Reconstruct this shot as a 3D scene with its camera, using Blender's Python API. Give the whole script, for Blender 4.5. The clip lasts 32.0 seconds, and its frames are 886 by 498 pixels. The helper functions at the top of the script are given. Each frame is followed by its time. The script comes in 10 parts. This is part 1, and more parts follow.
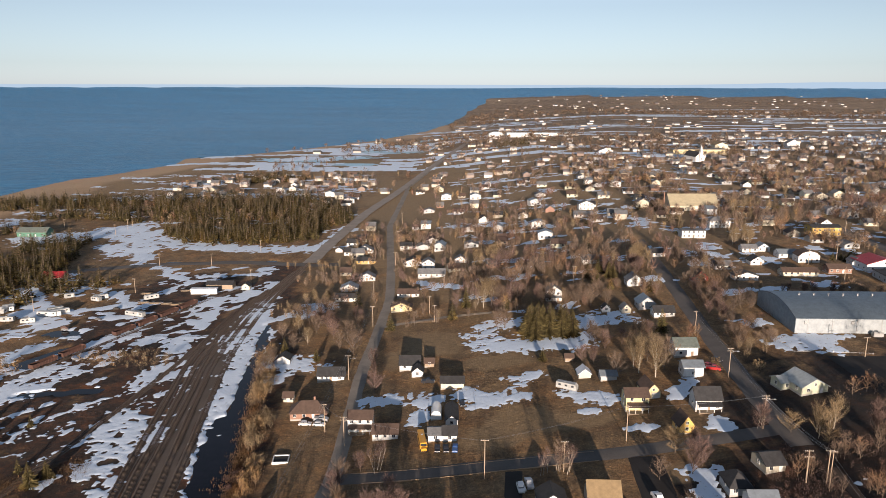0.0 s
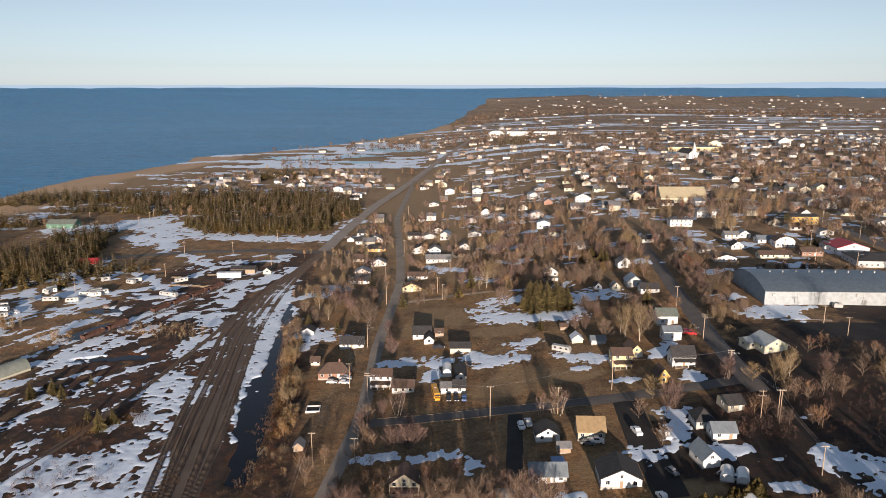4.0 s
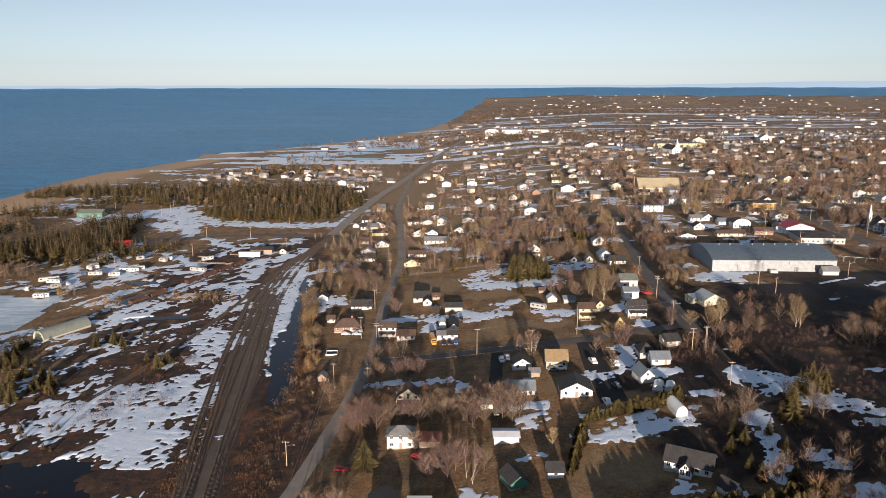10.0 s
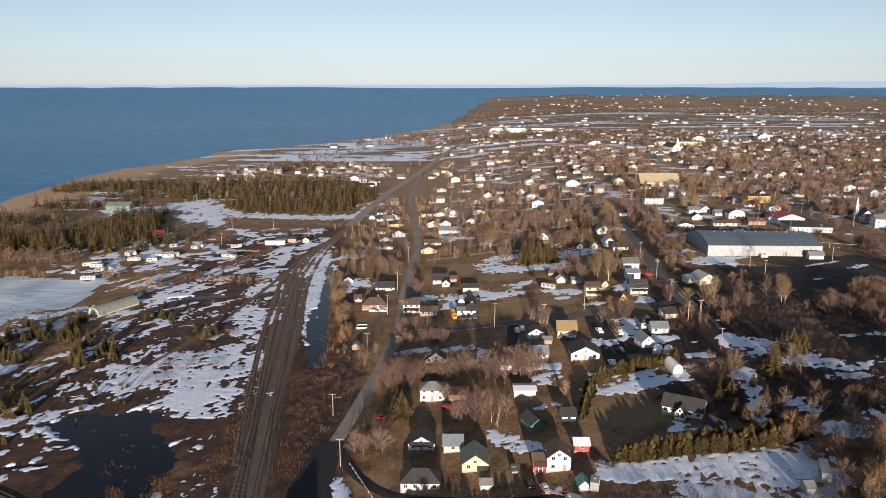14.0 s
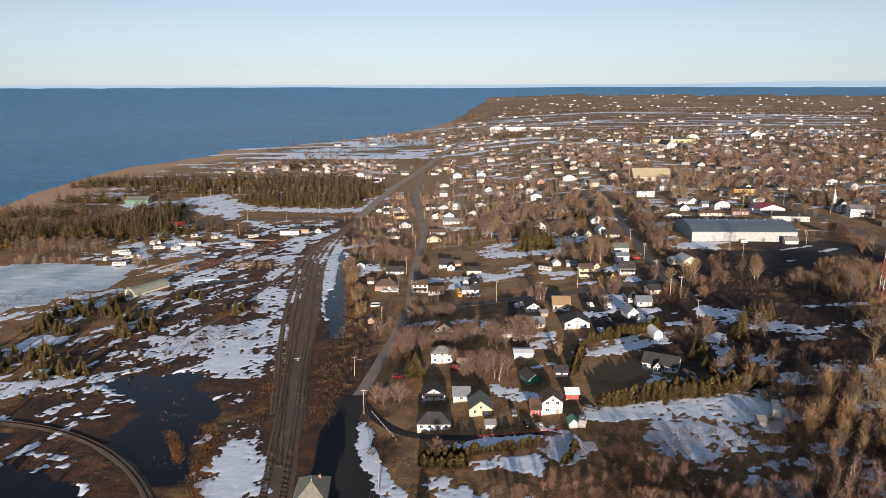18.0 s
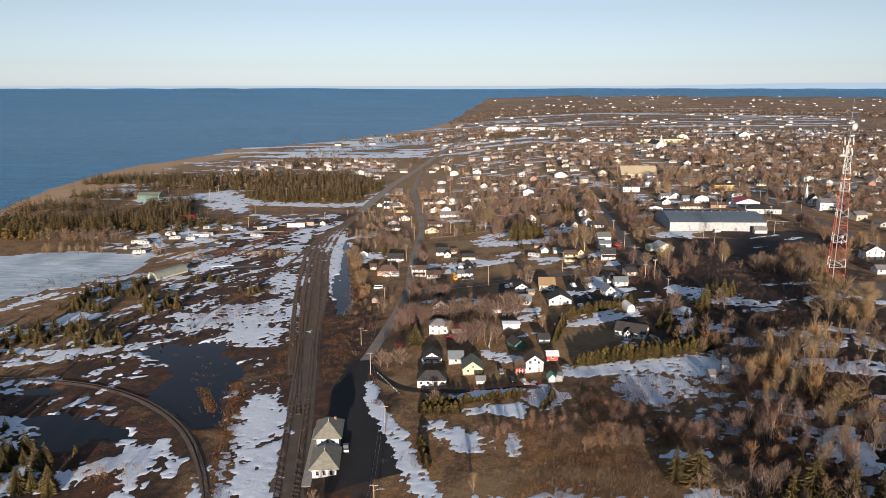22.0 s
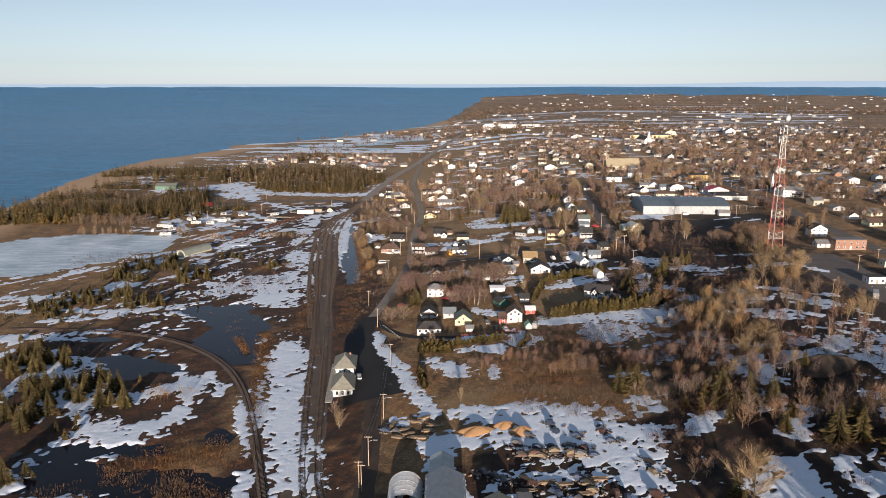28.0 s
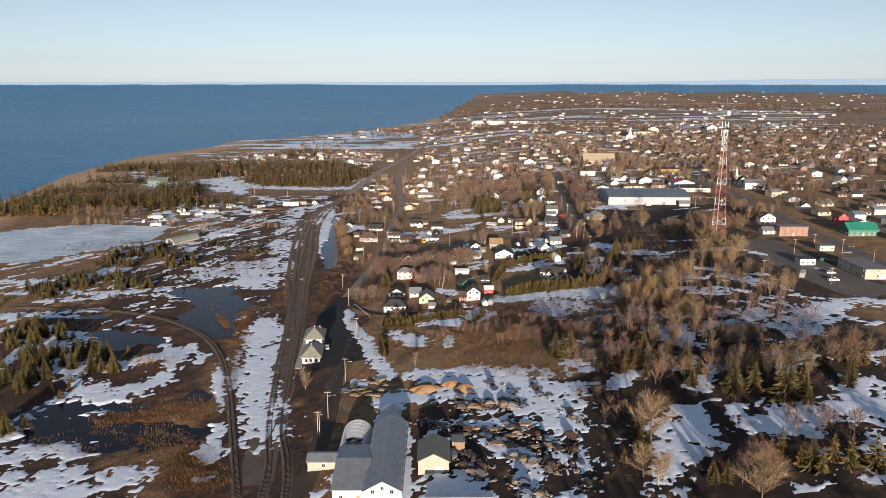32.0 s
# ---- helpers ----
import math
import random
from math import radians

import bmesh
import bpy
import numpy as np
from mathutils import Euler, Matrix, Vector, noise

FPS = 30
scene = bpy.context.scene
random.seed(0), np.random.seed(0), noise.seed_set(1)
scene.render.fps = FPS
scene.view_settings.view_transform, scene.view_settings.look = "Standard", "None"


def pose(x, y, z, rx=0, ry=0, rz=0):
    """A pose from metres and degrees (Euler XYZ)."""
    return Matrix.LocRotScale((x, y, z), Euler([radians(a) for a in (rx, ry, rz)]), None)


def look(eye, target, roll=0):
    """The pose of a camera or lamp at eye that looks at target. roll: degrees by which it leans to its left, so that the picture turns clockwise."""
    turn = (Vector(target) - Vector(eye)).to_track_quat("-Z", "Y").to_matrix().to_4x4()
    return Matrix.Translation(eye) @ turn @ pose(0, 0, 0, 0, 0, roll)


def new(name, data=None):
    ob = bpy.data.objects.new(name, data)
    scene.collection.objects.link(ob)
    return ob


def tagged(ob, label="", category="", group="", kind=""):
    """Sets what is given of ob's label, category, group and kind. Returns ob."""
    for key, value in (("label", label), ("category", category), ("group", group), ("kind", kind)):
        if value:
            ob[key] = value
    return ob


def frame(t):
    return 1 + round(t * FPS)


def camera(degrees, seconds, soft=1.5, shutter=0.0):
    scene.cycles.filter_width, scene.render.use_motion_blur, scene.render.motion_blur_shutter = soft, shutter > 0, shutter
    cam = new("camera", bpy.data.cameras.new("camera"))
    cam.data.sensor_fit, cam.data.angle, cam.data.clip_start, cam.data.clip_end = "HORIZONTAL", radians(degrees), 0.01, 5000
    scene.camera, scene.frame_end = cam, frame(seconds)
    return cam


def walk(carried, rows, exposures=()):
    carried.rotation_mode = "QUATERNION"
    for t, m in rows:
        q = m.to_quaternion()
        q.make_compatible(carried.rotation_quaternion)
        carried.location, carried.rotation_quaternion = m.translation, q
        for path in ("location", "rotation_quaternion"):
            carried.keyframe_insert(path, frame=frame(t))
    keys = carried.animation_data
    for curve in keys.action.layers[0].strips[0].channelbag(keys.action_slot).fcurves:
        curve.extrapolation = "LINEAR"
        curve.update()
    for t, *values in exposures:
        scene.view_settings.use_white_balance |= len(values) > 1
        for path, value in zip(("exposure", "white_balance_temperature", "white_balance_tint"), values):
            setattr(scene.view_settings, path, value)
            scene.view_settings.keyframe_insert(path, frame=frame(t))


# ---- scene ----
cam = camera(63.0, 32.0, 0.8)
PATH = [
    (0, (8.074, -12.957, 116.357), (8.063, -11.007, 115.913), 0.1),
    (1, (6.117, -21.889, 116.049), (6.106, -19.938, 115.604), 0.1),
    (2, (4.861, -31.645, 116.101), (4.851, -29.695, 115.657), 0.0),
    (3, (4.292, -41.407, 116.066), (4.281, -39.457, 115.622), -0.0),
    (6, (4.378, -71.49, 116.076), (4.367, -69.54, 115.635), -0.0),
    (7, (4.514, -81.346, 116.088), (4.505, -79.396, 115.645), -0.0),
    (8, (4.756, -91.522, 116.117), (4.749, -89.572, 115.675), -0.0),
    (9, (5.181, -101.806, 116.183), (5.174, -99.855, 115.74), -0.1),
    (10, (5.789, -112.194, 116.163), (5.783, -110.244, 115.72), -0.1),
    (11, (5.192, -122.029, 116.26), (5.187, -120.079, 115.816), -0.0),
    (12, (2.778, -130.901, 116.301), (2.772, -128.951, 115.857), 0.0),
    (13, (-0.775, -139.439, 116.068), (-0.783, -137.489, 115.624), 0.1),
    (14, (-3.831, -148.257, 115.854), (-3.84, -146.307, 115.41), 0.0),
    (17, (-7.426, -176.641, 115.577), (-7.433, -174.691, 115.133), -0.0),
    (18, (-7.328, -186.411, 115.677), (-7.336, -184.461, 115.233), -0.1),
    (19, (-7.454, -196.408, 115.749), (-7.46, -194.458, 115.306), -0.1),
    (20, (-7.462, -206.394, 115.79), (-7.466, -204.444, 115.347), -0.1),
    (21, (-7.246, -216.227, 115.909), (-7.248, -214.276, 115.467), -0.1),
    (22, (-6.932, -226.253, 115.913), (-6.933, -224.303, 115.472), -0.0),
    (23, (-6.653, -236.176, 115.96), (-6.653, -234.225, 115.518), 0.0),
    (24, (-6.443, -246.258, 115.68), (-6.442, -244.307, 115.238), 0.0),
    (25, (-6.141, -256.421, 115.779), (-6.141, -254.471, 115.336), 0.0),
    (28, (-5.016, -285.995, 115.495), (-5.015, -284.045, 115.05), -0.0),
    (29, (-2.626, -294.934, 115.443), (-2.622, -292.985, 114.997), -0.0),
    (30, (1.425, -303.106, 115.347), (1.431, -301.157, 114.899), -0.0),
    (31, (6.318, -310.972, 115.471), (6.327, -309.024, 115.021), -0.0),
    (32, (11.816, -318.401, 115.378), (11.827, -316.452, 114.927), 0.0),
]
walk(cam, [(t, look(eye, target, roll)) for t, eye, target, roll in PATH], [(0, 0.98, 5800, 14), (32, 0.98, 5800, 14)])

# ---- daylight: a low sun behind the flight, under a clear pale sky ----
SUN_UP, SUN_SIDE = 8.5, 1.0
world = bpy.data.worlds.new("evening sky")
scene.world = world
world.use_nodes = True
sky = world.node_tree.nodes.new("ShaderNodeTexSky")
sky.sky_type, sky.sun_disc = "NISHITA", False
sky.sun_elevation, sky.sun_rotation = radians(SUN_UP), radians(180 - SUN_SIDE)
sky.altitude, sky.air_density, sky.dust_density, sky.ozone_density = 0.0, 0.95, 0.15, 2.0
soft = world.node_tree.nodes.new("ShaderNodeHueSaturation")
soft.inputs["Saturation"].default_value = 0.36
cool = world.node_tree.nodes.new("ShaderNodeMix")
cool.data_type, cool.blend_type = "RGBA", "MULTIPLY"
cool.inputs[0].default_value, cool.inputs[7].default_value = 1.0, (0.93, 1.0, 1.04, 1)
world.node_tree.links.new(sky.outputs["Color"], soft.inputs["Color"])
world.node_tree.links.new(soft.outputs["Color"], cool.inputs[6])
world.node_tree.links.new(cool.outputs[2], world.node_tree.nodes["Background"].inputs["Color"])
world.node_tree.nodes["Background"].inputs["Strength"].default_value = 0.0625
lamp = bpy.data.lights.new("sun", "SUN")
lamp.energy, lamp.angle, lamp.color = 5.0, radians(0.6), (1.0, 0.78, 0.55)
sun = new("sun", lamp)
sun.matrix_basis = look((100 * math.sin(radians(SUN_SIDE)), -100 * math.cos(radians(SUN_SIDE)), 100 * math.tan(radians(SUN_UP))), (0, 0, 0))


# ---- lie of the land (metres; the sea stands at -10) ----
SEA = -10.0
PONDS, SNOWS, FIRM, BARE_SPOTS, SOILS, FIELDS, ROADS = [], [], [], [], [], [], []


def coast_x(y):
    """Where the shore lies, by the way inland along y."""
    return np.interp(y, [-900, 430, 700, 846, 941, 1016, 1150, 1215, 1253, 1268, 1392, 1450, 1652, 1951, 2372, 3152, 3658, 3990, 4300], [-470, -452, -500, -506, -502, -469, -430, -440, -446, -396, -307, -271, -160, -60, 14, 106, 199, 243, 300])


def lift(x, y):
    """Raises the far distance, so that land and sea meet the horizon within the camera's reach."""
    r = np.hypot(x, y)
    u = np.clip((r - 2200) / 2450 * 0.92, 0, 0.93)
    return 126 * (1 - np.maximum(r, 2200) / (2200 + u / (1 - u) * 2450)) * (r > 2200)


def lattice(ix, iy, seed):
    h = np.sin(ix * 127.1 + iy * 311.7 + seed * 74.7) * 43758.5453
    return h - np.floor(h)


def rough(x, y, size, seed=0):
    """Smooth value noise from 0 to 1 with grains of the given size."""
    x, y = np.asarray(x, float) / size, np.asarray(y, float) / size
    ix, iy = np.floor(x), np.floor(y)
    fx, fy = x - ix, y - iy
    fx, fy = fx * fx * (3 - 2 * fx), fy * fy * (3 - 2 * fy)
    a = lattice(ix, iy, seed) * (1 - fx) + lattice(ix + 1, iy, seed) * fx
    b = lattice(ix, iy + 1, seed) * (1 - fx) + lattice(ix + 1, iy + 1, seed) * fx
    return a * (1 - fy) + b * fy


def dry_z(x, y):
    """Height of the land without its ponds: low flats along the shore, a slope up to the town's plateau."""
    d = x - coast_x(y)
    up = -7 + 23.3 * np.clip((x + 48) / 200, 0, 1)
    shore = SEA + 0.05 * np.maximum(d, -400)
    high = np.minimum(up, shore) - SEA
    rise = lift(x, y)
    high = np.where(np.hypot(x, y) > 4020, np.minimum(high, -30.0), high)
    return SEA + high * (1 - rise / 126) + rise


def blob(x, y, spec):
    """How deep a point lies in an oval or a strip: 1 in its middle, 0 at its rim."""
    if len(spec) == 5:
        cx, cy, rx, ry, turn = spec
        c, s = np.cos(np.radians(turn)), np.sin(np.radians(turn))
        u, v = ((x - cx) * c + (y - cy) * s) / rx, (-(x - cx) * s + (y - cy) * c) / ry
        return 1 - np.hypot(u, v)
    x0, y0, x1, y1, w0, w1 = spec
    dx, dy = x1 - x0, y1 - y0
    k = np.clip(((x - x0) * dx + (y - y0) * dy) / (dx * dx + dy * dy), 0, 1)
    return 1 - np.hypot(x - x0 - k * dx, y - y0 - k * dy) / (w0 + (w1 - w0) * k)


def cover(x, y, specs, ragged=0.5, size=9.0, seed=3):
    """The union of ovals and strips with uneven rims, above 0 inside."""
    out = np.full(np.shape(x), -1.0)
    fray = (rough(x, y, size, seed) - 0.5) * ragged * 1.2 + (rough(x, y, size / 3.5, seed + 1) - 0.5) * ragged * 1.1 + (rough(x, y, size / 6, seed + 2) - 0.5) * ragged * 0.8
    for s in specs:
        reach = max(s[2], s[3]) if len(s) == 5 else 0
        near = (np.abs(x - s[0]) < reach * 1.6) & (np.abs(y - s[1]) < reach * 1.6) if len(s) == 5 else (x > min(s[0], s[2]) - 1.6 * max(s[4:])) & (x < max(s[0], s[2]) + 1.6 * max(s[4:])) & (y > min(s[1], s[3]) - 1.6 * max(s[4:])) & (y < max(s[1], s[3]) + 1.6 * max(s[4:]))
        if near.any():
            out[near] = np.maximum(out[near], np.minimum(blob(x[near], y[near], s), 0.42) + fray[near])
    return out


def ground_z(x, y):
    x, y = np.asarray(x, float), np.asarray(y, float)
    z = dry_z(x, y) + (rough(x, y, 16, 7) - 0.5) * 0.35
    if PONDS and x.ndim:
        z = z - 0.9 * np.clip(cover(x, y, PONDS, 0.35, 12, 11) * 3, 0, 1)
    return z


def gz(x, y):
    return float(dry_z(np.array(float(x)), np.array(float(y)))) + float(rough(x, y, 16, 7) - 0.5) * 0.35


# ---- materials ----
MATS = {}


def nodes_of(name):
    m = bpy.data.materials.new(name)
    m.use_nodes = True
    t = m.node_tree
    return m, t, t.nodes["Principled BSDF"]


def ramp(t, fac, stops):
    r = t.nodes.new("ShaderNodeValToRGB")
    while len(r.color_ramp.elements) < len(stops):
        r.color_ramp.elements.new(0.5)
    for e, (p, c) in zip(r.color_ramp.elements, stops):
        e.position, e.color = p, (*c, 1)
    t.links.new(fac, r.inputs["Fac"])
    return r.outputs["Color"]


def grain(t, scale, detail=4.0, rough_=0.6, coords="Object", stretch=None):
    c = t.nodes.new("ShaderNodeTexCoord")
    n = t.nodes.new("ShaderNodeTexNoise")
    n.inputs["Scale"].default_value, n.inputs["Detail"].default_value, n.inputs["Roughness"].default_value = scale, detail, rough_
    src = c.outputs[coords]
    if stretch:
        mp = t.nodes.new("ShaderNodeMapping")
        mp.inputs["Scale"].default_value = stretch
        t.links.new(src, mp.inputs["Vector"])
        src = mp.outputs["Vector"]
    t.links.new(src, n.inputs["Vector"])
    return n.outputs["Fac"]


def mixed(t, fac, a, b, how="MIX"):
    m = t.nodes.new("ShaderNodeMix")
    m.data_type, m.blend_type = "RGBA", how
    for v, i in ((fac, 0), (a, 6), (b, 7)):
        if isinstance(v, (int, float)):
            m.inputs[i].default_value = v
        elif isinstance(v, tuple):
            m.inputs[i].default_value = (*v, 1)
        else:
            t.links.new(v, m.inputs[i])
    return m.outputs[2]


def bumped(t, p, fac, strength, distance=0.05):
    b = t.nodes.new("ShaderNodeBump")
    b.inputs["Strength"].default_value, b.inputs["Distance"].default_value = strength, distance
    t.links.new(fac, b.inputs["Height"])
    t.links.new(b.outputs["Normal"], p.inputs["Normal"])


def tint(c, k):
    return tuple(min(1.0, v * k) for v in c)


def surface(name, c, roughness=0.8, metal=0.0, scale=1.5, spread=0.25, bump=0.3, dist=0.03, vary=0.0, stretch=None, coords="Object"):
    """A plain weathered surface: one base colour with stains at two sizes and fine relief; vary shifts whole pieces."""
    if name in MATS:
        return MATS[name]
    m, t, p = nodes_of(name)
    big = ramp(t, grain(t, scale * 0.25, 3, 0.6, coords, stretch), [(0.3, tint(c, 1 - spread)), (0.7, tint(c, 1 + spread * 0.6))])
    fine = grain(t, scale * 6, 5, 0.7, coords, stretch)
    col = mixed(t, 0.35, big, ramp(t, fine, [(0.35, tint(c, 1 - spread)), (0.65, tint(c, 1 + spread * 0.5))]))
    if vary:
        o = t.nodes.new("ShaderNodeObjectInfo")
        col = mixed(t, 1.0, col, ramp(t, o.outputs["Random"], [(0, (1 - vary,) * 3), (1, (1, 1, 1))]), "MULTIPLY")
    t.links.new(col, p.inputs["Base Color"])
    p.inputs["Roughness"].default_value, p.inputs["Metallic"].default_value = roughness, metal
    bumped(t, p, fine, bump, dist)
    MATS[name] = m
    return m


def foliage(name, c, vary=0.3):
    """Twigs or boughs: tone shifts from plant to plant and from spray to spray."""
    m, t, p = nodes_of(name)
    g, o = t.nodes.new("ShaderNodeNewGeometry"), t.nodes.new("ShaderNodeObjectInfo")
    warm, dull = (c[0] * 1.22, c[1] * 1.02, c[2] * 0.8), (c[0] * 0.78, c[1] * 0.8, c[2] * 0.86)
    col = ramp(t, grain(t, 0.07, 3, 0.6), [(0.38, dull), (0.5, c), (0.62, warm)])
    col = mixed(t, 1.0, col, ramp(t, g.outputs["Random Per Island"], [(0, (0.4,) * 3), (0.55, (0.95,) * 3), (1, (1.9,) * 3)]), "MULTIPLY")
    col = mixed(t, 1.0, col, ramp(t, o.outputs["Random"], [(0, (1 - vary,) * 3), (1, (1 + vary * 0.4,) * 3)]), "MULTIPLY")
    t.links.new(col, p.inputs["Base Color"])
    p.inputs["Roughness"].default_value = 0.9
    p.inputs["Specular IOR Level"].default_value = 0.15
    MATS[name] = m
    return m


def islands(name, stops, roughness=0.85, scale=3.0):
    """For joined repeats: the colour changes from piece to piece, with fine grain on top."""
    m, t, p = nodes_of(name)
    g = t.nodes.new("ShaderNodeNewGeometry")
    col = ramp(t, g.outputs["Random Per Island"], stops)
    f = grain(t, scale, 4)
    col = mixed(t, 0.5, col, ramp(t, f, [(0.3, (0.55, 0.55, 0.55)), (0.7, (1, 1, 1))]), "MULTIPLY")
    t.links.new(col, p.inputs["Base Color"])
    p.inputs["Roughness"].default_value = roughness
    bumped(t, p, f, 0.3, 0.05)
    MATS[name] = m
    return m


def siding(name, c):
    """Clapboard: lap lines every 15 cm, faint streaks and weathering."""
    if name in MATS:
        return MATS[name]
    m, t, p = nodes_of(name)
    co = t.nodes.new("ShaderNodeTexCoord")
    w = t.nodes.new("ShaderNodeTexWave")
    w.wave_type, w.bands_direction, w.wave_profile = "BANDS", "Z", "SAW"
    w.inputs["Scale"].default_value = 2.1
    t.links.new(co.outputs["Object"], w.inputs["Vector"])
    streak = grain(t, 1.2, 5, 0.65, "Object", (1, 1, 0.25))
    col = ramp(t, streak, [(0.3, tint(c, 0.82)), (0.65, c)])
    t.links.new(col, p.inputs["Base Color"])
    p.inputs["Roughness"].default_value = 0.62
    bumped(t, p, w.outputs["Fac"], 0.35, 0.02)
    MATS[name] = m
    return m


def ribbed(name, c, roughness=0.4, metal=0.6, pitch=2.6, direction="X"):
    """Corrugated sheet metal with soft rust and dirt runs."""
    if name in MATS:
        return MATS[name]
    m, t, p = nodes_of(name)
    co = t.nodes.new("ShaderNodeTexCoord")
    w = t.nodes.new("ShaderNodeTexWave")
    w.wave_type, w.bands_direction = "BANDS", direction
    w.inputs["Scale"].default_value = pitch
    t.links.new(co.outputs["Object"], w.inputs["Vector"])
    dirt = grain(t, 0.5, 6, 0.7)
    t.links.new(ramp(t, dirt, [(0.3, tint(c, 0.7)), (0.6, c)]), p.inputs["Base Color"])
    p.inputs["Roughness"].default_value, p.inputs["Metallic"].default_value = roughness, metal
    bumped(t, p, w.outputs["Fac"], 0.5, 0.03)
    MATS[name] = m
    return m


WHITE = siding("white clapboard", (0.68, 0.67, 0.65))
CREAM = siding("cream clapboard", (0.58, 0.53, 0.40))
YELLOW = siding("yellow clapboard", (0.60, 0.40, 0.11))
PALE = siding("pale yellow clapboard", (0.61, 0.51, 0.28))
BEIGE = siding("beige clapboard", (0.38, 0.35, 0.28))
BRICK = siding("red-brown brick", (0.25, 0.135, 0.09))
RED = siding("red board", (0.42, 0.045, 0.035))
GREY = siding("grey clapboard", (0.42, 0.42, 0.42))
GREEN = siding("green clapboard", (0.06, 0.16, 0.11))
SAGE = siding("pale sage clapboard", (0.48, 0.48, 0.36))
BARE = siding("bare board", (0.30, 0.22, 0.15))
DARK_ROOF = surface("charcoal shingle", (0.035, 0.034, 0.036), 0.9, 0, 3, 0.5, 0.5, 0.03)
BROWN_ROOF = surface("brown shingle", (0.085, 0.055, 0.042), 0.9, 0, 3, 0.4, 0.5, 0.03)
RUST_ROOF = surface("rust-brown sheet roof", (0.15, 0.06, 0.04), 0.7, 0, 2, 0.4, 0.4, 0.03)
GREY_ROOF = surface("grey shingle", (0.16, 0.16, 0.165), 0.9, 0, 3, 0.4, 0.5, 0.03)
TAN_ROOF = surface("tan shingle", (0.24, 0.17, 0.09), 0.9, 0, 3, 0.3, 0.5, 0.03)
CREAM_ROOF = ribbed("weathered cream sheet roof", (0.36, 0.31, 0.205), 0.7, 0.0, 0.7)
GREEN_ROOF = surface("grey-green shingle", (0.12, 0.14, 0.125), 0.9, 0, 3, 0.4, 0.5, 0.03)
RED_ROOF = ribbed("red sheet roof", (0.36, 0.03, 0.035), 0.5, 0.1)
STEEL_ROOF = ribbed("steel-grey sheet roof", (0.22, 0.25, 0.28), 0.45, 0.3)
PALE_ROOF = ribbed("pale sheet roof", (0.42, 0.45, 0.45), 0.5, 0.2)
TEAL_ROOF = ribbed("green sheet roof", (0.03, 0.22, 0.15), 0.5, 0.1)
HUT_SHEET = ribbed("grey-green hut sheet", (0.23, 0.25, 0.22), 0.6, 0.15, 1.2, "Y")
WHITE_ROOF = surface("snow-white roof", (0.62, 0.64, 0.68), 0.8, 0, 1, 0.2)
TRIM = surface("white trim", (0.64, 0.63, 0.61), 0.6, 0, 4, 0.12, 0.1)
CONCRETE = surface("concrete", (0.34, 0.32, 0.29), 0.9, 0, 2, 0.3)
TARP = surface("white plastic sheet", (0.74, 0.74, 0.72), 0.35, 0, 1, 0.15, 0.5, 0.1)
TIMBER = surface("grey timber", (0.22, 0.17, 0.12), 0.85, 0, 3, 0.35, 0.4, 0.03, 0.35)
FRESH = surface("fresh sawn timber", (0.38, 0.26, 0.15), 0.8, 0, 3, 0.25, 0.3, 0.03, 0.4)
POLEWOOD = surface("pole wood", (0.36, 0.28, 0.20), 0.85, 0, 4, 0.3)
STEEL = surface("galvanised steel", (0.42, 0.42, 0.42), 0.45, 0.8, 4, 0.2)
RAILSTEEL = surface("rail steel", (0.16, 0.11, 0.09), 0.5, 0.7, 4, 0.3)
SLEEPER = surface("old sleeper wood", (0.07, 0.052, 0.04), 0.95, 0, 4, 0.4)
RUBBER = surface("tyre rubber", (0.02, 0.02, 0.02), 0.9, 0, 4, 0.3)
REDPAINT = surface("red steel paint", (0.33, 0.085, 0.055), 0.55, 0.1, 3, 0.2)
WHITEPAINT = surface("white steel paint", (0.55, 0.54, 0.52), 0.5, 0.1, 3, 0.15)
BARK = surface("grey-brown bark", (0.15, 0.115, 0.088), 0.95, 0, 4, 0.4, 0.6)
BIRCH = surface("pale birch bark", (0.42, 0.37, 0.30), 0.9, 0, 4, 0.3, 0.4)
TWIGS = foliage("bare brown twigs", (0.174, 0.127, 0.094))
TWIGS_RED = foliage("bare red-brown twigs", (0.155, 0.104, 0.088))
TWIGS_TAN = foliage("bare tan twigs", (0.225, 0.166, 0.097))
# Air haze is painted: the farthest trees take this greyer twig colour.
TWIGS_HAZED = foliage("grey-brown distant twigs", (0.138, 0.102, 0.076))
# Dark reddish scrub; shadow over the thickets is painted into the colour too.
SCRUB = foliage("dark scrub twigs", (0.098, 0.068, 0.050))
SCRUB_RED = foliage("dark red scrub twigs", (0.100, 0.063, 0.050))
NEEDLES = foliage("spruce needles", (0.068, 0.054, 0.021))
CEDAR = foliage("cedar needles", (0.085, 0.066, 0.023))
SAND = surface("orange sand", (0.29, 0.17, 0.08), 0.95, 0, 1, 0.25, 0.4, 0.1)
WRECK = surface("dark scrap", (0.055, 0.05, 0.045), 0.6, 0.2, 3, 0.6, 0.4, 0.03, 0.5)


def glassy(name, c, roughness=0.08):
    m, t, p = nodes_of(name)
    t.links.new(ramp(t, grain(t, 2, 2), [(0.3, tint(c, 0.7)), (0.7, c)]), p.inputs["Base Color"])
    p.inputs["Roughness"].default_value = roughness
    p.inputs["Specular IOR Level"].default_value = 0.7
    MATS[name] = m
    return m


PANE = glassy("window pane", (0.03, 0.035, 0.045))


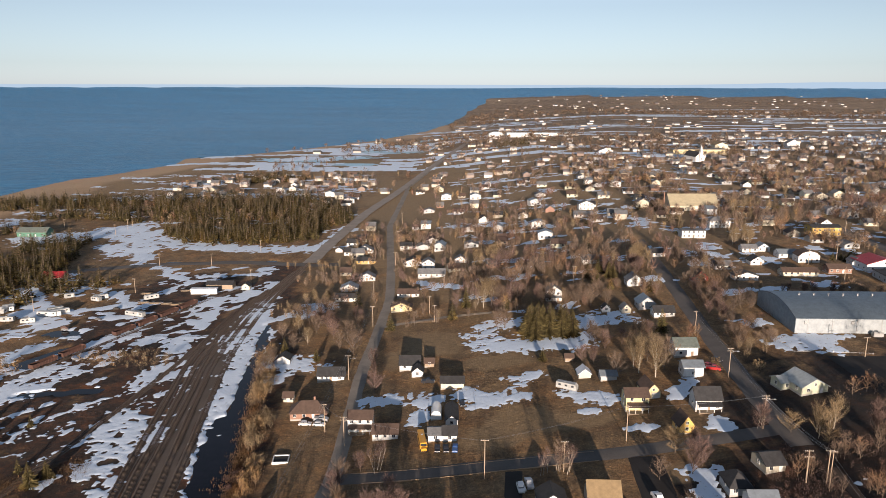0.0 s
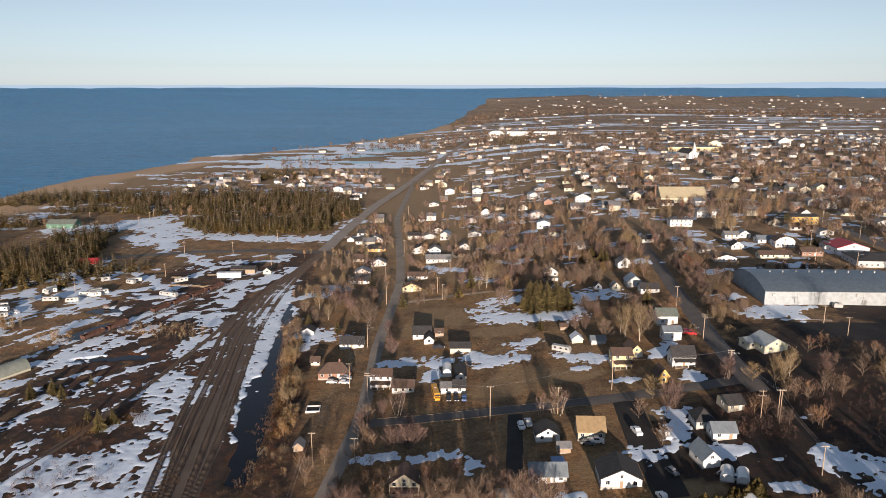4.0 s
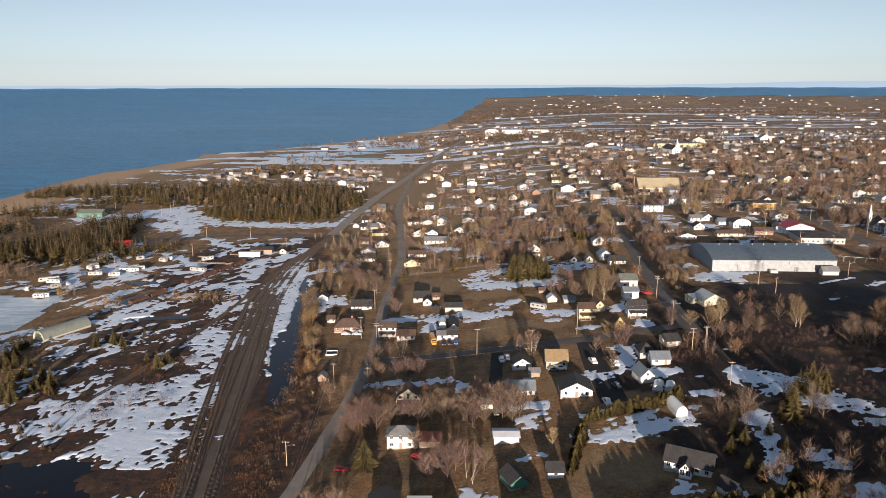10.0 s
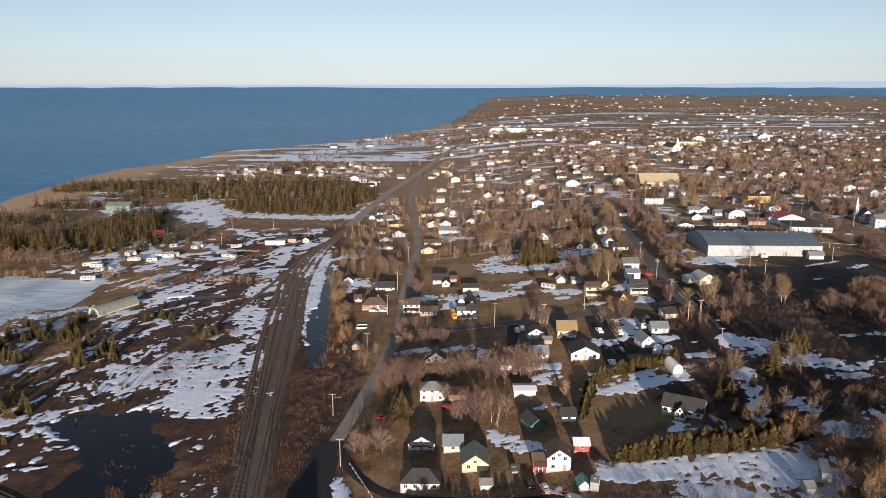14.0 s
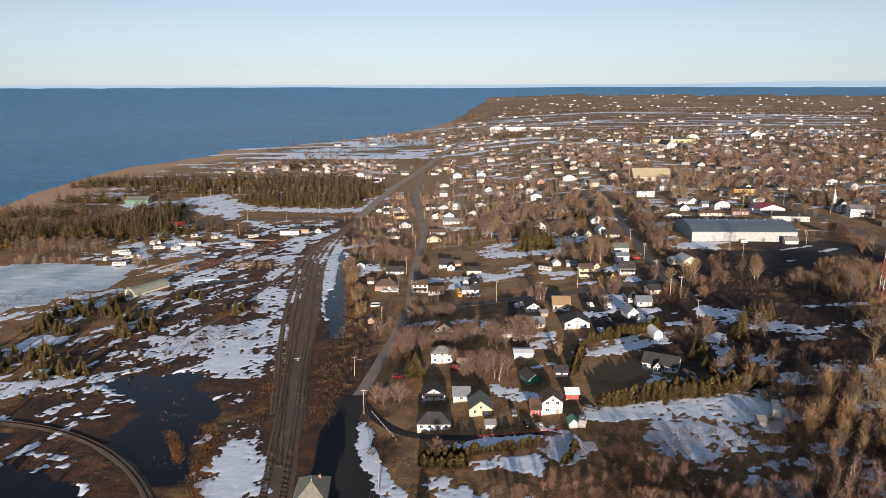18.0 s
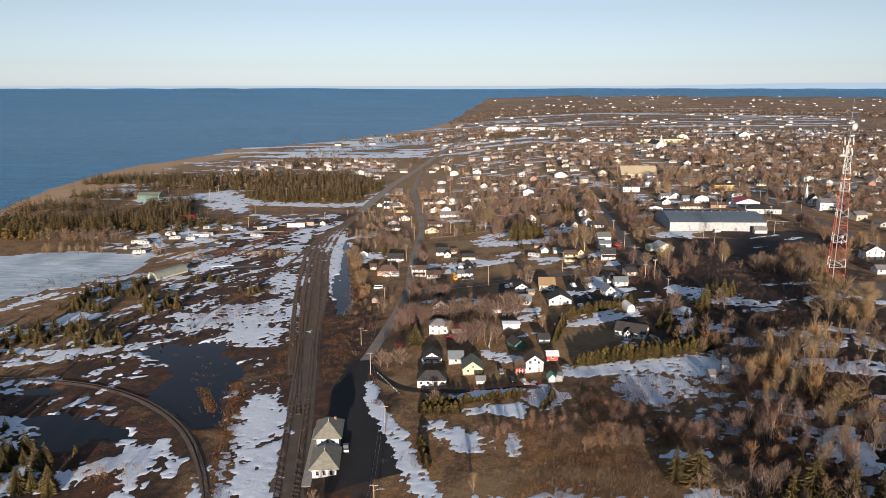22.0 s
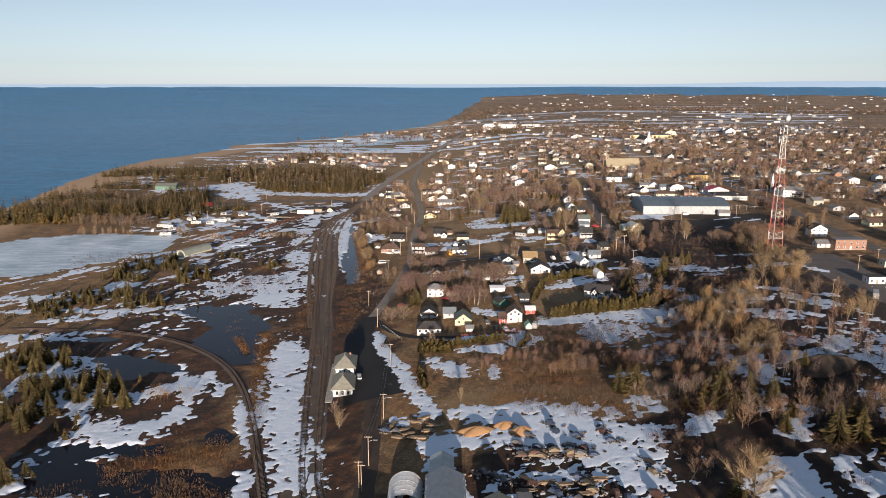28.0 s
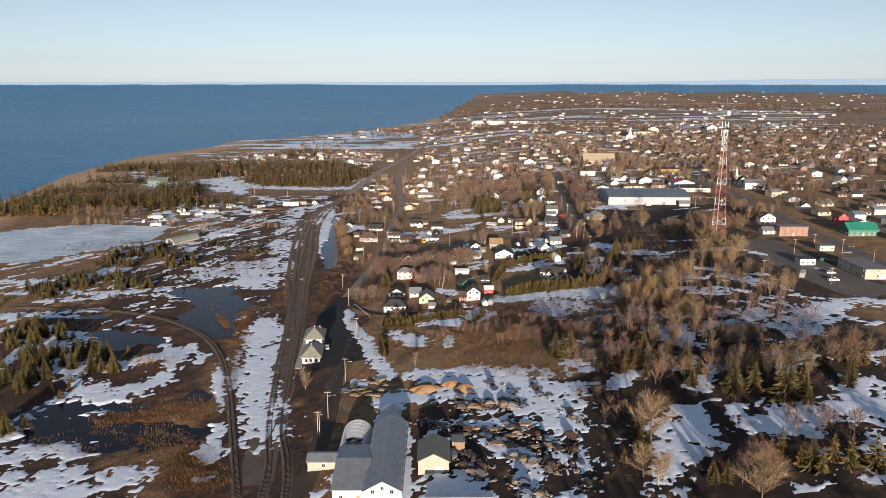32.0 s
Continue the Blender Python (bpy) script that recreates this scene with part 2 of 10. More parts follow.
def ground_material():
    """Winter-killed grass and bare dirt, turning to dark wet gravel where the soil layer says so."""
    m, t, p = nodes_of("winter ground")

    def layer(name):
        a = t.nodes.new("ShaderNodeAttribute")
        a.attribute_name = name
        return a.outputs["Fac"]

    n0, n1, n2, n3 = grain(t, 0.03, 6, 0.65), grain(t, 0.11, 6, 0.65), grain(t, 0.45, 7, 0.7), grain(t, 2.2, 7, 0.75)
    grass = ramp(t, n2, [(0.34, (0.0210, 0.0133, 0.0070)), (0.44, (0.0770, 0.0483, 0.0217)), (0.54, (0.1610, 0.1050, 0.0476)), (0.66, (0.2660, 0.1855, 0.0945))])
    dirt = ramp(t, n1, [(0.36, (0.0315, 0.0175, 0.0098)), (0.48, (0.1050, 0.0616, 0.0280)), (0.62, (0.2310, 0.1470, 0.0630))])
    land = mixed(t, 0.5, grass, dirt)
    land = mixed(t, 0.45, land, ramp(t, n3, [(0.34, (0.0175, 0.0105, 0.0056)), (0.5, (0.1050, 0.0630, 0.0308)), (0.66, (0.2450, 0.1680, 0.0910))]))
    land = mixed(t, 0.8, land, ramp(t, n0, [(0.36, (0.45, 0.42, 0.40)), (0.6, (1, 1, 1))]), "MULTIPLY")
    gravel = mixed(t, 0.5, ramp(t, n2, [(0.32, (0.0140, 0.0098, 0.0077)), (0.66, (0.0595, 0.0392, 0.0266))]), ramp(t, n3, [(0.33, (0.0112, 0.0077, 0.0056)), (0.66, (0.0735, 0.0490, 0.0322))]))
    gravel = mixed(t, 0.35, gravel, ramp(t, n1, [(0.42, (0.0245, 0.0154, 0.0105)), (0.62, (0.1330, 0.0735, 0.0350))]))
    turf = mixed(t, 0.5, ramp(t, n2, [(0.3, (0.21, 0.145, 0.078)), (0.5, (0.35, 0.245, 0.13)), (0.7, (0.52, 0.375, 0.20))]), ramp(t, n3, [(0.32, (0.10, 0.068, 0.036)), (0.66, (0.52, 0.38, 0.21))]))
    land = mixed(t, ramp(t, n1, [(0.38, (0.35,) * 3), (0.6, (0.9,) * 3)]), land, turf)
    # Eastern soil is dark scrubland, with tree shade also put into its colour.
    gravel = mixed(t, layer("peat"), mixed(t, 1.0, gravel, (1.15, 1.0, 0.88), "MULTIPLY"), mixed(t, 1.0, gravel, (0.44, 0.37, 0.35), "MULTIPLY"))
    gravel = mixed(t, 0.8, gravel, ramp(t, grain(t, 0.22, 6, 0.7), [(0.36, (0.30, 0.29, 0.28)), (0.47, (0.85, 0.8, 0.74)), (0.56, (1.25, 1.05, 0.82)), (0.68, (1.9, 1.5, 1.05))]), "MULTIPLY")
    col = mixed(t, layer("soil"), land, gravel)
    speck = ramp(t, grain(t, 0.9, 9, 0.85), [(0.36, (0.30, 0.27, 0.25)), (0.46, (0.75, 0.73, 0.70)), (0.54, (1.25, 1.2, 1.12)), (0.66, (2.3, 2.05, 1.75))])
    col = mixed(t, 1.0, mixed(t, 0.55, col, speck, "MULTIPLY"), (0.82, 0.8, 0.78), "MULTIPLY")
    rust = ramp(t, grain(t, 0.06, 5, 0.7), [(0.45, (1, 1, 1)), (0.62, (1.22, 1.04, 0.86))])
    col = mixed(t, 1.0, col, rust, "MULTIPLY")
    wood = mixed(t, 0.45, mixed(t, 0.5, ramp(t, grain(t, 0.012, 5, 0.65, "Object", (0.25, 1, 1)), [(0.36, (0.07, 0.042, 0.027)), (0.46, (0.15, 0.098, 0.062)), (0.54, (0.34, 0.24, 0.145)), (0.63, (0.60, 0.46, 0.30))]), ramp(t, grain(t, 0.05, 6, 0.7, "Object", (0.6, 1, 1)), [(0.38, (0.07, 0.044, 0.028)), (0.6, (0.38, 0.27, 0.165))])), ramp(t, grain(t, 0.13, 4, 0.7, "Object", (1, 0.22, 1)), [(0.4, (0.05, 0.034, 0.024)), (0.5, (0.17, 0.12, 0.08)), (0.6, (0.42, 0.31, 0.20))]))
    lawn = mixed(t, 0.55, ramp(t, n2, [(0.3, (0.22, 0.145, 0.072)), (0.7, (0.50, 0.35, 0.18))]), ramp(t, n3, [(0.3, (0.07, 0.046, 0.024)), (0.68, (0.37, 0.27, 0.15))]))
    col = mixed(t, layer("field"), col, lawn)
    col = mixed(t, layer("woods"), col, wood)
    col = mixed(t, layer("beach"), col, ramp(t, n2, [(0.3, (0.42, 0.28, 0.165)), (0.7, (0.62, 0.45, 0.28))]))
    t.links.new(mixed(t, 1.0, col, (0.80, 0.76, 0.72), "MULTIPLY"), p.inputs["Base Color"])
    p.inputs["Roughness"].default_value = 0.95
    bumped(t, p, mixed(t, 0.4, n2, n3), 1.0, 1.1)
    return m


def snow_material():
    m, t, p = nodes_of("old snow")
    n1, n2 = grain(t, 0.25, 5, 0.65), grain(t, 0.8, 10, 0.8)
    # The blue in the snow colour stands in for bluer skylight.
    col = ramp(t, n1, [(0.22, (0.45, 0.42, 0.40)), (0.34, (0.63, 0.71, 0.82)), (0.8, (0.72, 0.80, 0.91))])
    col = mixed(t, 0.9, col, ramp(t, n2, [(0.33, (0.12, 0.085, 0.055)), (0.37, (0.6, 0.55, 0.5)), (0.41, (1, 1, 1))]), "MULTIPLY")
    t.links.new(col, p.inputs["Base Color"])
    p.inputs["Roughness"].default_value = 0.75
    bumped(t, p, mixed(t, 0.5, n1, n2), 0.7, 0.3)
    MATS["snow"] = m
    return m


def water_material(name, c, scale, strength, roughness, dist=0.3, spec=0.5):
    m, t, p = nodes_of(name)
    n = grain(t, scale, 5, 0.6, "Object", (0.5, 1.2, 1))
    # Light and shade on the waves are painted as streaks of base colour.
    swell_tone = ramp(t, grain(t, scale * 0.05, 4, 0.6, "Object", (0.25, 1, 1)), [(0.3, tint(c, 0.8)), (0.7, tint(c, 1.15))])
    chop_tone = ramp(t, grain(t, scale * 0.6, 5, 0.75, "Object", (0.35, 1, 1)), [(0.36, (0.62, 0.66, 0.7)), (0.5, (1, 1, 1)), (0.64, (1.4, 1.34, 1.28))])
    t.links.new(mixed(t, 1.0, swell_tone, chop_tone, "MULTIPLY"), p.inputs["Base Color"])
    p.inputs["Roughness"].default_value = roughness
    p.inputs["IOR"].default_value = 1.33
    p.inputs["Specular IOR Level"].default_value = spec
    bumped(t, p, n, strength, dist)
    return m


def road_material(name, c, spread=0.25):
    m, t, p = nodes_of(name)
    n1, n2 = grain(t, 0.12, 5, 0.6), grain(t, 2.5, 6, 0.7)
    col = mixed(t, 0.5, ramp(t, n1, [(0.3, tint(c, 1 - spread)), (0.7, tint(c, 1 + spread))]), ramp(t, n2, [(0.3, tint(c, 0.75)), (0.7, tint(c, 1.2))]))
    t.links.new(col, p.inputs["Base Color"])
    p.inputs["Specular IOR Level"].default_value = 0.2
    p.inputs["Roughness"].default_value = 0.85
    bumped(t, p, n2, 0.3, 0.05)
    return m


SNOW = snow_material()
ASPHALT = road_material("old asphalt", (0.120, 0.108, 0.100), 0.35)
GRAVEL = road_material("grey gravel", (0.23, 0.20, 0.17), 0.4)
SHORE = road_material("pale brown roadbed", (0.29, 0.25, 0.215), 0.3)
MUD = road_material("dark mud", (0.062, 0.047, 0.037), 0.4)
WETROAD = road_material("wet dark yard", (0.026, 0.026, 0.028))
def ice_material():
    """Rotting pond ice: pale frozen slush in wind-drawn streaks over darker wet ice."""
    m, t, p = nodes_of("grey pond ice")
    streak, blot = grain(t, 0.16, 6, 0.72, "Object", (0.3, 1.5, 1)), grain(t, 0.035, 4, 0.6)
    col = mixed(t, 0.45, ramp(t, streak, [(0.38, (0.24, 0.33, 0.40)), (0.5, (0.44, 0.53, 0.60)), (0.6, (0.74, 0.80, 0.86))]), ramp(t, blot, [(0.4, (0.27, 0.36, 0.43)), (0.6, (0.62, 0.70, 0.77))]))
    t.links.new(col, p.inputs["Base Color"])
    p.inputs["Roughness"].default_value = 0.4
    bumped(t, p, streak, 0.4, 0.1)
    return m


ICE = ice_material()


# ---- mesh helpers ----
def mesh_of(name, verts, faces, material, smooth=False):
    me = bpy.data.meshes.new(name)
    me.from_pydata(verts, [], faces)
    if material:
        me.materials.append(material)
    if smooth:
        me.polygons.foreach_set("use_smooth", [True] * len(me.polygons))
    me.update()
    return me


def tube(points, r, material, name, sides=4):
    """One unbroken thin tube along points."""
    v, f = [], []
    pts = [Vector(q) for q in points]
    for i, q in enumerate(pts):
        d = (pts[min(i + 1, len(pts) - 1)] - pts[max(i - 1, 0)]).normalized()
        u = d.cross(Vector((0, 0, 1)))
        u = u.normalized() if u.length > 1e-4 else Vector((1, 0, 0))
        w = u.cross(d)
        v += [tuple(q + u * (r * math.cos(2 * math.pi * k / sides)) + w * (r * math.sin(2 * math.pi * k / sides))) for k in range(sides)]
    for i in range(len(pts) - 1):
        f += [(i * sides + k, i * sides + (k + 1) % sides, (i + 1) * sides + (k + 1) % sides, (i + 1) * sides + k) for k in range(sides)]
    return mesh_of(name, v, f, material)


class Shape:
    """Collects simple solids into one mesh."""

    def __init__(self):
        self.v, self.f = [], []

    def add(self, verts, faces):
        n = len(self.v)
        self.v += [tuple(q) for q in verts]
        self.f += [tuple(i + n for i in f) for f in faces]
        return self

    def box(self, x, y, z, sx, sy, sz, turn=0.0):
        c, s = math.cos(turn), math.sin(turn)
        q = []
        for dz in (0, sz):
            for dx, dy in ((-1, -1), (1, -1), (1, 1), (-1, 1)):
                a, b = dx * sx / 2, dy * sy / 2
                q.append((x + a * c - b * s, y + a * s + b * c, z + dz))
        return self.add(q, [(3, 2, 1, 0), (4, 5, 6, 7), (0, 1, 5, 4), (1, 2, 6, 5), (2, 3, 7, 6), (3, 0, 4, 7)])

    def prism(self, outline, y0, y1, axis="y"):
        """An outline in the plane across the given axis, drawn out from y0 to y1."""
        n = len(outline)
        put = (lambda a, b, d: (a, d, b)) if axis == "y" else (lambda a, b, d: (d, a, b))
        q = [put(a, b, y0) for a, b in outline] + [put(a, b, y1) for a, b in outline]
        sides = [(i, (i + 1) % n, n + (i + 1) % n, n + i) for i in range(n)]
        return self.add(q, [tuple(range(n))[::-1], tuple(range(n, 2 * n))] + sides)

    def rod(self, a, b, r0, r1=None, sides=5):
        r1 = r0 if r1 is None else r1
        a, b = Vector(a), Vector(b)
        d = (b - a).normalized()
        u = d.orthogonal().normalized()
        w = d.cross(u)
        q = []
        for c, r in ((a, r0), (b, r1)):
            for k in range(sides):
                an = 2 * math.pi * k / sides
                q.append(c + u * (r * math.cos(an)) + w * (r * math.sin(an)))
        return self.add(q, [(k, (k + 1) % sides, sides + (k + 1) % sides, sides + k) for k in range(sides)] + [tuple(range(sides))[::-1], tuple(range(sides, 2 * sides))])

    def mesh(self, name, material, smooth=False):
        return mesh_of(name, self.v, self.f, material, smooth)


def part(name, shape, material, parent, label=""):
    me = shape.mesh(name, material) if isinstance(shape, Shape) else shape
    ob = new(name, me)
    ob.parent = parent
    return tagged(ob, label)


def root(name, x, y, z, turn=0.0, label="", category="", group="", kind=""):
    ob = new(name)
    ob.matrix_basis = pose(x, y, z, 0, 0, turn)
    return tagged(ob, label, category, group, kind)


def joined(name, verts, faces, places, material, label, category):
    """One mesh of many copies of a template; places: rows of x, y, z, scale, height scale, turn."""
    v, pl = np.array(verts, float), np.array(places, float)
    c, s = np.cos(pl[:, 5])[:, None], np.sin(pl[:, 5])[:, None]
    x = pl[:, 0:1] + (v[None, :, 0] * c - v[None, :, 1] * s) * pl[:, 3:4]
    y = pl[:, 1:2] + (v[None, :, 0] * s + v[None, :, 1] * c) * pl[:, 3:4]
    z = pl[:, 2:3] + v[None, :, 2] * pl[:, 4:5]
    allv = np.stack([x, y, z], -1).reshape(-1, 3)
    fs = [tuple(i + k * len(v) for i in f) for k in range(len(pl)) for f in faces]
    return tagged(new(name, mesh_of(name, allv.tolist(), fs, material)), label, category, "", "stuff")


def sheet(name, xs, ys, z, keep, material, label, category, kind="structure", smooth=True):
    """A mesh over a grid of lines, with only the cells that are kept."""
    nx, ny = len(xs), len(ys)
    X, Y = np.meshgrid(xs, ys)
    used = np.zeros((ny, nx), bool)
    for a in (slice(0, -1), slice(1, None)):
        for b in (slice(0, -1), slice(1, None)):
            used[a, b] |= keep
    index = np.full((ny, nx), -1)
    index[used] = np.arange(used.sum())
    v = np.stack([X[used], Y[used], z[used]], -1)
    j, i = np.nonzero(keep)
    f = np.stack([index[j, i], index[j, i + 1], index[j + 1, i + 1], index[j + 1, i]], -1)
    me = bpy.data.meshes.new(name)
    me.from_pydata(v.tolist(), [], f.tolist())
    me.materials.append(material)
    if smooth:
        me.polygons.foreach_set("use_smooth", [True] * len(me.polygons))
    return tagged(new(name, me), label, category, "", kind), used, X, Y


def on_road(x, y, more=0.0):
    """True within a road or track, or as near to it as given."""
    return any(float(blob(x, y, (*s[:4], s[4] + more, s[5] + more))) > 0 for s in ROADS if min(s[0], s[2]) - 30 < x < max(s[0], s[2]) + 30 and min(s[1], s[3]) - 30 < y < max(s[1], s[3]) + 30)


def ribbon(name, pts, width, material, label, category="road", rise=0.06, kind="structure", thick=0.0, width1=None):
    """A strip that follows the ground along a smooth line through the points."""
    p = np.array(pts, float)
    for a, b in zip(pts, pts[1:]):
        ROADS.append((*a, *b, width / 2 + 2.5, width / 2 + 2.5))
    seg = np.r_[0, np.cumsum(np.hypot(*np.diff(p, axis=0).T))]
    n = max(2, int(seg[-1] / 4) + 1)
    s = np.linspace(0, seg[-1], n)
    x, y = np.interp(s, seg, p[:, 0]), np.interp(s, seg, p[:, 1])
    for _ in range(3):
        x[1:-1], y[1:-1] = (x[:-2] + 2 * x[1:-1] + x[2:]) / 4, (y[:-2] + 2 * y[1:-1] + y[2:]) / 4
    dx, dy = np.gradient(x), np.gradient(y)
    q = np.hypot(dx, dy)
    nxn, nyn = -dy / q, dx / q
    w = np.interp(s, [0, seg[-1]], [width, width if width1 is None else width1])
    rows = 5
    v, f = [], []
    for k in range(rows):
        o = (k / (rows - 1) - 0.5) * w
        wob = (rough(x, y, 7, 5 + k) - 0.5) * 0.7 if k in (0, rows - 1) else 0
        X, Y = x + nxn * (o + wob), y + nyn * (o + wob)
        Z = dry_z(X, Y) + (rough(X, Y, 16, 7) - 0.5) * 0.35 + rise + (-0.15 if k in (0, rows - 1) else 0.0)
        v += list(zip(X.tolist(), Y.tolist(), Z.tolist()))
    for k in range(rows - 1):
        f += [(k * n + i, (k + 1) * n + i, (k + 1) * n + i + 1, k * n + i + 1)[::-1] for i in range(n - 1)]
    return tagged(new(name, mesh_of(name, v, f, material, True)), label, category, "", kind)


# ---- kinds of things ----
def frame_box(w, h):
    """A window's surround: four bars round an opening, in the plane across y."""
    s = Shape()
    for x, z, a, b in ((0, 0, w, 0.1), (0, h - 0.1, w, 0.1)):
        s.box(x, 0, z, a, 0.12, b)
    for x in (-w / 2 + 0.05, w / 2 - 0.05):
        s.box(x, 0, 0.1, 0.1, 0.12, h - 0.2)
    s.box(0, 0, 0.1, 0.05, 0.08, h - 0.2)
    return s


WINDOW_SIZES = {}


def window_meshes(w, h):
    if (w, h) not in WINDOW_SIZES:
        WINDOW_SIZES[w, h] = (frame_box(w, h).mesh("window", TRIM), Shape().box(0, 0, 0.1, w - 0.2, 0.05, h - 0.2).mesh("pane", PANE))
    return WINDOW_SIZES[w, h]


def add_window(parent, x, y, z, turn=0.0, w=1.2, h=1.3):
    a, b = window_meshes(w, h)
    f = new("window", a)
    f.parent, f.matrix_basis = parent, pose(x, y, z, 0, 0, turn)
    g = new("pane", b)
    g.parent = f
    return f


def roof_shape(kind, w, d, h, rise, over=0.45, thick=0.22):
    """A roof over a w by d house with eaves at h: ridge along x or y, hip, flat, arch or gambrel."""
    s = Shape()
    if kind == "flat":
        return s.box(0, 0, h, w + 0.3, d + 0.3, 0.3)
    if kind == "hip":
        a, b = w / 2 + over, d / 2 + over
        e, z0, z1 = h - 0.12, h - 0.12, h + rise
        if w >= d:
            r = [(-(a - b), 0, z1), (a - b, 0, z1)]
        else:
            r = [(0, -(b - a), z1), (0, b - a, z1)]
        q = [(-a, -b, z0), (a, -b, z0), (a, b, z0), (-a, b, z0), (-a, -b, z0 + thick), (a, -b, z0 + thick), (a, b, z0 + thick), (-a, b, z0 + thick), *r]
        low = [(3, 2, 1, 0), (0, 1, 5, 4), (1, 2, 6, 5), (2, 3, 7, 6), (3, 0, 4, 7)]
        top = [(4, 5, 9, 8), (5, 6, 9), (6, 7, 8, 9), (7, 4, 8)] if w >= d else [(4, 5, 8), (5, 6, 9, 8), (6, 7, 9), (7, 4, 8, 9)]
        return s.add(q, low + top)
    span, run = (d, w) if kind == "x" else (w, d)
    if kind == "arch":
        n = 12
        up = [(-w / 2 * math.cos(math.pi * k / n) * 1.0, h + rise * math.sin(math.pi * k / n)) for k in range(n + 1)]
        out = [(x * 1.02, z + thick) for x, z in up]
        return s.prism(up + out[::-1], -d / 2 - 0.1, d / 2 + 0.1)
    if kind == "gambrel":
        half = span / 2
        line = [(-half - over * 0.6, h - 0.1), (-half * 0.62, h + rise * 0.68), (0, h + rise), (half * 0.62, h + rise * 0.68), (half + over * 0.6, h - 0.1)]
        span, kind = None, "y"
    else:
        half = span / 2
        drop = rise / half * over
        line = [(-half - over, h - drop), (0, h + rise), (half + over, h - drop)]
    top = [(x, z + thick) for x, z in line]
    return s.prism(line + top[::-1], -run / 2 - over, run / 2 + over, "x" if kind == "x" else "y")


def wall_shape(kind, w, d, h, rise, below=1.2):
    if kind in ("flat", "hip"):
        return Shape().box(0, 0, -below, w, d, h + below)
    if kind == "arch":
        n = 12
        line = [(-w / 2, -below)] + [(-w / 2 * math.cos(math.pi * k / n), h + rise * math.sin(math.pi * k / n)) for k in range(n + 1)] + [(w / 2, -below)]
        return Shape().prism(line[::-1], -d / 2, d / 2)
    span, run = (d, w) if kind == "x" else (w, d)
    half = span / 2
    line = [(-half, -below), (half, -below), (half, h)]
    line += [(half * 0.62, h + rise * 0.68), (0, h + rise), (-half * 0.62, h + rise * 0.68)] if kind == "gambrel" else [(0, h + rise)]
    line.append((-half, h))
    return Shape().prism(line, -run / 2, run / 2, "x" if kind == "x" else "y")


WORDS = {"x": "gable roof", "y": "gable roof", "hip": "hipped roof", "flat": "flat roof", "arch": "arched roof", "gambrel": "gambrel roof"}


def building(x, y, turn, w, d, h, kind, rise, wall, roof, label="", name="house", windows=None, chimney=None, porch=0, door=True, size=(1.2, 1.3), dz=0.0, garage=False, category="house"):
    """A house or shed on its own footing; its front looks down the local -y. w across, d deep, h to the eaves."""
    if h < 3.7 and kind in ("x", "y", "hip"):
        h, rise = h * 0.84, rise * 1.18
    label = label or f"{wall.name} {name.replace('_', ' ')} under a {roof.name.replace(' roof', '')} {WORDS[kind]}"
    ob = root(name, x, y, gz(x, y) + dz, turn, label, category)
    part("wall", wall_shape(kind, w, d, h, rise), wall, ob)
    part("footing", Shape().box(0, 0, -1.3, w + 0.12, d + 0.12, 1.55), CONCRETE, ob)
    part("roof", roof_shape(kind, w, d, h, rise), roof, ob)
    floors = 2 if h > 4.3 else 1
    n = windows if windows is not None else max(1, int(w / 2.9))
    for k in range(floors):
        z = 1.0 + 2.65 * k
        for i in range(n):
            wx = (i + 0.5) / n * w - w / 2
            if door and k == 0 and i == n // 2 and n > 1:
                dd = part("door", Shape().box(wx, -d / 2 - 0.03, 0.15, 1.0, 0.1, 2.05), BARE if wall is WHITE else TRIM, ob)
                continue
            if h - z > 0.9 or kind in ("y", "gambrel"):
                add_window(ob, wx, -d / 2 - 0.03, z, 0, *size)
        if n:
            for sx in (-1, 1):
                for i in range(max(1, int(d / 4.5))):
                    add_window(ob, sx * (w / 2 + 0.03), (i + 0.5) / max(1, int(d / 4.5)) * d - d / 2, z, 90, *size)
    if n and kind in ("y", "gambrel") and rise > 1.9:
        add_window(ob, 0, -d / 2 - 0.03, h + 0.25, 0, 1.0, 1.1)
    if garage:
        g = Shape()
        for k in range(4):
            g.box(w * 0.18, -d / 2 - 0.04, 0.15 + k * 0.55, min(2.7, w * 0.5), 0.1, 0.5)
        part("garage_door", g, TRIM, ob)
    if chimney:
        cx, cy = chimney
        c = part("chimney", Shape().box(cx, cy, h - 0.5, 0.7, 0.7, rise + 1.6), BRICK, ob, "brick chimney")
    if porch:
        pd = porch
        part("porch_deck", Shape().box(0, -d / 2 - pd / 2, -0.6, w * 0.9, pd, 0.85), TIMBER, ob)
        part("porch_roof", Shape().prism([(-d / 2 - pd - 0.3, 2.45), (-d / 2, 3.1), (-d / 2, 3.25), (-d / 2 - pd - 0.3, 2.6)], -w * 0.47, w * 0.47, "x"), roof, ob)
        m = Shape().box(0, 0, 0, 0.14, 0.14, 2.3).mesh("porch_post", TRIM)
        for i in range(4):
            q = part("porch_post", m, None, ob)
            q.location = ((i / 3 - 0.5) * w * 0.84, -d / 2 - pd + 0.15, 0.25)
    return ob


CAR_MESHES = {}


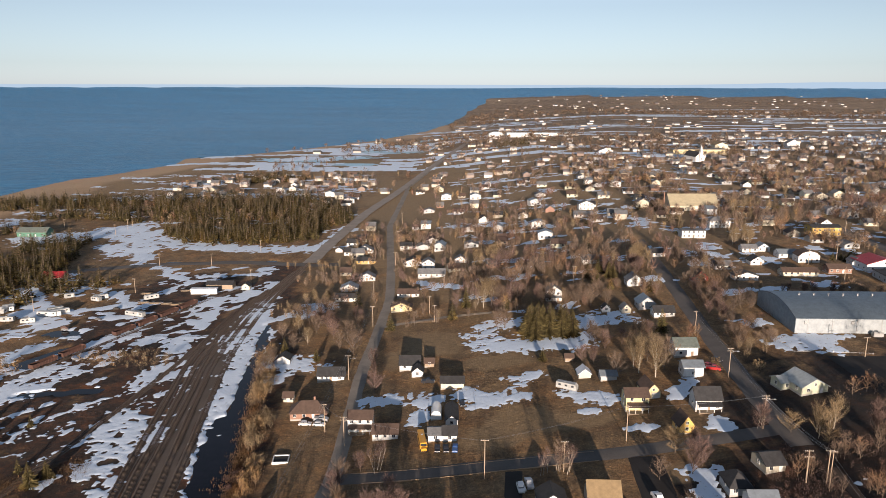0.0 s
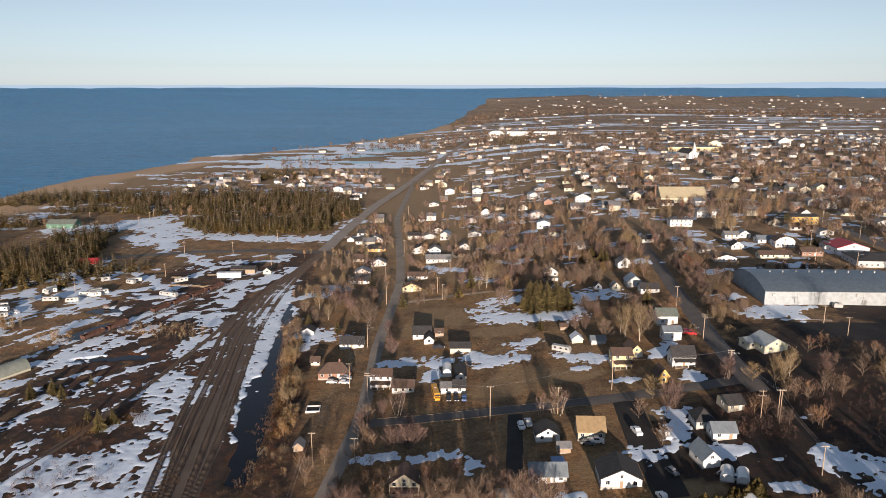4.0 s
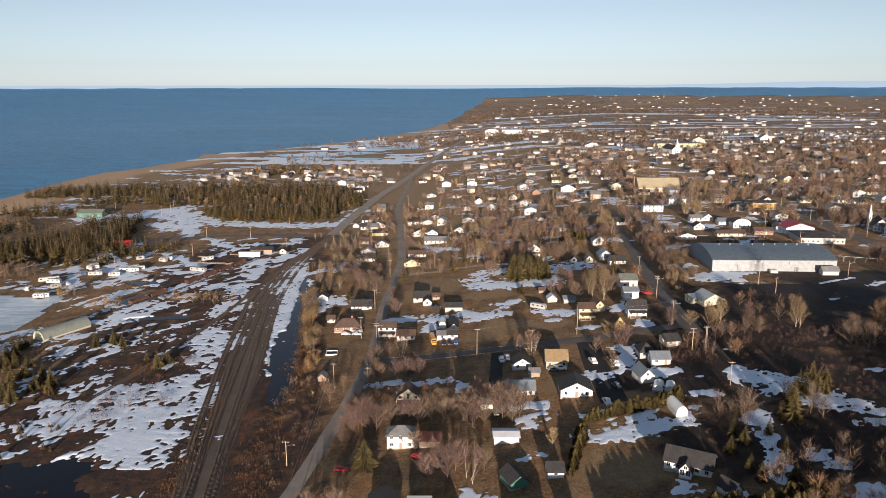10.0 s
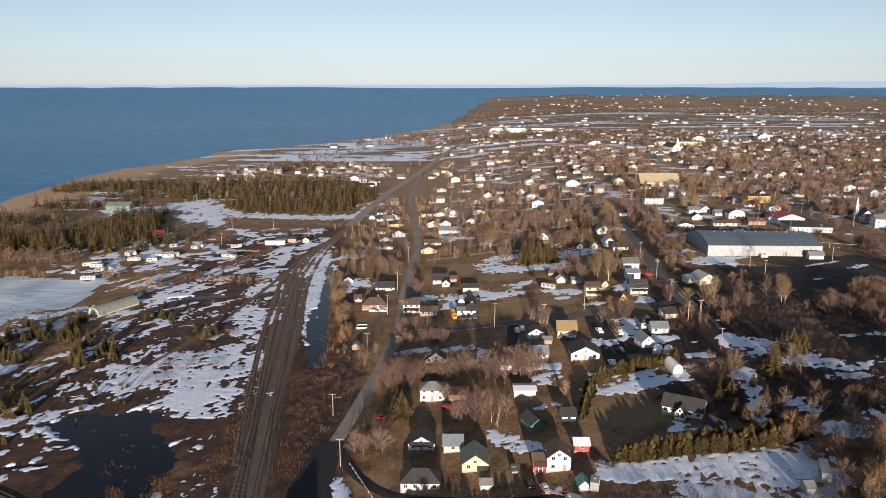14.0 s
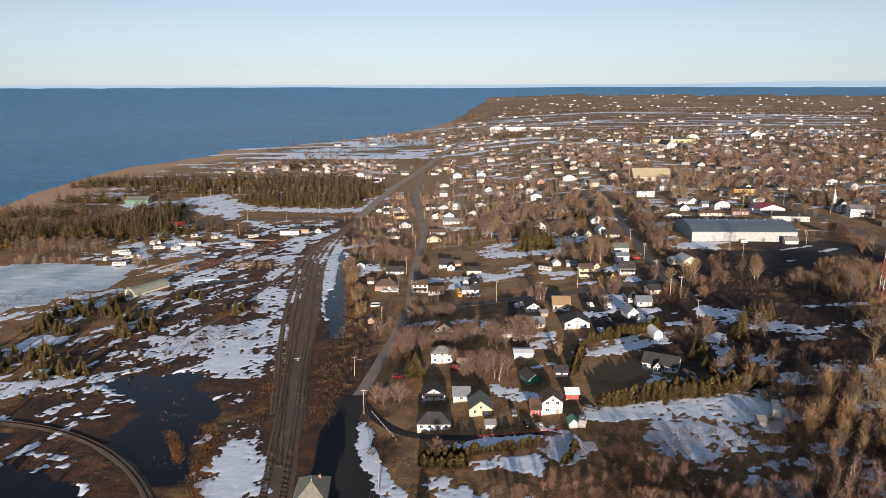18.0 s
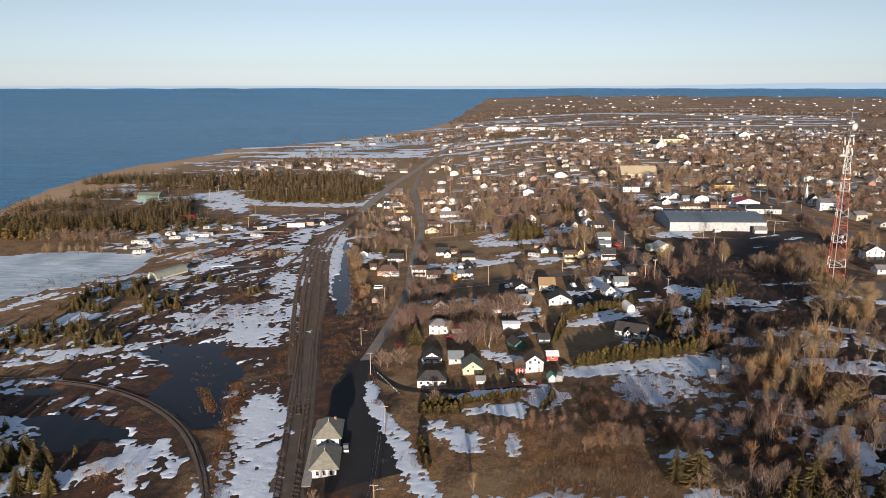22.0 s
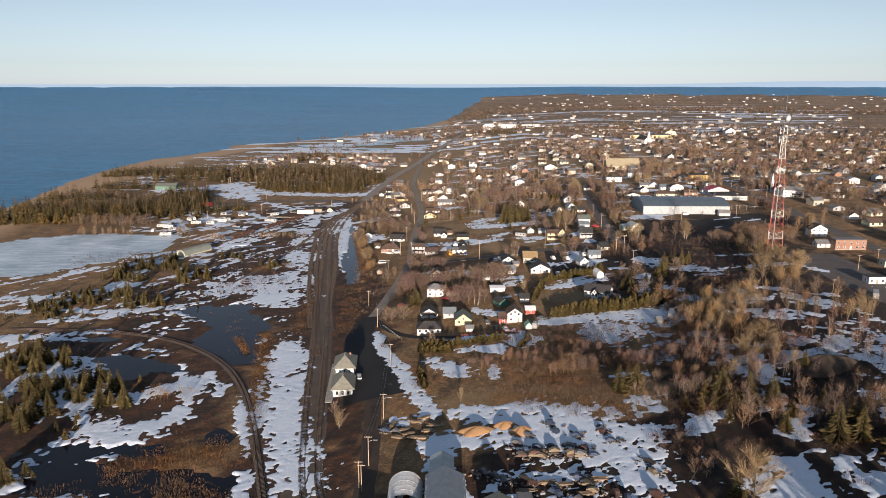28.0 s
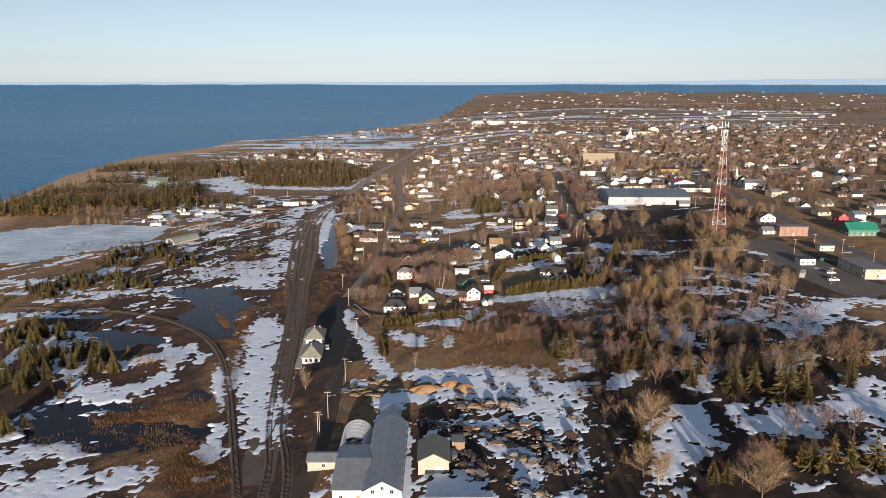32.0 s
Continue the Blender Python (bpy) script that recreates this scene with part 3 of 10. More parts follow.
def car(x, y, turn, colour, tint_name, tall=False, label=""):
    """A parked car or pick-up with its cabin, panes, lamps and wheels; it points down the local -y."""
    key = (tint_name, tall)
    paint = surface(f"{tint_name} car paint", colour, 0.3, 0.2, 2, 0.1, 0.05)
    if key not in CAR_MESHES:
        L, W, H = (5.4, 2.0, 1.0) if tall else (4.6, 1.8, 0.72)
        body = Shape().prism([(-L / 2, 0.35), (L / 2, 0.35), (L / 2, 0.35 + H * 0.75), (L / 2 - 0.3, 0.35 + H), (-L / 2 + 1.1, 0.35 + H), (-L / 2 + 0.1, 0.35 + H * 0.82), (-L / 2, 0.35 + H * 0.5)], -W / 2, W / 2, "x")
        t0 = 0.35 + H
        if tall:
            cab = Shape().prism([(-1.4, t0), (0.6, t0), (0.5, t0 + 0.72), (-0.8, t0 + 0.75)], -W / 2 + 0.12, W / 2 - 0.12, "x")
            glass = Shape().prism([(-1.34, t0 + 0.06), (0.64, t0 + 0.06), (0.55, t0 + 0.62), (-0.86, t0 + 0.62)], -W / 2 + 0.1, W / 2 - 0.1, "x")
        else:
            cab = Shape().prism([(-1.0, t0), (1.9, t0), (1.3, t0 + 0.6), (-0.3, t0 + 0.62)], -W / 2 + 0.15, W / 2 - 0.15, "x")
            glass = Shape().prism([(-0.98, t0 + 0.06), (1.86, t0 + 0.06), (1.38, t0 + 0.5), (-0.36, t0 + 0.5)], -W / 2 + 0.13, W / 2 - 0.13, "x")
        wheel = Shape().rod((-0.11, 0, 0), (0.11, 0, 0), 0.35, 0.35, 10)
        lamp = Shape().box(0, 0, 0, 0.35, 0.06, 0.16)
        CAR_MESHES[key] = [s.mesh(n, m) for s, n, m in ((body, "body", paint), (cab, "cabin", paint), (glass, "glazing", PANE), (wheel, "wheel", RUBBER), (lamp, "headlight", TRIM))] + [L, W]
    body, cab, glass, wheel, lamp, L, W = CAR_MESHES[key]
    ob = root("pickup_truck" if tall else "car", x, y, gz(x, y) + 0.06, turn, label or f"parked {tint_name} {'pick-up truck' if tall else 'car'} on bare ground", "truck" if tall else "car")
    for me in (body, cab, glass):
        part(me.name.split(".")[0], me, None, ob)
    for sx in (-1, 1):
        for sy in (-1, 1):
            part("wheel", wheel, None, ob).location = (sx * (W / 2 - 0.1), sy * L * 0.31, 0.35)
        part("headlight", lamp, None, ob).location = (sx * (W / 2 - 0.3), -L / 2 - 0.01, 0.8)
    return ob


def utility_pole(x, y, h=10.5, turn=0.0, lamp=False, arms=1, dz=0.0, lean=0.0):
    ob = root("utility_pole", x, y, gz(x, y) + dz, turn, "weathered wooden utility pole with a crossarm" + (" and a street lamp" if lamp else ""), "utility pole")
    ob.rotation_euler[1] = radians(lean)
    part("pole", Shape().rod((0, 0, -1), (0, 0, h), 0.17, 0.11, 7), POLEWOOD, ob)
    for k in range(arms):
        a = part("crossarm", Shape().box(0, 0.12, h - 0.5 - k * 0.9, 2.4, 0.12, 0.14), POLEWOOD, ob)
        for i in (-1, -0.45, 0.45, 1):
            part("insulator", Shape().rod((i * 1.05, 0.12, h - 0.36 - k * 0.9), (i * 1.05, 0.12, h - 0.18 - k * 0.9), 0.06, 0.04, 5), TRIM, a)
    if lamp:
        s = Shape().rod((0, 0, h - 2.0), (1.4, 0, h - 1.4), 0.05).rod((1.4, 0, h - 1.4), (2.5, 0, h - 1.35), 0.05)
        part("lamp_arm", s, STEEL, ob)
        part("lamp_head", Shape().box(2.7, 0, h - 1.45, 0.7, 0.3, 0.16), STEEL, ob)
    return ob


def wire(x0, y0, x1, y1, h0=10.1, h1=10.1, sag=0.9, off=0.0):
    """One slack cable between two poles."""
    a, b = Vector((x0 + off, y0, gz(x0, y0) + h0)), Vector((x1 + off, y1, gz(x1, y1) + h1))
    q = [a.lerp(b, k / 8) - Vector((0, 0, sag * 4 * (k / 8) * (1 - k / 8))) for k in range(9)]
    tagged(new("overhead_wire", tube(q, 0.022, STEEL, "overhead_wire", 3)), "slack black overhead wire between utility poles", "wire")


# ---- trees ----
def bare_tree_meshes(seed, h, spread, twigs, material, bark, upright=0.6, stems=1, wide=0.03, plain=False):
    """Trunk with tapering limbs in one mesh, and a crown of forked twigs in another, one unit a metre."""
    r = random.Random(seed)
    trunk, crown = Shape(), Shape()

    def twig(p, d, length, width):
        s = d.cross(Vector((r.uniform(-1, 1), r.uniform(-1, 1), r.uniform(-1, 1)))).normalized() * width
        e = p + d * length
        crown.add([p - s, p + s, e], [(0, 1, 2)])
        return e

    for st in range(stems):
        lean = Vector((r.uniform(-0.35, 0.35), r.uniform(-0.35, 0.35), 1)) if stems > 1 else Vector((r.uniform(-0.06, 0.06), r.uniform(-0.06, 0.06), 1))
        base = Vector((r.uniform(-0.24, 0.24) * h ** 0.5 * stems ** 0.5, r.uniform(-0.24, 0.24) * h ** 0.5 * stems ** 0.5, -0.3)) if stems > 1 else Vector((0, 0, -0.5))
        lean.normalize()
        tip = base + lean * h * 0.86
        thick = h * 0.0125 / stems ** 0.4
        mid = base.lerp(tip, 0.4)
        trunk.rod(base, mid, thick, thick * 0.65, 3 if plain or stems > 3 else 6)
        if not plain and stems < 4:
            trunk.rod(mid, tip, thick * 0.65, thick * 0.12, 4)
        limbs = 13 if stems == 1 else 5
        for k in range(limbs):
            f = k / (limbs - 1)
            p = base.lerp(tip, 0.14 + 0.74 * f)
            an = k * 2.4 + r.uniform(-0.6, 0.6)
            d = Vector((math.cos(an) * spread, math.sin(an) * spread, upright + 0.25 * f + r.uniform(-0.2, 0.3))).normalized()
            ln = h * (0.58 - 0.38 * f) * r.uniform(0.75, 1.2)
            e = p + d * ln
            if not plain and stems < 4:
                trunk.rod(p, e, thick * 0.32, thick * 0.05, 3)
            for j in range(max(1, twigs // (limbs * stems))):
                q = p.lerp(e, r.uniform(0.08, 1.0) ** 1.25)
                dd = (d * 0.9 + Vector((r.uniform(-0.8, 0.8), r.uniform(-0.8, 0.8), r.uniform(-0.2, 0.8)))).normalized()
                t1 = twig(q, dd, h * r.uniform(0.10, 0.26), wide * r.uniform(0.8, 1.6))
                for g in range(0 if plain else 1 if stems > 3 else 2):
                    d3 = (dd + Vector((r.uniform(-0.6, 0.6), r.uniform(-0.6, 0.6), r.uniform(-0.2, 0.6)))).normalized()
                    twig(q.lerp(t1, r.uniform(0.3, 0.8)), d3, h * r.uniform(0.06, 0.13), wide * 0.75)
    return trunk, crown


def spruce_shapes(seed, h=10.0, base=0.22, tiers=11, per=9):
    """Trunk and a ragged cone of drooping boughs."""
    r = random.Random(seed)
    trunk = Shape().rod((0, 0, -0.5), (0, 0, h * 0.97), h * 0.016, 0.02, 6)
    crown = Shape()
    for k in range(tiers):
        f = k / (tiers - 1)
        z = h * (0.08 + 0.88 * f)
        reach = h * base * (1 - f) ** 0.8 * r.uniform(0.7, 1.15) + 0.12
        n = max(4, int(per * (1 - 0.55 * f)))
        for i in range(n):
            an = 2 * math.pi * (i + r.random() * 0.9) / n + k
            ln = reach * r.uniform(0.45, 1.25)
            c, s = math.cos(an), math.sin(an)
            wv = max(0.09, ln * r.uniform(0.06, 0.11)) * (24 / max(tiers, 24) if tiers > 20 else 1.7)
            b = r.uniform(0.1, 0.3) * ln
            z0 = z + h * r.uniform(0.0, 0.05)
            dip = ln * r.uniform(0.1, 0.42)
            a = (c * b, s * b, z0 + 0.05)
            m1 = (c * ln * 0.6 - s * wv, s * ln * 0.6 + c * wv, z0 - dip * 0.75 - wv)
            m2 = (c * ln * 0.6 + s * wv, s * ln * 0.6 - c * wv, z0 - dip * 0.75 - wv)
            mu = (c * ln * 0.55, s * ln * 0.55, z0 - dip * 0.5)
            t = (c * ln, s * ln, z0 - dip + ln * r.uniform(0, 0.1))
            crown.add([a, m1, mu, m2, t], [(0, 1, 2), (0, 2, 3), (1, 4, 2), (2, 4, 3)])
    return trunk, crown


def cedar_shapes(seed, h=4.0):
    """A dense upright hedge tree: a ragged egg of small sprays."""
    r = random.Random(seed)
    trunk = Shape().rod((0, 0, -0.3), (0, 0, h * 0.8), 0.08, 0.02, 5)
    crown = Shape()
    for k in range(230):
        f = r.random() ** 1.2
        z = h * (0.06 + 0.9 * f)
        rad = 1.45 * (1 - f) ** 0.55 * r.uniform(0.6, 1.1) + 0.06
        an = r.uniform(0, 6.283)
        c, s = math.cos(an), math.sin(an)
        w = r.uniform(0.16, 0.34)
        crown.add([(c * rad * 0.7 - s * w, s * rad * 0.7 + c * w, z - 0.2), (c * rad * 0.7 + s * w, s * rad * 0.7 - c * w, z - 0.2), (c * rad, s * rad, z + r.uniform(0.25, 0.6))], [(0, 1, 2)])
    return trunk, crown


def template(name, shapes, bark, leaf, label, category="tree"):
    t, c = shapes
    me1, me2 = t.mesh("trunk", bark), c.mesh("crown", leaf)
    return name, me1, me2, label, category


TREES = {
    "brown": [template("bare_tree", bare_tree_meshes(s, 9, 0.85, 560, TWIGS, BARK, 0.85, wide=0.026), BARK, TWIGS, "leafless brown deciduous tree with fine twigs") for s in (1, 2, 3)],
    "red": [template("bare_tree", bare_tree_meshes(s, 8, 0.85, 560, TWIGS_RED, BARK, 0.95, wide=0.025), BARK, TWIGS_RED, "leafless reddish maple with dense fine twigs") for s in (4, 5)],
    "tan": [template("bare_tree", bare_tree_meshes(s, 11, 0.62, 520, TWIGS_TAN, BIRCH, 1.1, wide=0.03), BIRCH, TWIGS_TAN, "tall leafless tan poplar in low sun") for s in (6, 7)],
    "birch": [template("birch_tree", bare_tree_meshes(s, 9, 0.45, 200, TWIGS_RED, BIRCH, 1.2, 3), BIRCH, TWIGS_RED, "leafless birch with pale clustered stems") for s in (8, 9)],
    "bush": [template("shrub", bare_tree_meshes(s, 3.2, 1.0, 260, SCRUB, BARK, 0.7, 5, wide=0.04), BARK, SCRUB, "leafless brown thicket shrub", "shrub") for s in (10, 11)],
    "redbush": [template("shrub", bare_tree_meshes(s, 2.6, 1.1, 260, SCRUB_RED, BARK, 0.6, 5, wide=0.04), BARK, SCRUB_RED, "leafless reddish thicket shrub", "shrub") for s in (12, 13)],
    "tanbush": [template("shrub", bare_tree_meshes(s, 4.2, 0.8, 280, TWIGS_TAN, BARK, 0.8, 5, wide=0.045), BARK, TWIGS_TAN, "leafless tan willow thicket", "shrub") for s in (14, 15)],
    "broad": [template("bare_tree", bare_tree_meshes(s, 14, 1.15, 1100, TWIGS_TAN, BARK, 0.75, wide=0.036), BARK, TWIGS_TAN, "large leafless spreading tree catching low sun") for s in (16, 17)],
    "spruce": [template("spruce_tree", spruce_shapes(s, 10, b, 32, 26), BARK, NEEDLES, "dark green spruce with drooping boughs") for s, b in ((20, 0.31), (21, 0.26), (22, 0.36))],
    "cedar": [template("cedar_tree", cedar_shapes(s), BARK, CEDAR, "olive-green cedar in a clipped hedge") for s in (25, 26)],
}
HEIGHTS = {"brown": 9, "red": 8, "tan": 11, "birch": 9, "bush": 3.2, "redbush": 2.6, "tanbush": 4.2, "spruce": 10, "cedar": 4, "broad": 14}
TREE_DICE = random.Random(77)


def tree(kind, x, y, h, group=""):
    name, me1, me2, label, category = TREE_DICE.choice(TREES[kind])
    if on_road(x, y, -2.0):
        x += 5.0
    k = h / HEIGHTS[kind]
    fat = k * (1.5 if kind == "cedar" else 1.0)
    ob = new(name, me1)
    ob.matrix_basis = pose(x, y, gz(x, y), 0, 0, TREE_DICE.uniform(0, 360)) @ Matrix.Diagonal((fat * TREE_DICE.uniform(0.85, 1.15), fat * TREE_DICE.uniform(0.85, 1.15), k, 1))
    tagged(ob, label, category, group)
    c = new("crown", me2)
    c.parent = ob
    return ob


WILD = {}
OPEN_GROUND = [(-305, 575, -245, 612, 16, 20), (-222, 452, -250, 545, 26, 24), (-250, 585, -215, 545, 14, 12), (-205, 520, -110, 508, 18, 14)]


def grove(kind, x, y, rx, ry, turn, n, h0, h1, group="", loose=True):
    """Trees strewn over an oval; loose ones are things, the rest goes into one joined wood."""
    c, s = math.cos(radians(turn)), math.sin(radians(turn))
    for _ in range(n):
        a, q = TREE_DICE.uniform(0, 6.283), math.sqrt(TREE_DICE.random())
        u, v = rx * q * math.cos(a), ry * q * math.sin(a)
        px, py, h = x + u * c - v * s, y + u * s + v * c, TREE_DICE.uniform(h0, h1)
        if on_road(px, py, -1.0) or any(float(blob(px, py, q)) > 0 for q in OPEN_GROUND):
            continue
        if loose:
            tree(kind, px, py, h, group)
        else:
            WILD.setdefault(kind, []).append((px, py, gz(px, py), h / HEIGHTS[kind] * TREE_DICE.uniform(0.85, 1.2), h / HEIGHTS[kind], TREE_DICE.uniform(0, 6.283)))


def hedge(kind, x0, y0, x1, y1, step, h0, h1, group):
    n = max(2, int(math.hypot(x1 - x0, y1 - y0) / step))
    for i in range(n + 1):
        k = i / n
        tree(kind, x0 + (x1 - x0) * k + TREE_DICE.uniform(-0.5, 0.5), y0 + (y1 - y0) * k + TREE_DICE.uniform(-0.6, 0.6), TREE_DICE.uniform(h0 * 0.7, h1 * 1.12), group)


def plant_wild():
    """Joined woods: one mesh of crowns and one of trunks for each kind, finer near by than far off."""
    words = {"brown": "leafless brown trees", "red": "leafless reddish trees", "tan": "leafless tan poplars", "spruce": "dark spruce wood", "bush": "leafless brown scrub", "redbush": "leafless reddish scrub", "tanbush": "tan willow scrub", "birch": "leafless birches"}
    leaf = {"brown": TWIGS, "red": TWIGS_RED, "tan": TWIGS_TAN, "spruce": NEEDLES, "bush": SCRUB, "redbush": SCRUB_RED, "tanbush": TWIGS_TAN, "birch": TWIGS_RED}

    def kit(kind, level, seed):
        if kind == "spruce":
            return spruce_shapes(seed, 10, (0.30, 0.28, 0.27)[level], (18, 11, 5)[level], (15, 9, 5)[level])
        h, spread, twigs, wide, up, stems = {"brown": (9, 0.8, 170, 0.042, 0.95, 1), "red": (8, 0.8, 170, 0.042, 1.05, 1), "tan": (11, 0.46, 190, 0.034, 1.15, 1), "birch": (9, 0.5, 110, 0.045, 1.1, 3), "bush": (3.2, 0.9, 62, 0.033, 0.9, 6), "redbush": (2.6, 0.9, 62, 0.029, 0.9, 6), "tanbush": (4.2, 0.7, 66, 0.036, 1.1, 6)}[kind]
        return bare_tree_meshes(seed, h, spread, int(twigs * (1, 0.72, 0.4)[level]), None, None, up, stems, wide * (1, 2.1, 4.6)[level], level > 0)

    for kind, rows in WILD.items():
        near, mid = [q for q in rows if q[1] < 380], [q for q in rows if 380 <= q[1] < 1000]
        for level, part_rows in ((0, near[0::2]), (0, near[1::2]), (1, mid[0::2]), (1, mid[1::2]), (2, [q for q in rows if q[1] >= 1000])):
            if part_rows:
                t, c = kit(kind, level, 31 + len(part_rows) % 7)
                where = "distant " if level else ""
                joined("wood_crowns", c.v, c.f, part_rows, TWIGS_HAZED if level == 2 and kind != "spruce" else leaf[kind], where + words[kind] + ", crowns", "woods")
                joined("wood_trunks", t.v, t.f, part_rows, BIRCH if kind == "birch" else BARK, where + words[kind] + ", stems", "woods")



# ---- snow, standing water and gravel on the flats ----
SOILS.append((-50, -140, -58, 60, 26, 26))
SOILS.append((-60, 40, -90, 320, 34, 30))
SOILS.append((-90, 300, -105, 470, 26, 14))
SOILS.append((-120, 150, -150, 420, 60, 40))
SOILS.append((-150, -60, -130, 120, 75, 60))
SOILS.append((190, 60, 150, 200, 70, 60))
SOILS.append((30, -120, 130, -60, 60, 60))
SNOWS.append((-69.4, 186.1, -80.0, 234.8, 3.2, 3.8))
SNOWS.append((-80.0, 234.8, -87.4, 289.6, 4, 7.5))
SNOWS.append((-87.4, 289.6, -94.9, 357.3, 8, 9.5))
SNOWS.append((-99.1, 377.1, -100.2, 427.5, 6, 4))
SNOWS.append((-110.8, 194.8, -116.0, 248.9, 5, 7))
SNOWS.append((-116.0, 248.9, -107.0, 286.3, 6, 3))
SNOWS.append((-120.4, 264.7, -121.0, 325.9, 4, 4))
SNOWS.append((-176.4, 264.2, -157.3, 313.5, 3, 2.5))
SNOWS.append((-157.3, 313.5, -132.3, 366.9, 2.5, 2))
SNOWS.append((-169.8, 253.3, -146.5, 295.9, 4, 3))
SNOWS.append((-133.6, 248.6, -118.1, 264.8, 4, 3))
SNOWS.append((-147.6, 216.6, -139.2, 234.1, 6, 4))
SNOWS.append((-121.5, 382.4, -104.0, 431.5, 6, 4))
SNOWS.append((-121.1, 342.9, -123.1, 387.8, 3, 3))
SNOWS.append((-139.1, 144.1, -128.2, 163.1, 9, 7))
SNOWS.append((-128.2, 163.1, -111.8, 171.9, 6, 4))
SNOWS.append((-89.3, 127.4, -88.7, 159.6, 12, 7))
SNOWS.append((-115.6, 191.2, -107.8, 219.4, 6, 4))
SNOWS.append((-107.8, 219.4, -107.0, 239.1, 4, 3))
SNOWS.append((-150.8, 167.4, -138.5, 183.5, 3, 2))
SNOWS.append((-157.9, 191.1, -151.0, 213.1, 2.5, 2))
SNOWS.append((-151.0, 213.1, -136.2, 228.8, 2.5, 2))
SNOWS.append((-113.5, 127.3, -102.8, 155.4, 9, 7))
SNOWS.append((-157.0, 123.5, -132.3, 136.7, 3, 6))
SNOWS.append((-132.3, 136.7, -91.1, 117.2, 8, 9))
SNOWS.append((-114.3, 136.7, -93.1, 166.6, 7, 8))
SNOWS.append((-106.4, 174.5, -91.3, 245.9, 5, 4))
SNOWS.append((-98.8, 136.3, -83.8, 117.1, 7, 5))
SNOWS.append((-149.5, 147.3, -140.9, 183.3, 2.5, 2))
SNOWS.append((-209.2, 136.1, -207.1, 192.5, 4, 3))
SNOWS.append((-212.0, 202.1, -181.8, 233.9, 3, 2.5))
SNOWS.append((-180.7, 88.9, -160.1, 105.1, 4, 3))
SNOWS.append((-162.1, 68.2, -152.8, 81.9, 2, 1.5))
SNOWS.append((-144.3, 65.6, -135.3, 67.8, 1.5, 1))
SNOWS.append((-77.2, 26.0, -80.3, 61.6, 4, 3))
SNOWS.append((-88.2, 81.8, -80.2, 84.4, 3, 3))
SNOWS.append((-80.7, 70.3, -87.0, 89.3, 2, 2))
SNOWS.append((-147.8, 37.2, -137.7, 35.5, 2, 1.5))
SNOWS.append((-153.3, 91.5, -137.8, 91.6, 3, 2.5))
SNOWS.append((-143.0, 79.4, -133.3, 81.7, 2, 1.5))
SNOWS.append((-198.6, 284.6, -166.7, 368.4, 3, 2))
SNOWS.append((-251.8, 206.8, -194.1, 217.0, 2.5, 2))
SNOWS.append((-173.1, 245.9, -123.4, 368.9, 2.5, 2))
SNOWS.append((-164.4, 183.4, -135.5, 234.2, 2.5, 2))
SNOWS.append((-46.9, -87.1, -71.1, -13.5, 6, 7))
SNOWS.append((-71.1, -13.5, -81.1, 51.0, 7, 3))
SNOWS.append((-44.6, -79.2, -48.7, -59.9, 3, 3))
SNOWS.append((-84.0, 16.3, -64.6, 16.0, 4, 3))
SNOWS.append((-80.6, -6.4, -65.9, -43.8, 5, 5))
SNOWS.append((-78.2, 65.7, -75.9, 41.6, 2, 2))
SNOWS.append((-66.4, -94.3, -69.3, -78.1, 3, 2.5))
SNOWS.append((-122.9, -63.9, -109.7, -37.6, 4, 3))
SNOWS.append((-140.3, -59.3, -133.0, -37.8, 3, 2.5))
SNOWS.append((-163.1, -25.5, -155.8, 16.8, 5, 3))
SNOWS.append((-195.1, 33.3, -161.4, 16.9, 5, 5))
SNOWS.append((-161.9, 1.4, -156.6, -37.5, 4, 3))
SNOWS.append((-144.1, -82.3, -141.5, -69.1, 3, 3))
SNOWS.append((-133.0, -98.0, -111.3, -92.3, 3, 2.5))
SNOWS.append((-119.3, -118.6, -87.0, -109.1, 5, 4))
SNOWS.append((-121.0, -121.6, -102.0, -118.6, 6, 5))
SNOWS.append((-64.2, -112.6, -61.2, -110.9, 1.5, 1.5))
SNOWS.append((-108.4, -90.4, -107.3, -86.4, 1.5, 1.5))
SNOWS.append((-106.2, 8.4, -96.4, -13.3, 2, 2))
SNOWS.append((-85.6, -20.0, -71.3, -64.5, 1.5, 1.5))
SNOWS.append((-122.6, 16.3, -104.2, -19.9, 2.5, 2.5))
SNOWS.append((-181.2, 93.6, -144.2, 112.6, 2.5, 2))
SNOWS.append((-248.1, 94.1, -204.4, 100.1, 3, 2))
SNOWS.append((-204.2, 146.2, -140.0, 212.7, 2.5, 2))
SNOWS.append((-219.0, 77.2, -147.7, 93.4, 2, 2))
SNOWS.append((-151.0, 132.4, -114.4, 160.8, 4, 4))
SNOWS.append((-118.3, 146.5, -95.3, 161.5, 5, 4))
SNOWS.append((-222.9, 51.2, -181.0, 51.8, 3, 2))
SNOWS.append((-36.4, 44.2, -31.6, 27.8, 2.5, 2.2))
SNOWS.append((-31.6, 27.8, -23.1, 11.9, 2.2, 2))
SNOWS.append((-23.1, 11.9, -18.7, -16.2, 2, 2.5))
SNOWS.append((-19.6, -6.5, -11.6, -28.8, 2, 2))
SNOWS.append((-20.5, 247.7, 1.6, 242.3, 3.5, 3.5))
SNOWS.append((-2.3, 231.3, 3, 6, 0))
SNOWS.append((-66.7, 296.6, 12, 7, 0))
SNOWS.append((-67.2, 276.9, -58.9, 283.5, 4, 3))
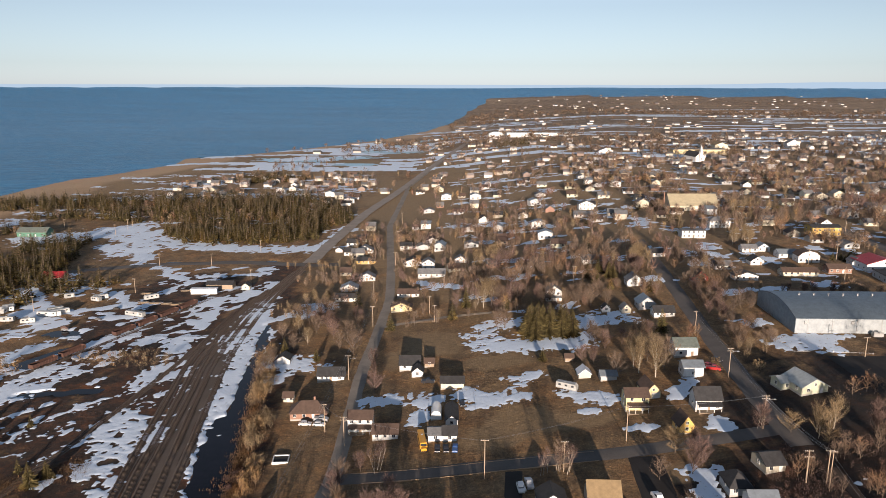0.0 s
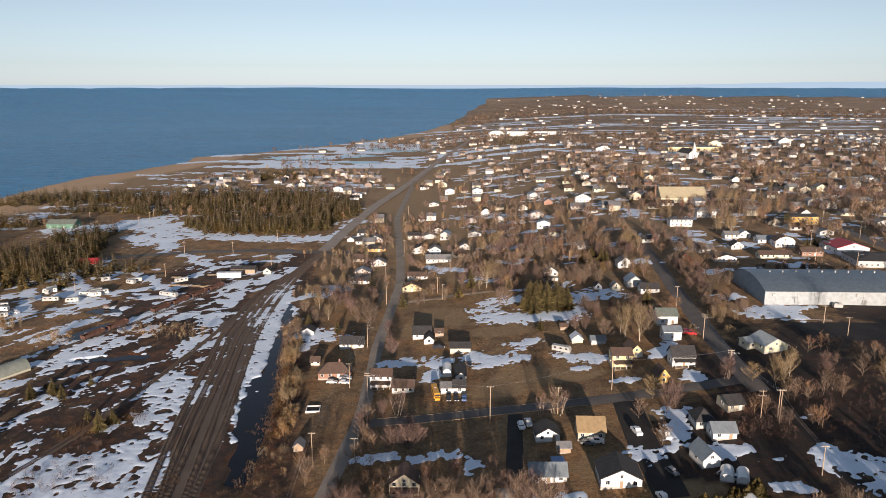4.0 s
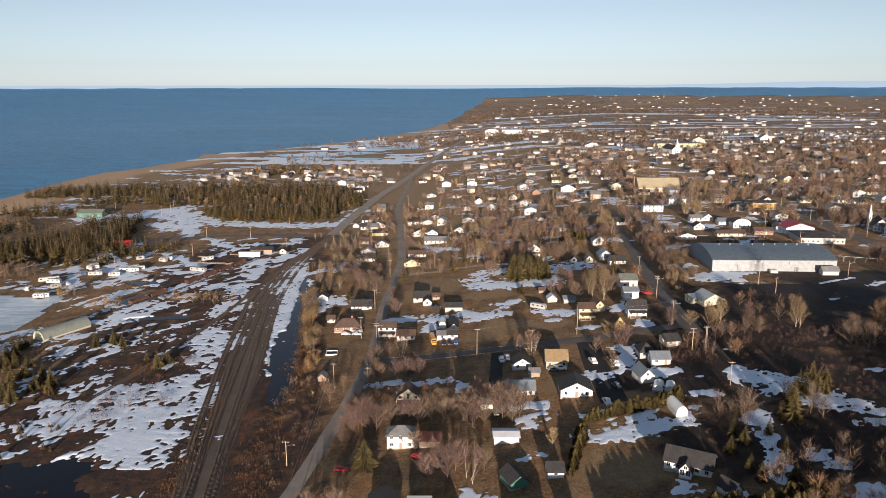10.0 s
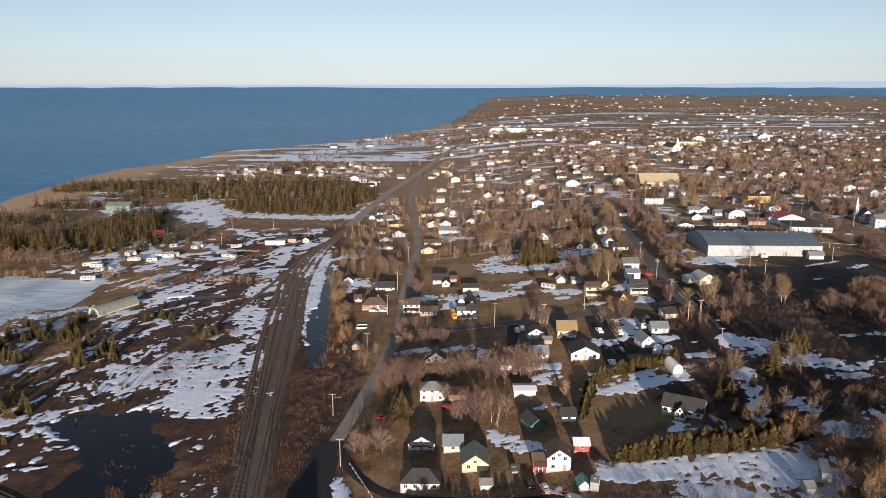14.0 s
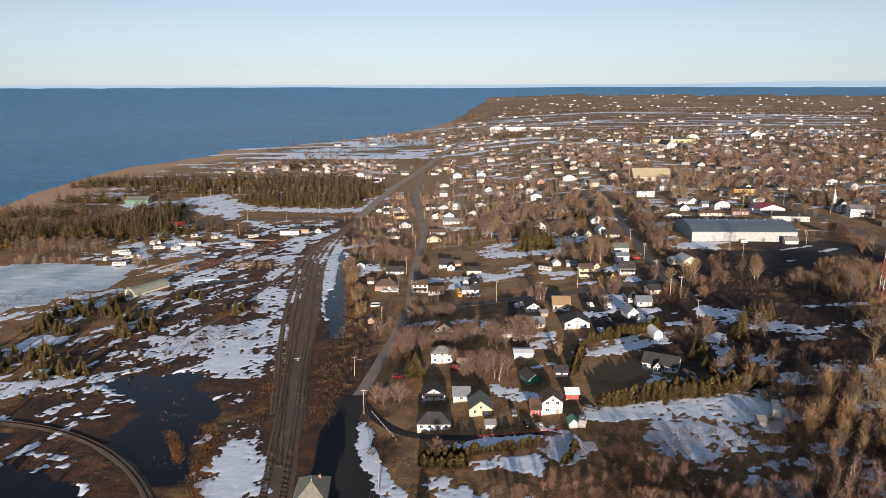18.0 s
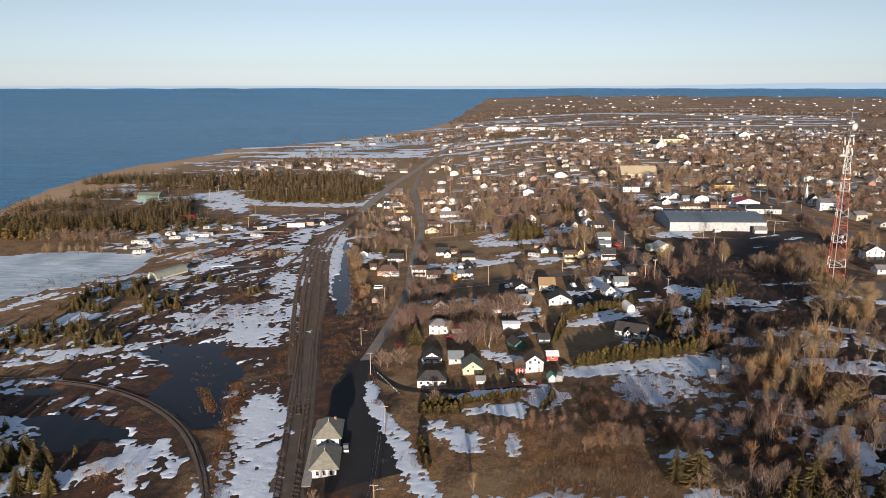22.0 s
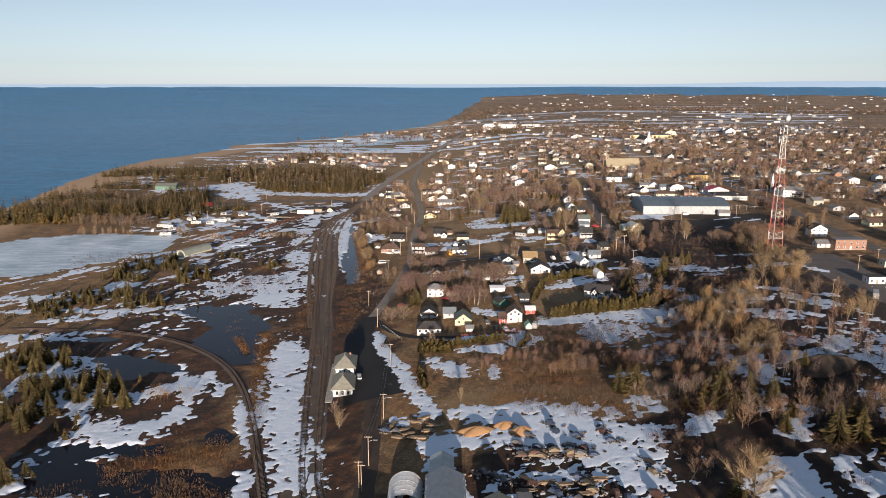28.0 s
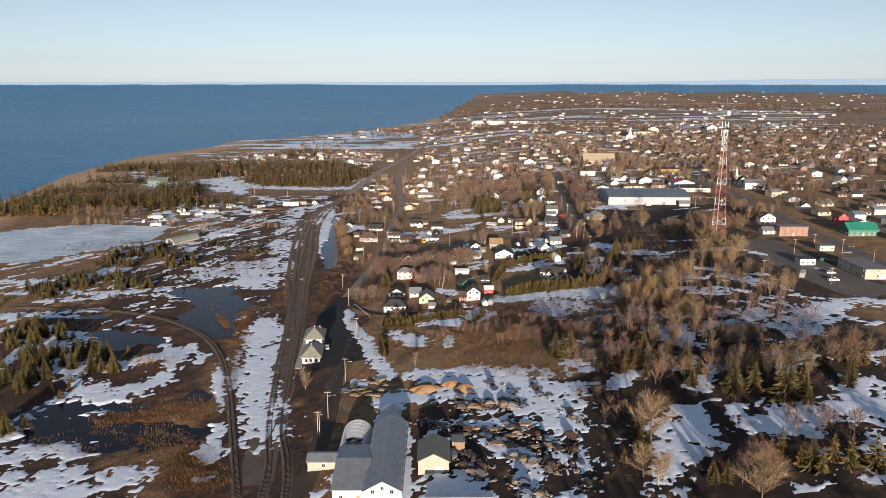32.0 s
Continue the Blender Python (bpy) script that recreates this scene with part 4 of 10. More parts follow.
SNOWS.append((14.6, 249.6, 4, 3, 0))
SNOWS.append((17.4, 233.8, 35.5, 239.0, 3, 2.5))
SNOWS.append((38.5, 257.5, 6, 3, 20))
SNOWS.append((21.6, 321.4, 38.7, 328.7, 4, 5))
SNOWS.append((18.3, 299.1, 31.3, 302.3, 3, 3))
SNOWS.append((35.8, 293.7, 63.3, 292.3, 7, 8))
SNOWS.append((61.3, 312.6, 86.2, 317.1, 6, 8))
SNOWS.append((50.2, 238.2, 67.1, 229.4, 3, 4))
SNOWS.append((57.4, 221.0, 3, 2, 0))
SNOWS.append((71.9, 205.3, 4, 2, 0))
SNOWS.append((96.2, 203.2, 3, 4, 0))
SNOWS.append((90.2, 226.0, 101.8, 243.3, 3, 3))
SNOWS.append((139.5, 290.5, 6, 5, 0))
SNOWS.append((143.4, 261.0, 156.7, 252.2, 5, 5))
SNOWS.append((80.2, 172.9, 4, 5, 0))
SNOWS.append((118.3, 162.0, 3, 2, 0))
SNOWS.append((1.0, 402.4, 10, 4, 0))
SNOWS.append((12.2, 585.8, 71.6, 563.6, 9, 9))
SNOWS.append((-69.1, 362.4, -56.2, 400.4, 4, 3))
SNOWS.append((-66.6, 383.3, 8, 4, 0))
SNOWS.append((-19.9, 165.1, 6, 1.8, 0))
SNOWS.append((0.3, 162.8, 6, 2.6, 0))
SNOWS.append((12.3, 154.4, 2.5, 4, 0))
SNOWS.append((66.2, 150.3, 5, 4, 0))
SNOWS.append((82.3, 173.9, 75.7, 154.4, 2.5, 3))
SNOWS.append((86.8, 147.9, 6, 3, 0))
SNOWS.append((39.1, 120.4, 6, 4, 0))
SNOWS.append((32.3, 133.1, 42.2, 129.6, 4, 3))
SNOWS.append((98.9, 139.2, 4, 2, 0))
SNOWS.append((114.7, 143.1, 114.7, 131.9, 3, 4))
SNOWS.append((114.7, 131.9, 127.7, 121.8, 5, 5))
SNOWS.append((91.9, 125.9, 99.2, 123.5, 2.5, 2))
SNOWS.append((90.3, 113.8, 3, 5, 0))
SNOWS.append((104.7, 107.8, 107.7, 99.0, 3, 3))
SNOWS.append((64.0, 110.0, 84.9, 111.8, 8, 4))
SNOWS.append((53.2, 104.2, 81.7, 108.5, 4, 4.5))
SNOWS.append((74.0, 67.8, 6, 3, 0))
SNOWS.append((43.1, 43.9, 66.2, 42.3, 3, 5))
SNOWS.append((66.2, 42.3, 96.6, 37.8, 6, 8))
SNOWS.append((67.0, 22.8, 68.5, 13.1, 7, 6))
SNOWS.append((73.8, 28.0, 86.0, 29.0, 6, 5))
SNOWS.append((80.9, 16.5, 6, 5, 0))
SNOWS.append((0.5, 34.6, 23.4, 33.2, 2.5, 2.5))
SNOWS.append((1.8, 20.5, 19.8, 18.7, 3, 3))
SNOWS.append((23.1, 31.5, 30.0, 20.5, 3, 4))
SNOWS.append((32.1, 33.2, 34.3, 26.0, 4, 4))
SNOWS.append((43.5, 45.8, 5, 4, 0))
SNOWS.append((18.6, 65.9, 5, 3, 0))
SNOWS.append((12.2, 74.4, 2, 4, 0))
SNOWS.append((135.6, 111.2, 8, 3, 0))
SNOWS.append((117.1, 136.0, 138.3, 107.2, 3, 4))
SNOWS.append((114.2, 78.0, 5, 2.5, 0))
SNOWS.append((118.5, 57.4, 6, 3, 0))
SNOWS.append((134.4, 62.4, 5, 4, 0))
SNOWS.append((144.4, 92.8, 8, 2.5, 0))
SNOWS.append((157.4, 131.8, 186.9, 135.7, 1.5, 2))
SNOWS.append((31.5, 95.5, 6, 2, 0))
SNOWS.append((-4.8, 34.0, 3, 2, 0))
SNOWS.append((21.4, -51.6, 57.1, -77.0, 5, 9))
SNOWS.append((43.9, -68.5, 58.9, -99.3, 9, 8))
SNOWS.append((33.3, -70.3, 16.6, -66.5, 6, 5))
SNOWS.append((58.2, -103.0, 48.9, -134.9, 8, 8))
SNOWS.append((42.1, -114.2, 31.7, -131.4, 9, 10))
SNOWS.append((-4.9, -60.7, -5.3, -88.1, 4, 4))
SNOWS.append((0.8, -93.5, 1.4, -125.6, 1.6, 1.6))
SNOWS.append((25.6, -95.3, 6, 6, 0))
SNOWS.append((-11.2, -64.1, 5.0, -65.9, 3.5, 3.5))
SNOWS.append((-25.0, -123.4, -20.7, -118.0, 3, 3))
SNOWS.append((12.3, -124.7, 8, 3, 0))
SNOWS.append((31.2, -96.5, 45.8, -100.4, 7, 7))
SNOWS.append((46.2, -121.8, 51.1, -112.5, 8, 8))
SNOWS.append((-19.5, -46.0, 5, 3, 0))
SNOWS.append((-10.9, -90.9, -18.0, -97.2, 3, 3))
SNOWS.append((20.3, -132.3, 12, 6, 0))
SNOWS.append((75.0, -142.6, 88.4, -121.2, 4, 5))
SNOWS.append((87.0, -121.2, 97.0, -103.1, 4.5, 5))
SNOWS.append((107.7, -103.6, 118.8, -117.2, 4, 5))
SNOWS.append((120.9, -106.6, 138.2, -108.2, 4.5, 6))
SNOWS.append((136.3, -109.8, 123.3, -121.8, 5, 4))
SNOWS.append((134.3, -117.8, 146.7, -106.5, 4, 5))
SNOWS.append((75.3, -72.5, 85.4, -64.6, 3, 2.5))
SNOWS.append((102.9, -82.3, 113.5, -68.7, 3, 3.5))
SNOWS.append((135.4, -26.1, 150.1, -19.6, 4, 3))
SNOWS.append((157.5, -35.0, 10, 6, 0))
SNOWS.append((176.9, -20.2, 10, 7, 0))
SNOWS.append((105.2, -146.2, 108.2, -152.0, 5, 5))
SNOWS.append((192.8, -4.2, 213.0, -8.5, 4, 5))
SNOWS.append((160.2, 45.2, 173.3, 34.4, 5, 6))
SNOWS.append((163.0, 4.3, 6, 4, 0))
SNOWS.append((144.2, 100.0, 188.8, 110.6, 3, 3))
SNOWS.append((192.2, 110.6, 203.0, 95.7, 3, 3))
SNOWS.append((113.0, -36.0, 6, 8, 0))
SNOWS.append((198.8, 247.3, 222.1, 258.0, 0.9, 1.3))
SNOWS.append((189.6, 218.5, 200.1, 223.9, 0.8, 1.0))
SNOWS.append((221.4, 241.3, 232.3, 249.7, 2.5, 2.0))
SNOWS.append((110.5, -21.3, 8, 5, 0))
SNOWS.append((-130.2, -48.6, -109.6, -43.5, 6, 5))
SNOWS.append((-174.9, 16.5, -144.8, -12.6, 7, 6))
SNOWS.append((-121.2, -112.3, -91.0, -112.4, 7, 6))
SNOWS.append((-138.6, -78.0, -142.1, -82.3, 5, 5))
SNOWS.append((-133.3, -94.2, -112.3, -94.3, 4, 4))
SNOWS.append((-131.8, -19.2, -106.4, 1.2, 4, 4))
PONDS.append((-127.9, -71.0, 18, 7, 0))
PONDS.append((-84.1, -82.4, 14, 8, 0))
PONDS.append((-109.9, -59.3, 14, 7, 0))
PONDS.append((-101.7, 71.3, 8, 8, 0))
PONDS.append((-153.9, 24.8, 12, 6, 0))
SNOWS.append((-325.9, 556.4, -263.6, 604.1, 12, 12))
SNOWS.append((-248.2, 526.4, -239.2, 592.3, 10, 9))
SNOWS.append((-230.0, 568.8, -135.8, 528.4, 7, 6))
SNOWS.append((-135.8, 528.4, -101.1, 528.6, 4, 3))
SNOWS.append((-216.2, 360.4, -173.0, 381.7, 3, 3))
SNOWS.append((-281.9, 457.2, -176.7, 324.9, 3, 3))
SNOWS.append((-186.7, 376.2, -168.9, 387.4, 3, 2.5))
SNOWS.append((-234.8, 360.6, -221.8, 370.5, 3, 3))
SNOWS.append((-218.3, 333.3, -196.6, 346.6, 2, 3))
SNOWS.append((-227.2, 404.4, -211.8, 430.0, 3, 3))
SNOWS.append((-166.0, 405.1, -154.2, 430.2, 4, 3))
SNOWS.append((-121.8, 417.8, 4, 3, 0))
SNOWS.append((-108.7, 383.0, -121.4, 362.0, 3, 3))
FIRM.append((-262, 602, -226, 522, 14, 16))
FIRM.append((-226, 522, -206, 482, 10, 6))
FIRM.append((-206, 536, -100, 521, 10, 7))
FIRM.append((-190, 470, -165, 440, 5, 4))
FIRM.append((-150, 445, -120, 452, 4, 4))
FIRM.append((-243, 395, -205, 350, 5, 6))
FIRM.append((-250, 372, -228, 325, 5, 4))
FIRM.append((-205, 420, -180, 392, 5, 4))
FIRM.append((-190, 262, -128, 395, 3, 4))
FIRM.append((-225, 225, -165, 265, 4, 4))
DICE = random.Random(6)
for k in range(95):
    SNOWS.append((DICE.uniform(60, 185), DICE.uniform(-75, 62), DICE.uniform(2, 6), DICE.uniform(1.5, 4), DICE.uniform(-30, 30)))
DICE = random.Random(5)
for k in range(60):
    SNOWS.append((DICE.uniform(-270, -110), DICE.uniform(320, 470), DICE.uniform(3, 9), DICE.uniform(1.5, 4), DICE.uniform(-10, 60)))
for k in range(420):
    SNOWS.append((DICE.uniform(20, 470), DICE.uniform(330, 1000), DICE.uniform(3, 11), DICE.uniform(2, 6), DICE.uniform(-20, 20)))
for k in range(85):
    SNOWS.append((DICE.uniform(-290, -95), DICE.uniform(20, 420), DICE.uniform(5, 20), DICE.uniform(1, 2.4), DICE.uniform(48, 72)))
for k in range(40):
    SNOWS.append((DICE.uniform(60, 330), DICE.uniform(-150, 120), DICE.uniform(2, 5), DICE.uniform(1.2, 2.5), DICE.uniform(-30, 30)))
for k in range(90):
    SNOWS.append((DICE.uniform(-430, -90), DICE.uniform(520, 1000), DICE.uniform(6, 20), DICE.uniform(3, 8), DICE.uniform(-20, 20)))
for k in range(70):
    y = DICE.uniform(1000, 2200)
    SNOWS.append((DICE.uniform(coast_x(y) + 80, 0.6 * y), y, DICE.uniform(20, 70), DICE.uniform(5, 12), DICE.uniform(-6, 6)))
for k in range(14):
    y = DICE.uniform(1000, 1500)
    SNOWS.append((coast_x(y) + DICE.uniform(70, 260), y, DICE.uniform(20, 50), DICE.uniform(10, 25), DICE.uniform(-30, 30)))
for k in range(16):
    y = DICE.uniform(1350, 2700)
    FIRM.append((DICE.uniform(coast_x(y) + 120, 0.62 * y), y, DICE.uniform(50, 150), DICE.uniform(6, 13), DICE.uniform(-5, 5)))
for k in range(130):
    SNOWS.append((DICE.uniform(-290, -90), DICE.uniform(-20, 330), DICE.uniform(2, 6), DICE.uniform(0.7, 1.8), DICE.uniform(45, 75)))
PONDS.append((-78.7, 290.0, -70.2, 232.3, 3, 5.5))
PONDS.append((-70.2, 232.3, -63.3, 191.7, 5.5, 4.5))
PONDS.append((-85.9, 347.8, -78.7, 290.0, 2.2, 3))
PONDS.append((-68.8, 188.1, -75.4, 218.5, 4, 4))
PONDS.append((-123.4, 89.1, 16, 12, -20))
PONDS.append((-105.5, 70.3, 14, 14, 10))
PONDS.append((-108.6, 38.9, 12, 9, 0))
PONDS.append((-141.3, 99.6, -102.9, 57.9, 10, 10))
PONDS.append((-143.4, 67.8, 8, 2, 10))
PONDS.append((-114.4, 71.2, 14, 11, -30))
PONDS.append((-133.6, 16.4, 18, 7, -15))
PONDS.append((-106.1, -77.9, 24, 9, 0))
PONDS.append((-87.7, -78.0, 12, 9, 0))
PONDS.append((-126.2, -82.2, 12, 6, 0))
PONDS.append((-84.8, -49.3, 8, 7, 0))
PONDS.append((-171.7, 309.7, -179.6, 295.1, 7, 8))
PONDS.append((-166.0, 258.5, -136.8, 264.6, 4, 3))
PONDS.append((-186.8, 333.5, 10, 5, 0))
PONDS.append((-184.3, 482.6, 8, 4, 0))
PONDS.append((-117.6, 488.5, 5, 3, 0))
FIRM.append((-69.4, 186.1, -80.0, 234.8, 2.6, 3.2))
FIRM.append((-80.0, 234.8, -87.4, 289.6, 3.4, 6))
FIRM.append((-87.4, 289.6, -94.9, 357.3, 6.5, 7))
FIRM.append((-95.1, 361.9, -98.8, 427.6, 5, 4))
FIRM.append((-325.9, 556.4, -263.5, 592.4, 16, 18))
FIRM.append((-280.5, 587.2, -266.2, 622.3, 16, 12))
FIRM.append((-237.7, 542.7, -190.6, 535.7, 12, 12))
FIRM.append((-190.6, 535.7, -135.8, 528.4, 10, 9))
FIRM.append((-135.8, 528.4, -97.4, 532.5, 6, 5))
FIRM.append((-83.3, 620.0, -92.4, 528.6, 3, 3))
FIRM.append((-244.1, 499.0, -235.1, 526.2, 8, 8))
FIRM.append((-213.2, 325.0, -196.0, 351.2, 4, 5))
FIRM.append((-216.2, 360.4, -173.0, 381.7, 4, 4))
FIRM.append((-82.0, 65.7, -73.0, 16.2, 3, 7))
FIRM.append((-74.4, 8.4, -61.1, -49.3, 6.5, 6))
FIRM.append((-61.1, -49.3, -48.9, -82.7, 6.5, 8))
FIRM.append((-69.0, -75.9, -64.8, -98.1, 2.2, 3.4))
FIRM.append((-82.5, -26.3, -71.8, -62.1, 1.2, 1.6))
FIRM.append((-128.9, -61.4, -108.5, -34.7, 6, 7))
FIRM.append((-175.5, 7.2, -119.4, -55.1, 4, 7))
FIRM.append((-135.4, -97.2, -109.4, -92.4, 4, 5))
FIRM.append((-126.4, -112.4, -84.5, -106.3, 4.5, 4))
FIRM.append((-121.0, -121.6, -97.1, -118.1, 4, 3))
FIRM.append((-107.8, -16.7, -106.4, 1.2, 2.5, 3))
FIRM.append((-222.9, 51.2, -174.2, 63.5, 4, 3))
FIRM.append((-208.3, 94.4, -151.3, 103.2, 3, 3))
FIRM.append((-262.8, 118.9, -211.2, 129.2, 4, 3))
FIRM.append((-161.9, 132.4, -114.6, 146.5, 3, 5))
FIRM.append((-110.9, 118.5, -106.7, 161.0, 4, 5))
FIRM.append((-181.4, -19.1, -183.3, 16.6, 3, 4))
FIRM.append((-194.4, 16.8, -170.7, 24.8, 5, 4))
FIRM.append((16.9, -51.5, 57.9, -72.3, 7, 10))
FIRM.append((21.0, -62.4, 48.7, -79.5, 8, 9))
FIRM.append((49.3, -74.9, 59.1, -103.2, 10, 8))
FIRM.append((57.3, -102.8, 51.4, -138.3, 5, 5))
FIRM.append((39.1, -110.0, 31.4, -134.4, 9, 10))
FIRM.append((-4.9, -60.7, -5.3, -88.1, 4, 4))
FIRM.append((0.7, -89.5, 1.8, -130.2, 1.6, 2.0))
FIRM.append((14.3, -92.8, 26.1, -87.0, 6, 6))
FIRM.append((13.9, -125.0, 30.9, -122.0, 5, 6))
FIRM.append((49.4, -112.1, 44.6, -137.0, 5, 5))
FIRM.append((72.7, -144.4, 86.7, -113.6, 7, 8))
FIRM.append((85.9, -113.4, 96.0, -115.1, 8, 6))
FIRM.append((92.0, -97.1, 101.2, -97.4, 4, 4))
FIRM.append((105.2, -108.4, 119.6, -115.4, 6, 7))
FIRM.append((121.4, -104.1, 137.3, -108.0, 6, 7))
FIRM.append((122.7, -154.3, 143.7, -111.7, 8, 8))
FIRM.append((143.7, -111.7, 159.4, -97.1, 8, 9))
FIRM.append((75.5, -71.9, 85.5, -65.2, 3.5, 3.5))
FIRM.append((102.3, -84.1, 113.9, -66.6, 3, 3))
FIRM.append((137.5, -26.8, 153.7, -14.1, 4, 4))
FIRM.append((157.5, -42.3, 189.0, -4.2, 5, 7))
FIRM.append((192.3, 4.6, 218.3, 0.3, 4, 5))
FIRM.append((43.3, 45.1, 65.9, 41.2, 3.5, 6))
FIRM.append((65.9, 41.2, 96.6, 39.7, 7, 9))
FIRM.append((69.0, 29.0, 67.5, 14.8, 7, 5))
FIRM.append((55.0, 101.8, 81.2, 106.8, 3.4, 4))
FIRM.append((1.5, 35.4, 23.5, 34.2, 1.6, 1.6))
FIRM.append((2.6, 20.3, 19.9, 19.3, 2.4, 2.6))
FIRM.append((28.4, 37.5, 29.2, 20.7, 2.5, 3))
FIRM.append((12.3, 76.7, 27.5, 65.2, 2.5, 1.4))
FIRM.append((-37.6, 56.3, -33.2, 27.9, 2.2, 2))
FIRM.append((-33.2, 27.9, -23.9, 1.7, 2, 2))
FIRM.append((-23.9, 1.7, -13.4, -26.0, 2, 4))
FIRM.append((-13.3, -29.6, -8.2, -42.2, 3, 3))
FIRM.append((-21.6, 248.0, 2.0, 243.2, 4, 4))
FIRM.append((-1.9, 231.2, -2.4, 225.5, 2.5, 2.5))
FIRM.append((14.5, 244.4, 27.2, 241.1, 3, 4))
FIRM.append((32.9, 244.9, 44.2, 258.9, 3, 3))
FIRM.append((18.6, 310.4, 39.5, 322.6, 5, 6))
FIRM.append((23.3, 296.0, 50.2, 287.6, 5, 6))
FIRM.append((50.2, 287.6, 62.7, 288.8, 8, 8))
FIRM.append((63.8, 311.8, 91.1, 315.2, 6, 7))
FIRM.append((50.4, 239.6, 67.9, 228.7, 2.6, 3))
FIRM.append((145.1, 267.4, 158.0, 267.9, 4, 4))
FIRM.append((149.2, 259.2, 173.1, 270.4, 4, 3))
FIRM.append((-79.9, 362.4, -59.3, 378.0, 4, 5))
FIRM.append((-70.6, 296.6, -50.1, 289.9, 5, 6))
FIRM.append((-7.9, 415.7, 16.1, 395.9, 3.5, 4))
FIRM.append((-285.1, 782.0, 60, 14, 0))
FIRM.append((-192.9, 804.4, 60, 12, 0))
FIRM.append((-212.2, 1390.3, 70, 20, 8))
FIRM.append((-136.0, 1059.9, 60, 14, 0))
FIRM.append((-294.8, 1056.3, 50, 10, 0))
FIRM.append((-308.6, 898.2, 40, 10, 0))
FIRM.append((-122.4, 852.3, 50, 8, 5))
FIRM.append((71.8, 1188.1, 80, 10, 0))
FIRM.append((102.1, 1102.6, 60, 8, 0))
FIRM.append((329.2, 2470.5, 160, 14, 0))
FIRM.append((584.7, 2423.8, 160, 12, 0))
FIRM.append((707.4, 2461.7, 80, 16, 0))
FIRM.append((1592.5, 3290.7, 120, 30, 0))
FIRM.append((995.3, 2799.8, 200, 16, 0))
FIRM.append((778.3, 1630.6, 160, 10, 0))
FIRM.append((784.5, 1407.4, 160, 8, 0))
FIRM.append((79.0, 821.2, 40, 8, 0))
FIRM.append((722.6, 1330.8, 120, 8, 0))
FIRM.append((314.4, 1895.7, 140, 8, 0))
FIRM.append((1027.3, 2244.3, 120, 10, 0))
FIRM.append((1389.6, 2396.4, 140, 14, 0))
FIRM.append((723.1, 3230.2, 160, 20, 0))
FIRM.append((1345.1, 3432.8, 160, 24, 0))
BARE_SPOTS.append((15.2, -95.1, 34.6, -100.6, 3, 3))
BARE_SPOTS.append((13.2, -107.9, 27.7, -119.7, 6, 7))
BARE_SPOTS.append((42.8, -101.5, 45.1, -134.1, 3, 4))
BARE_SPOTS.append((69.0, -80.2, 59.8, -142.5, 6, 9))
BARE_SPOTS.append((28.8, -127.8, 31.2, -137.3, 3, 3))
BARE_SPOTS.append((88.2, -139.8, 108.9, -138.3, 10, 12))
BARE_SPOTS.append((103.8, -124.6, 115.7, -130.5, 4, 4))
BARE_SPOTS.append((98.0, -118.1, 103.6, -121.1, 2, 3))
BARE_SPOTS.append((102.0, -97.0, 101.0, -118.0, 2.5, 3))
BARE_SPOTS.append((132.5, -120.3, 116.1, -153.4, 4, 6))
BARE_SPOTS.append((12.4, -81.7, 28.0, -87.4, 1.5, 1.5))
BARE_SPOTS.append((34.0, -107.1, 49.4, -112.1, 1.6, 1.6))
BARE_SPOTS.append((53.4, -109.4, 51.0, -132.3, 2, 2))
BARE_SPOTS.append((-48.2, 16.3, -31.5, -125.1, 5, 6))
BARE_SPOTS.append((-43.8, 14.8, -35.1, -81.1, 4, 4))
BARE_SPOTS.append((46.2, 37.5, 63.0, 37.4, 1.5, 2))
BARE_SPOTS.append((-135.3, 196.3, -119.0, 207.2, 10, 6))
BARE_SPOTS.append((-163, 160, -150, 190, 5, 6))
BARE_SPOTS.append((-150, 190, -137, 233, 6, 5))
BARE_SPOTS.append((-137, 233, -106, 275, 5, 4))
BARE_SPOTS.append((-84.5, 150, -80, 55, 5, 8))
BARE_SPOTS.append((-88, 215, -66, 62, 7, 7))
BARE_SPOTS.append((-88, 215, -96, 300, 5, 5))
BARE_SPOTS.append((-118.0, 184.9, -107.4, 191.5, 6, 5))
FIRM.append((115.8, 144.6, 120.5, 125.8, 2.5, 5))
FIRM.append((119.6, 123.9, 135.2, 126.3, 5, 4))
FIRM.append((129.3, 115.4, 136.0, 106.6, 5, 6))
FIRM.append((104.1, 103.4, 104.5, 93.7, 2.5, 3))
FIRM.append((128.0, 114.3, 131.9, 105.8, 3, 3))
FIRM.append((115.4, 79.2, 115.3, 71.9, 2.5, 3))
FIRM.append((108.9, 107.0, 98.5, 68.5, 2, 3))
FIRM.append((115.8, 59.9, 121.4, 55.5, 3, 3))
FIRM.append((-10.7, 13.5, 2.4, -5.1, 3.5, 5))
FIRM.append((7.6, 20.8, 18.8, 13.8, 3, 3))
FIRM.append((16.3, -3.0, 16.2, -14.6, 2, 2))
FIRM.append((1.0, -44.0, 28.8, -46.5, 4.5, 6))
FIRM.append((28.8, -46.5, 50.7, -55.9, 5, 5))
FIELDS.append((1.4, 303.7, 16, 18, 0))
FIELDS.append((17.3, 375.5, 16, 12, 0))
FIELDS.append((29.5, 275.2, 14, 9, 0))
FIELDS.append((35.7, 220.3, 14, 9, 0))
FIELDS.append((23.1, 206.6, 14, 6, 0))
FIELDS.append((2.6, 592.3, 30, 14, 0))
FIELDS.append((28.5, 510.9, 26, 14, 0))
FIELDS.append((-14.5, 287.7, 5, 12, 0))
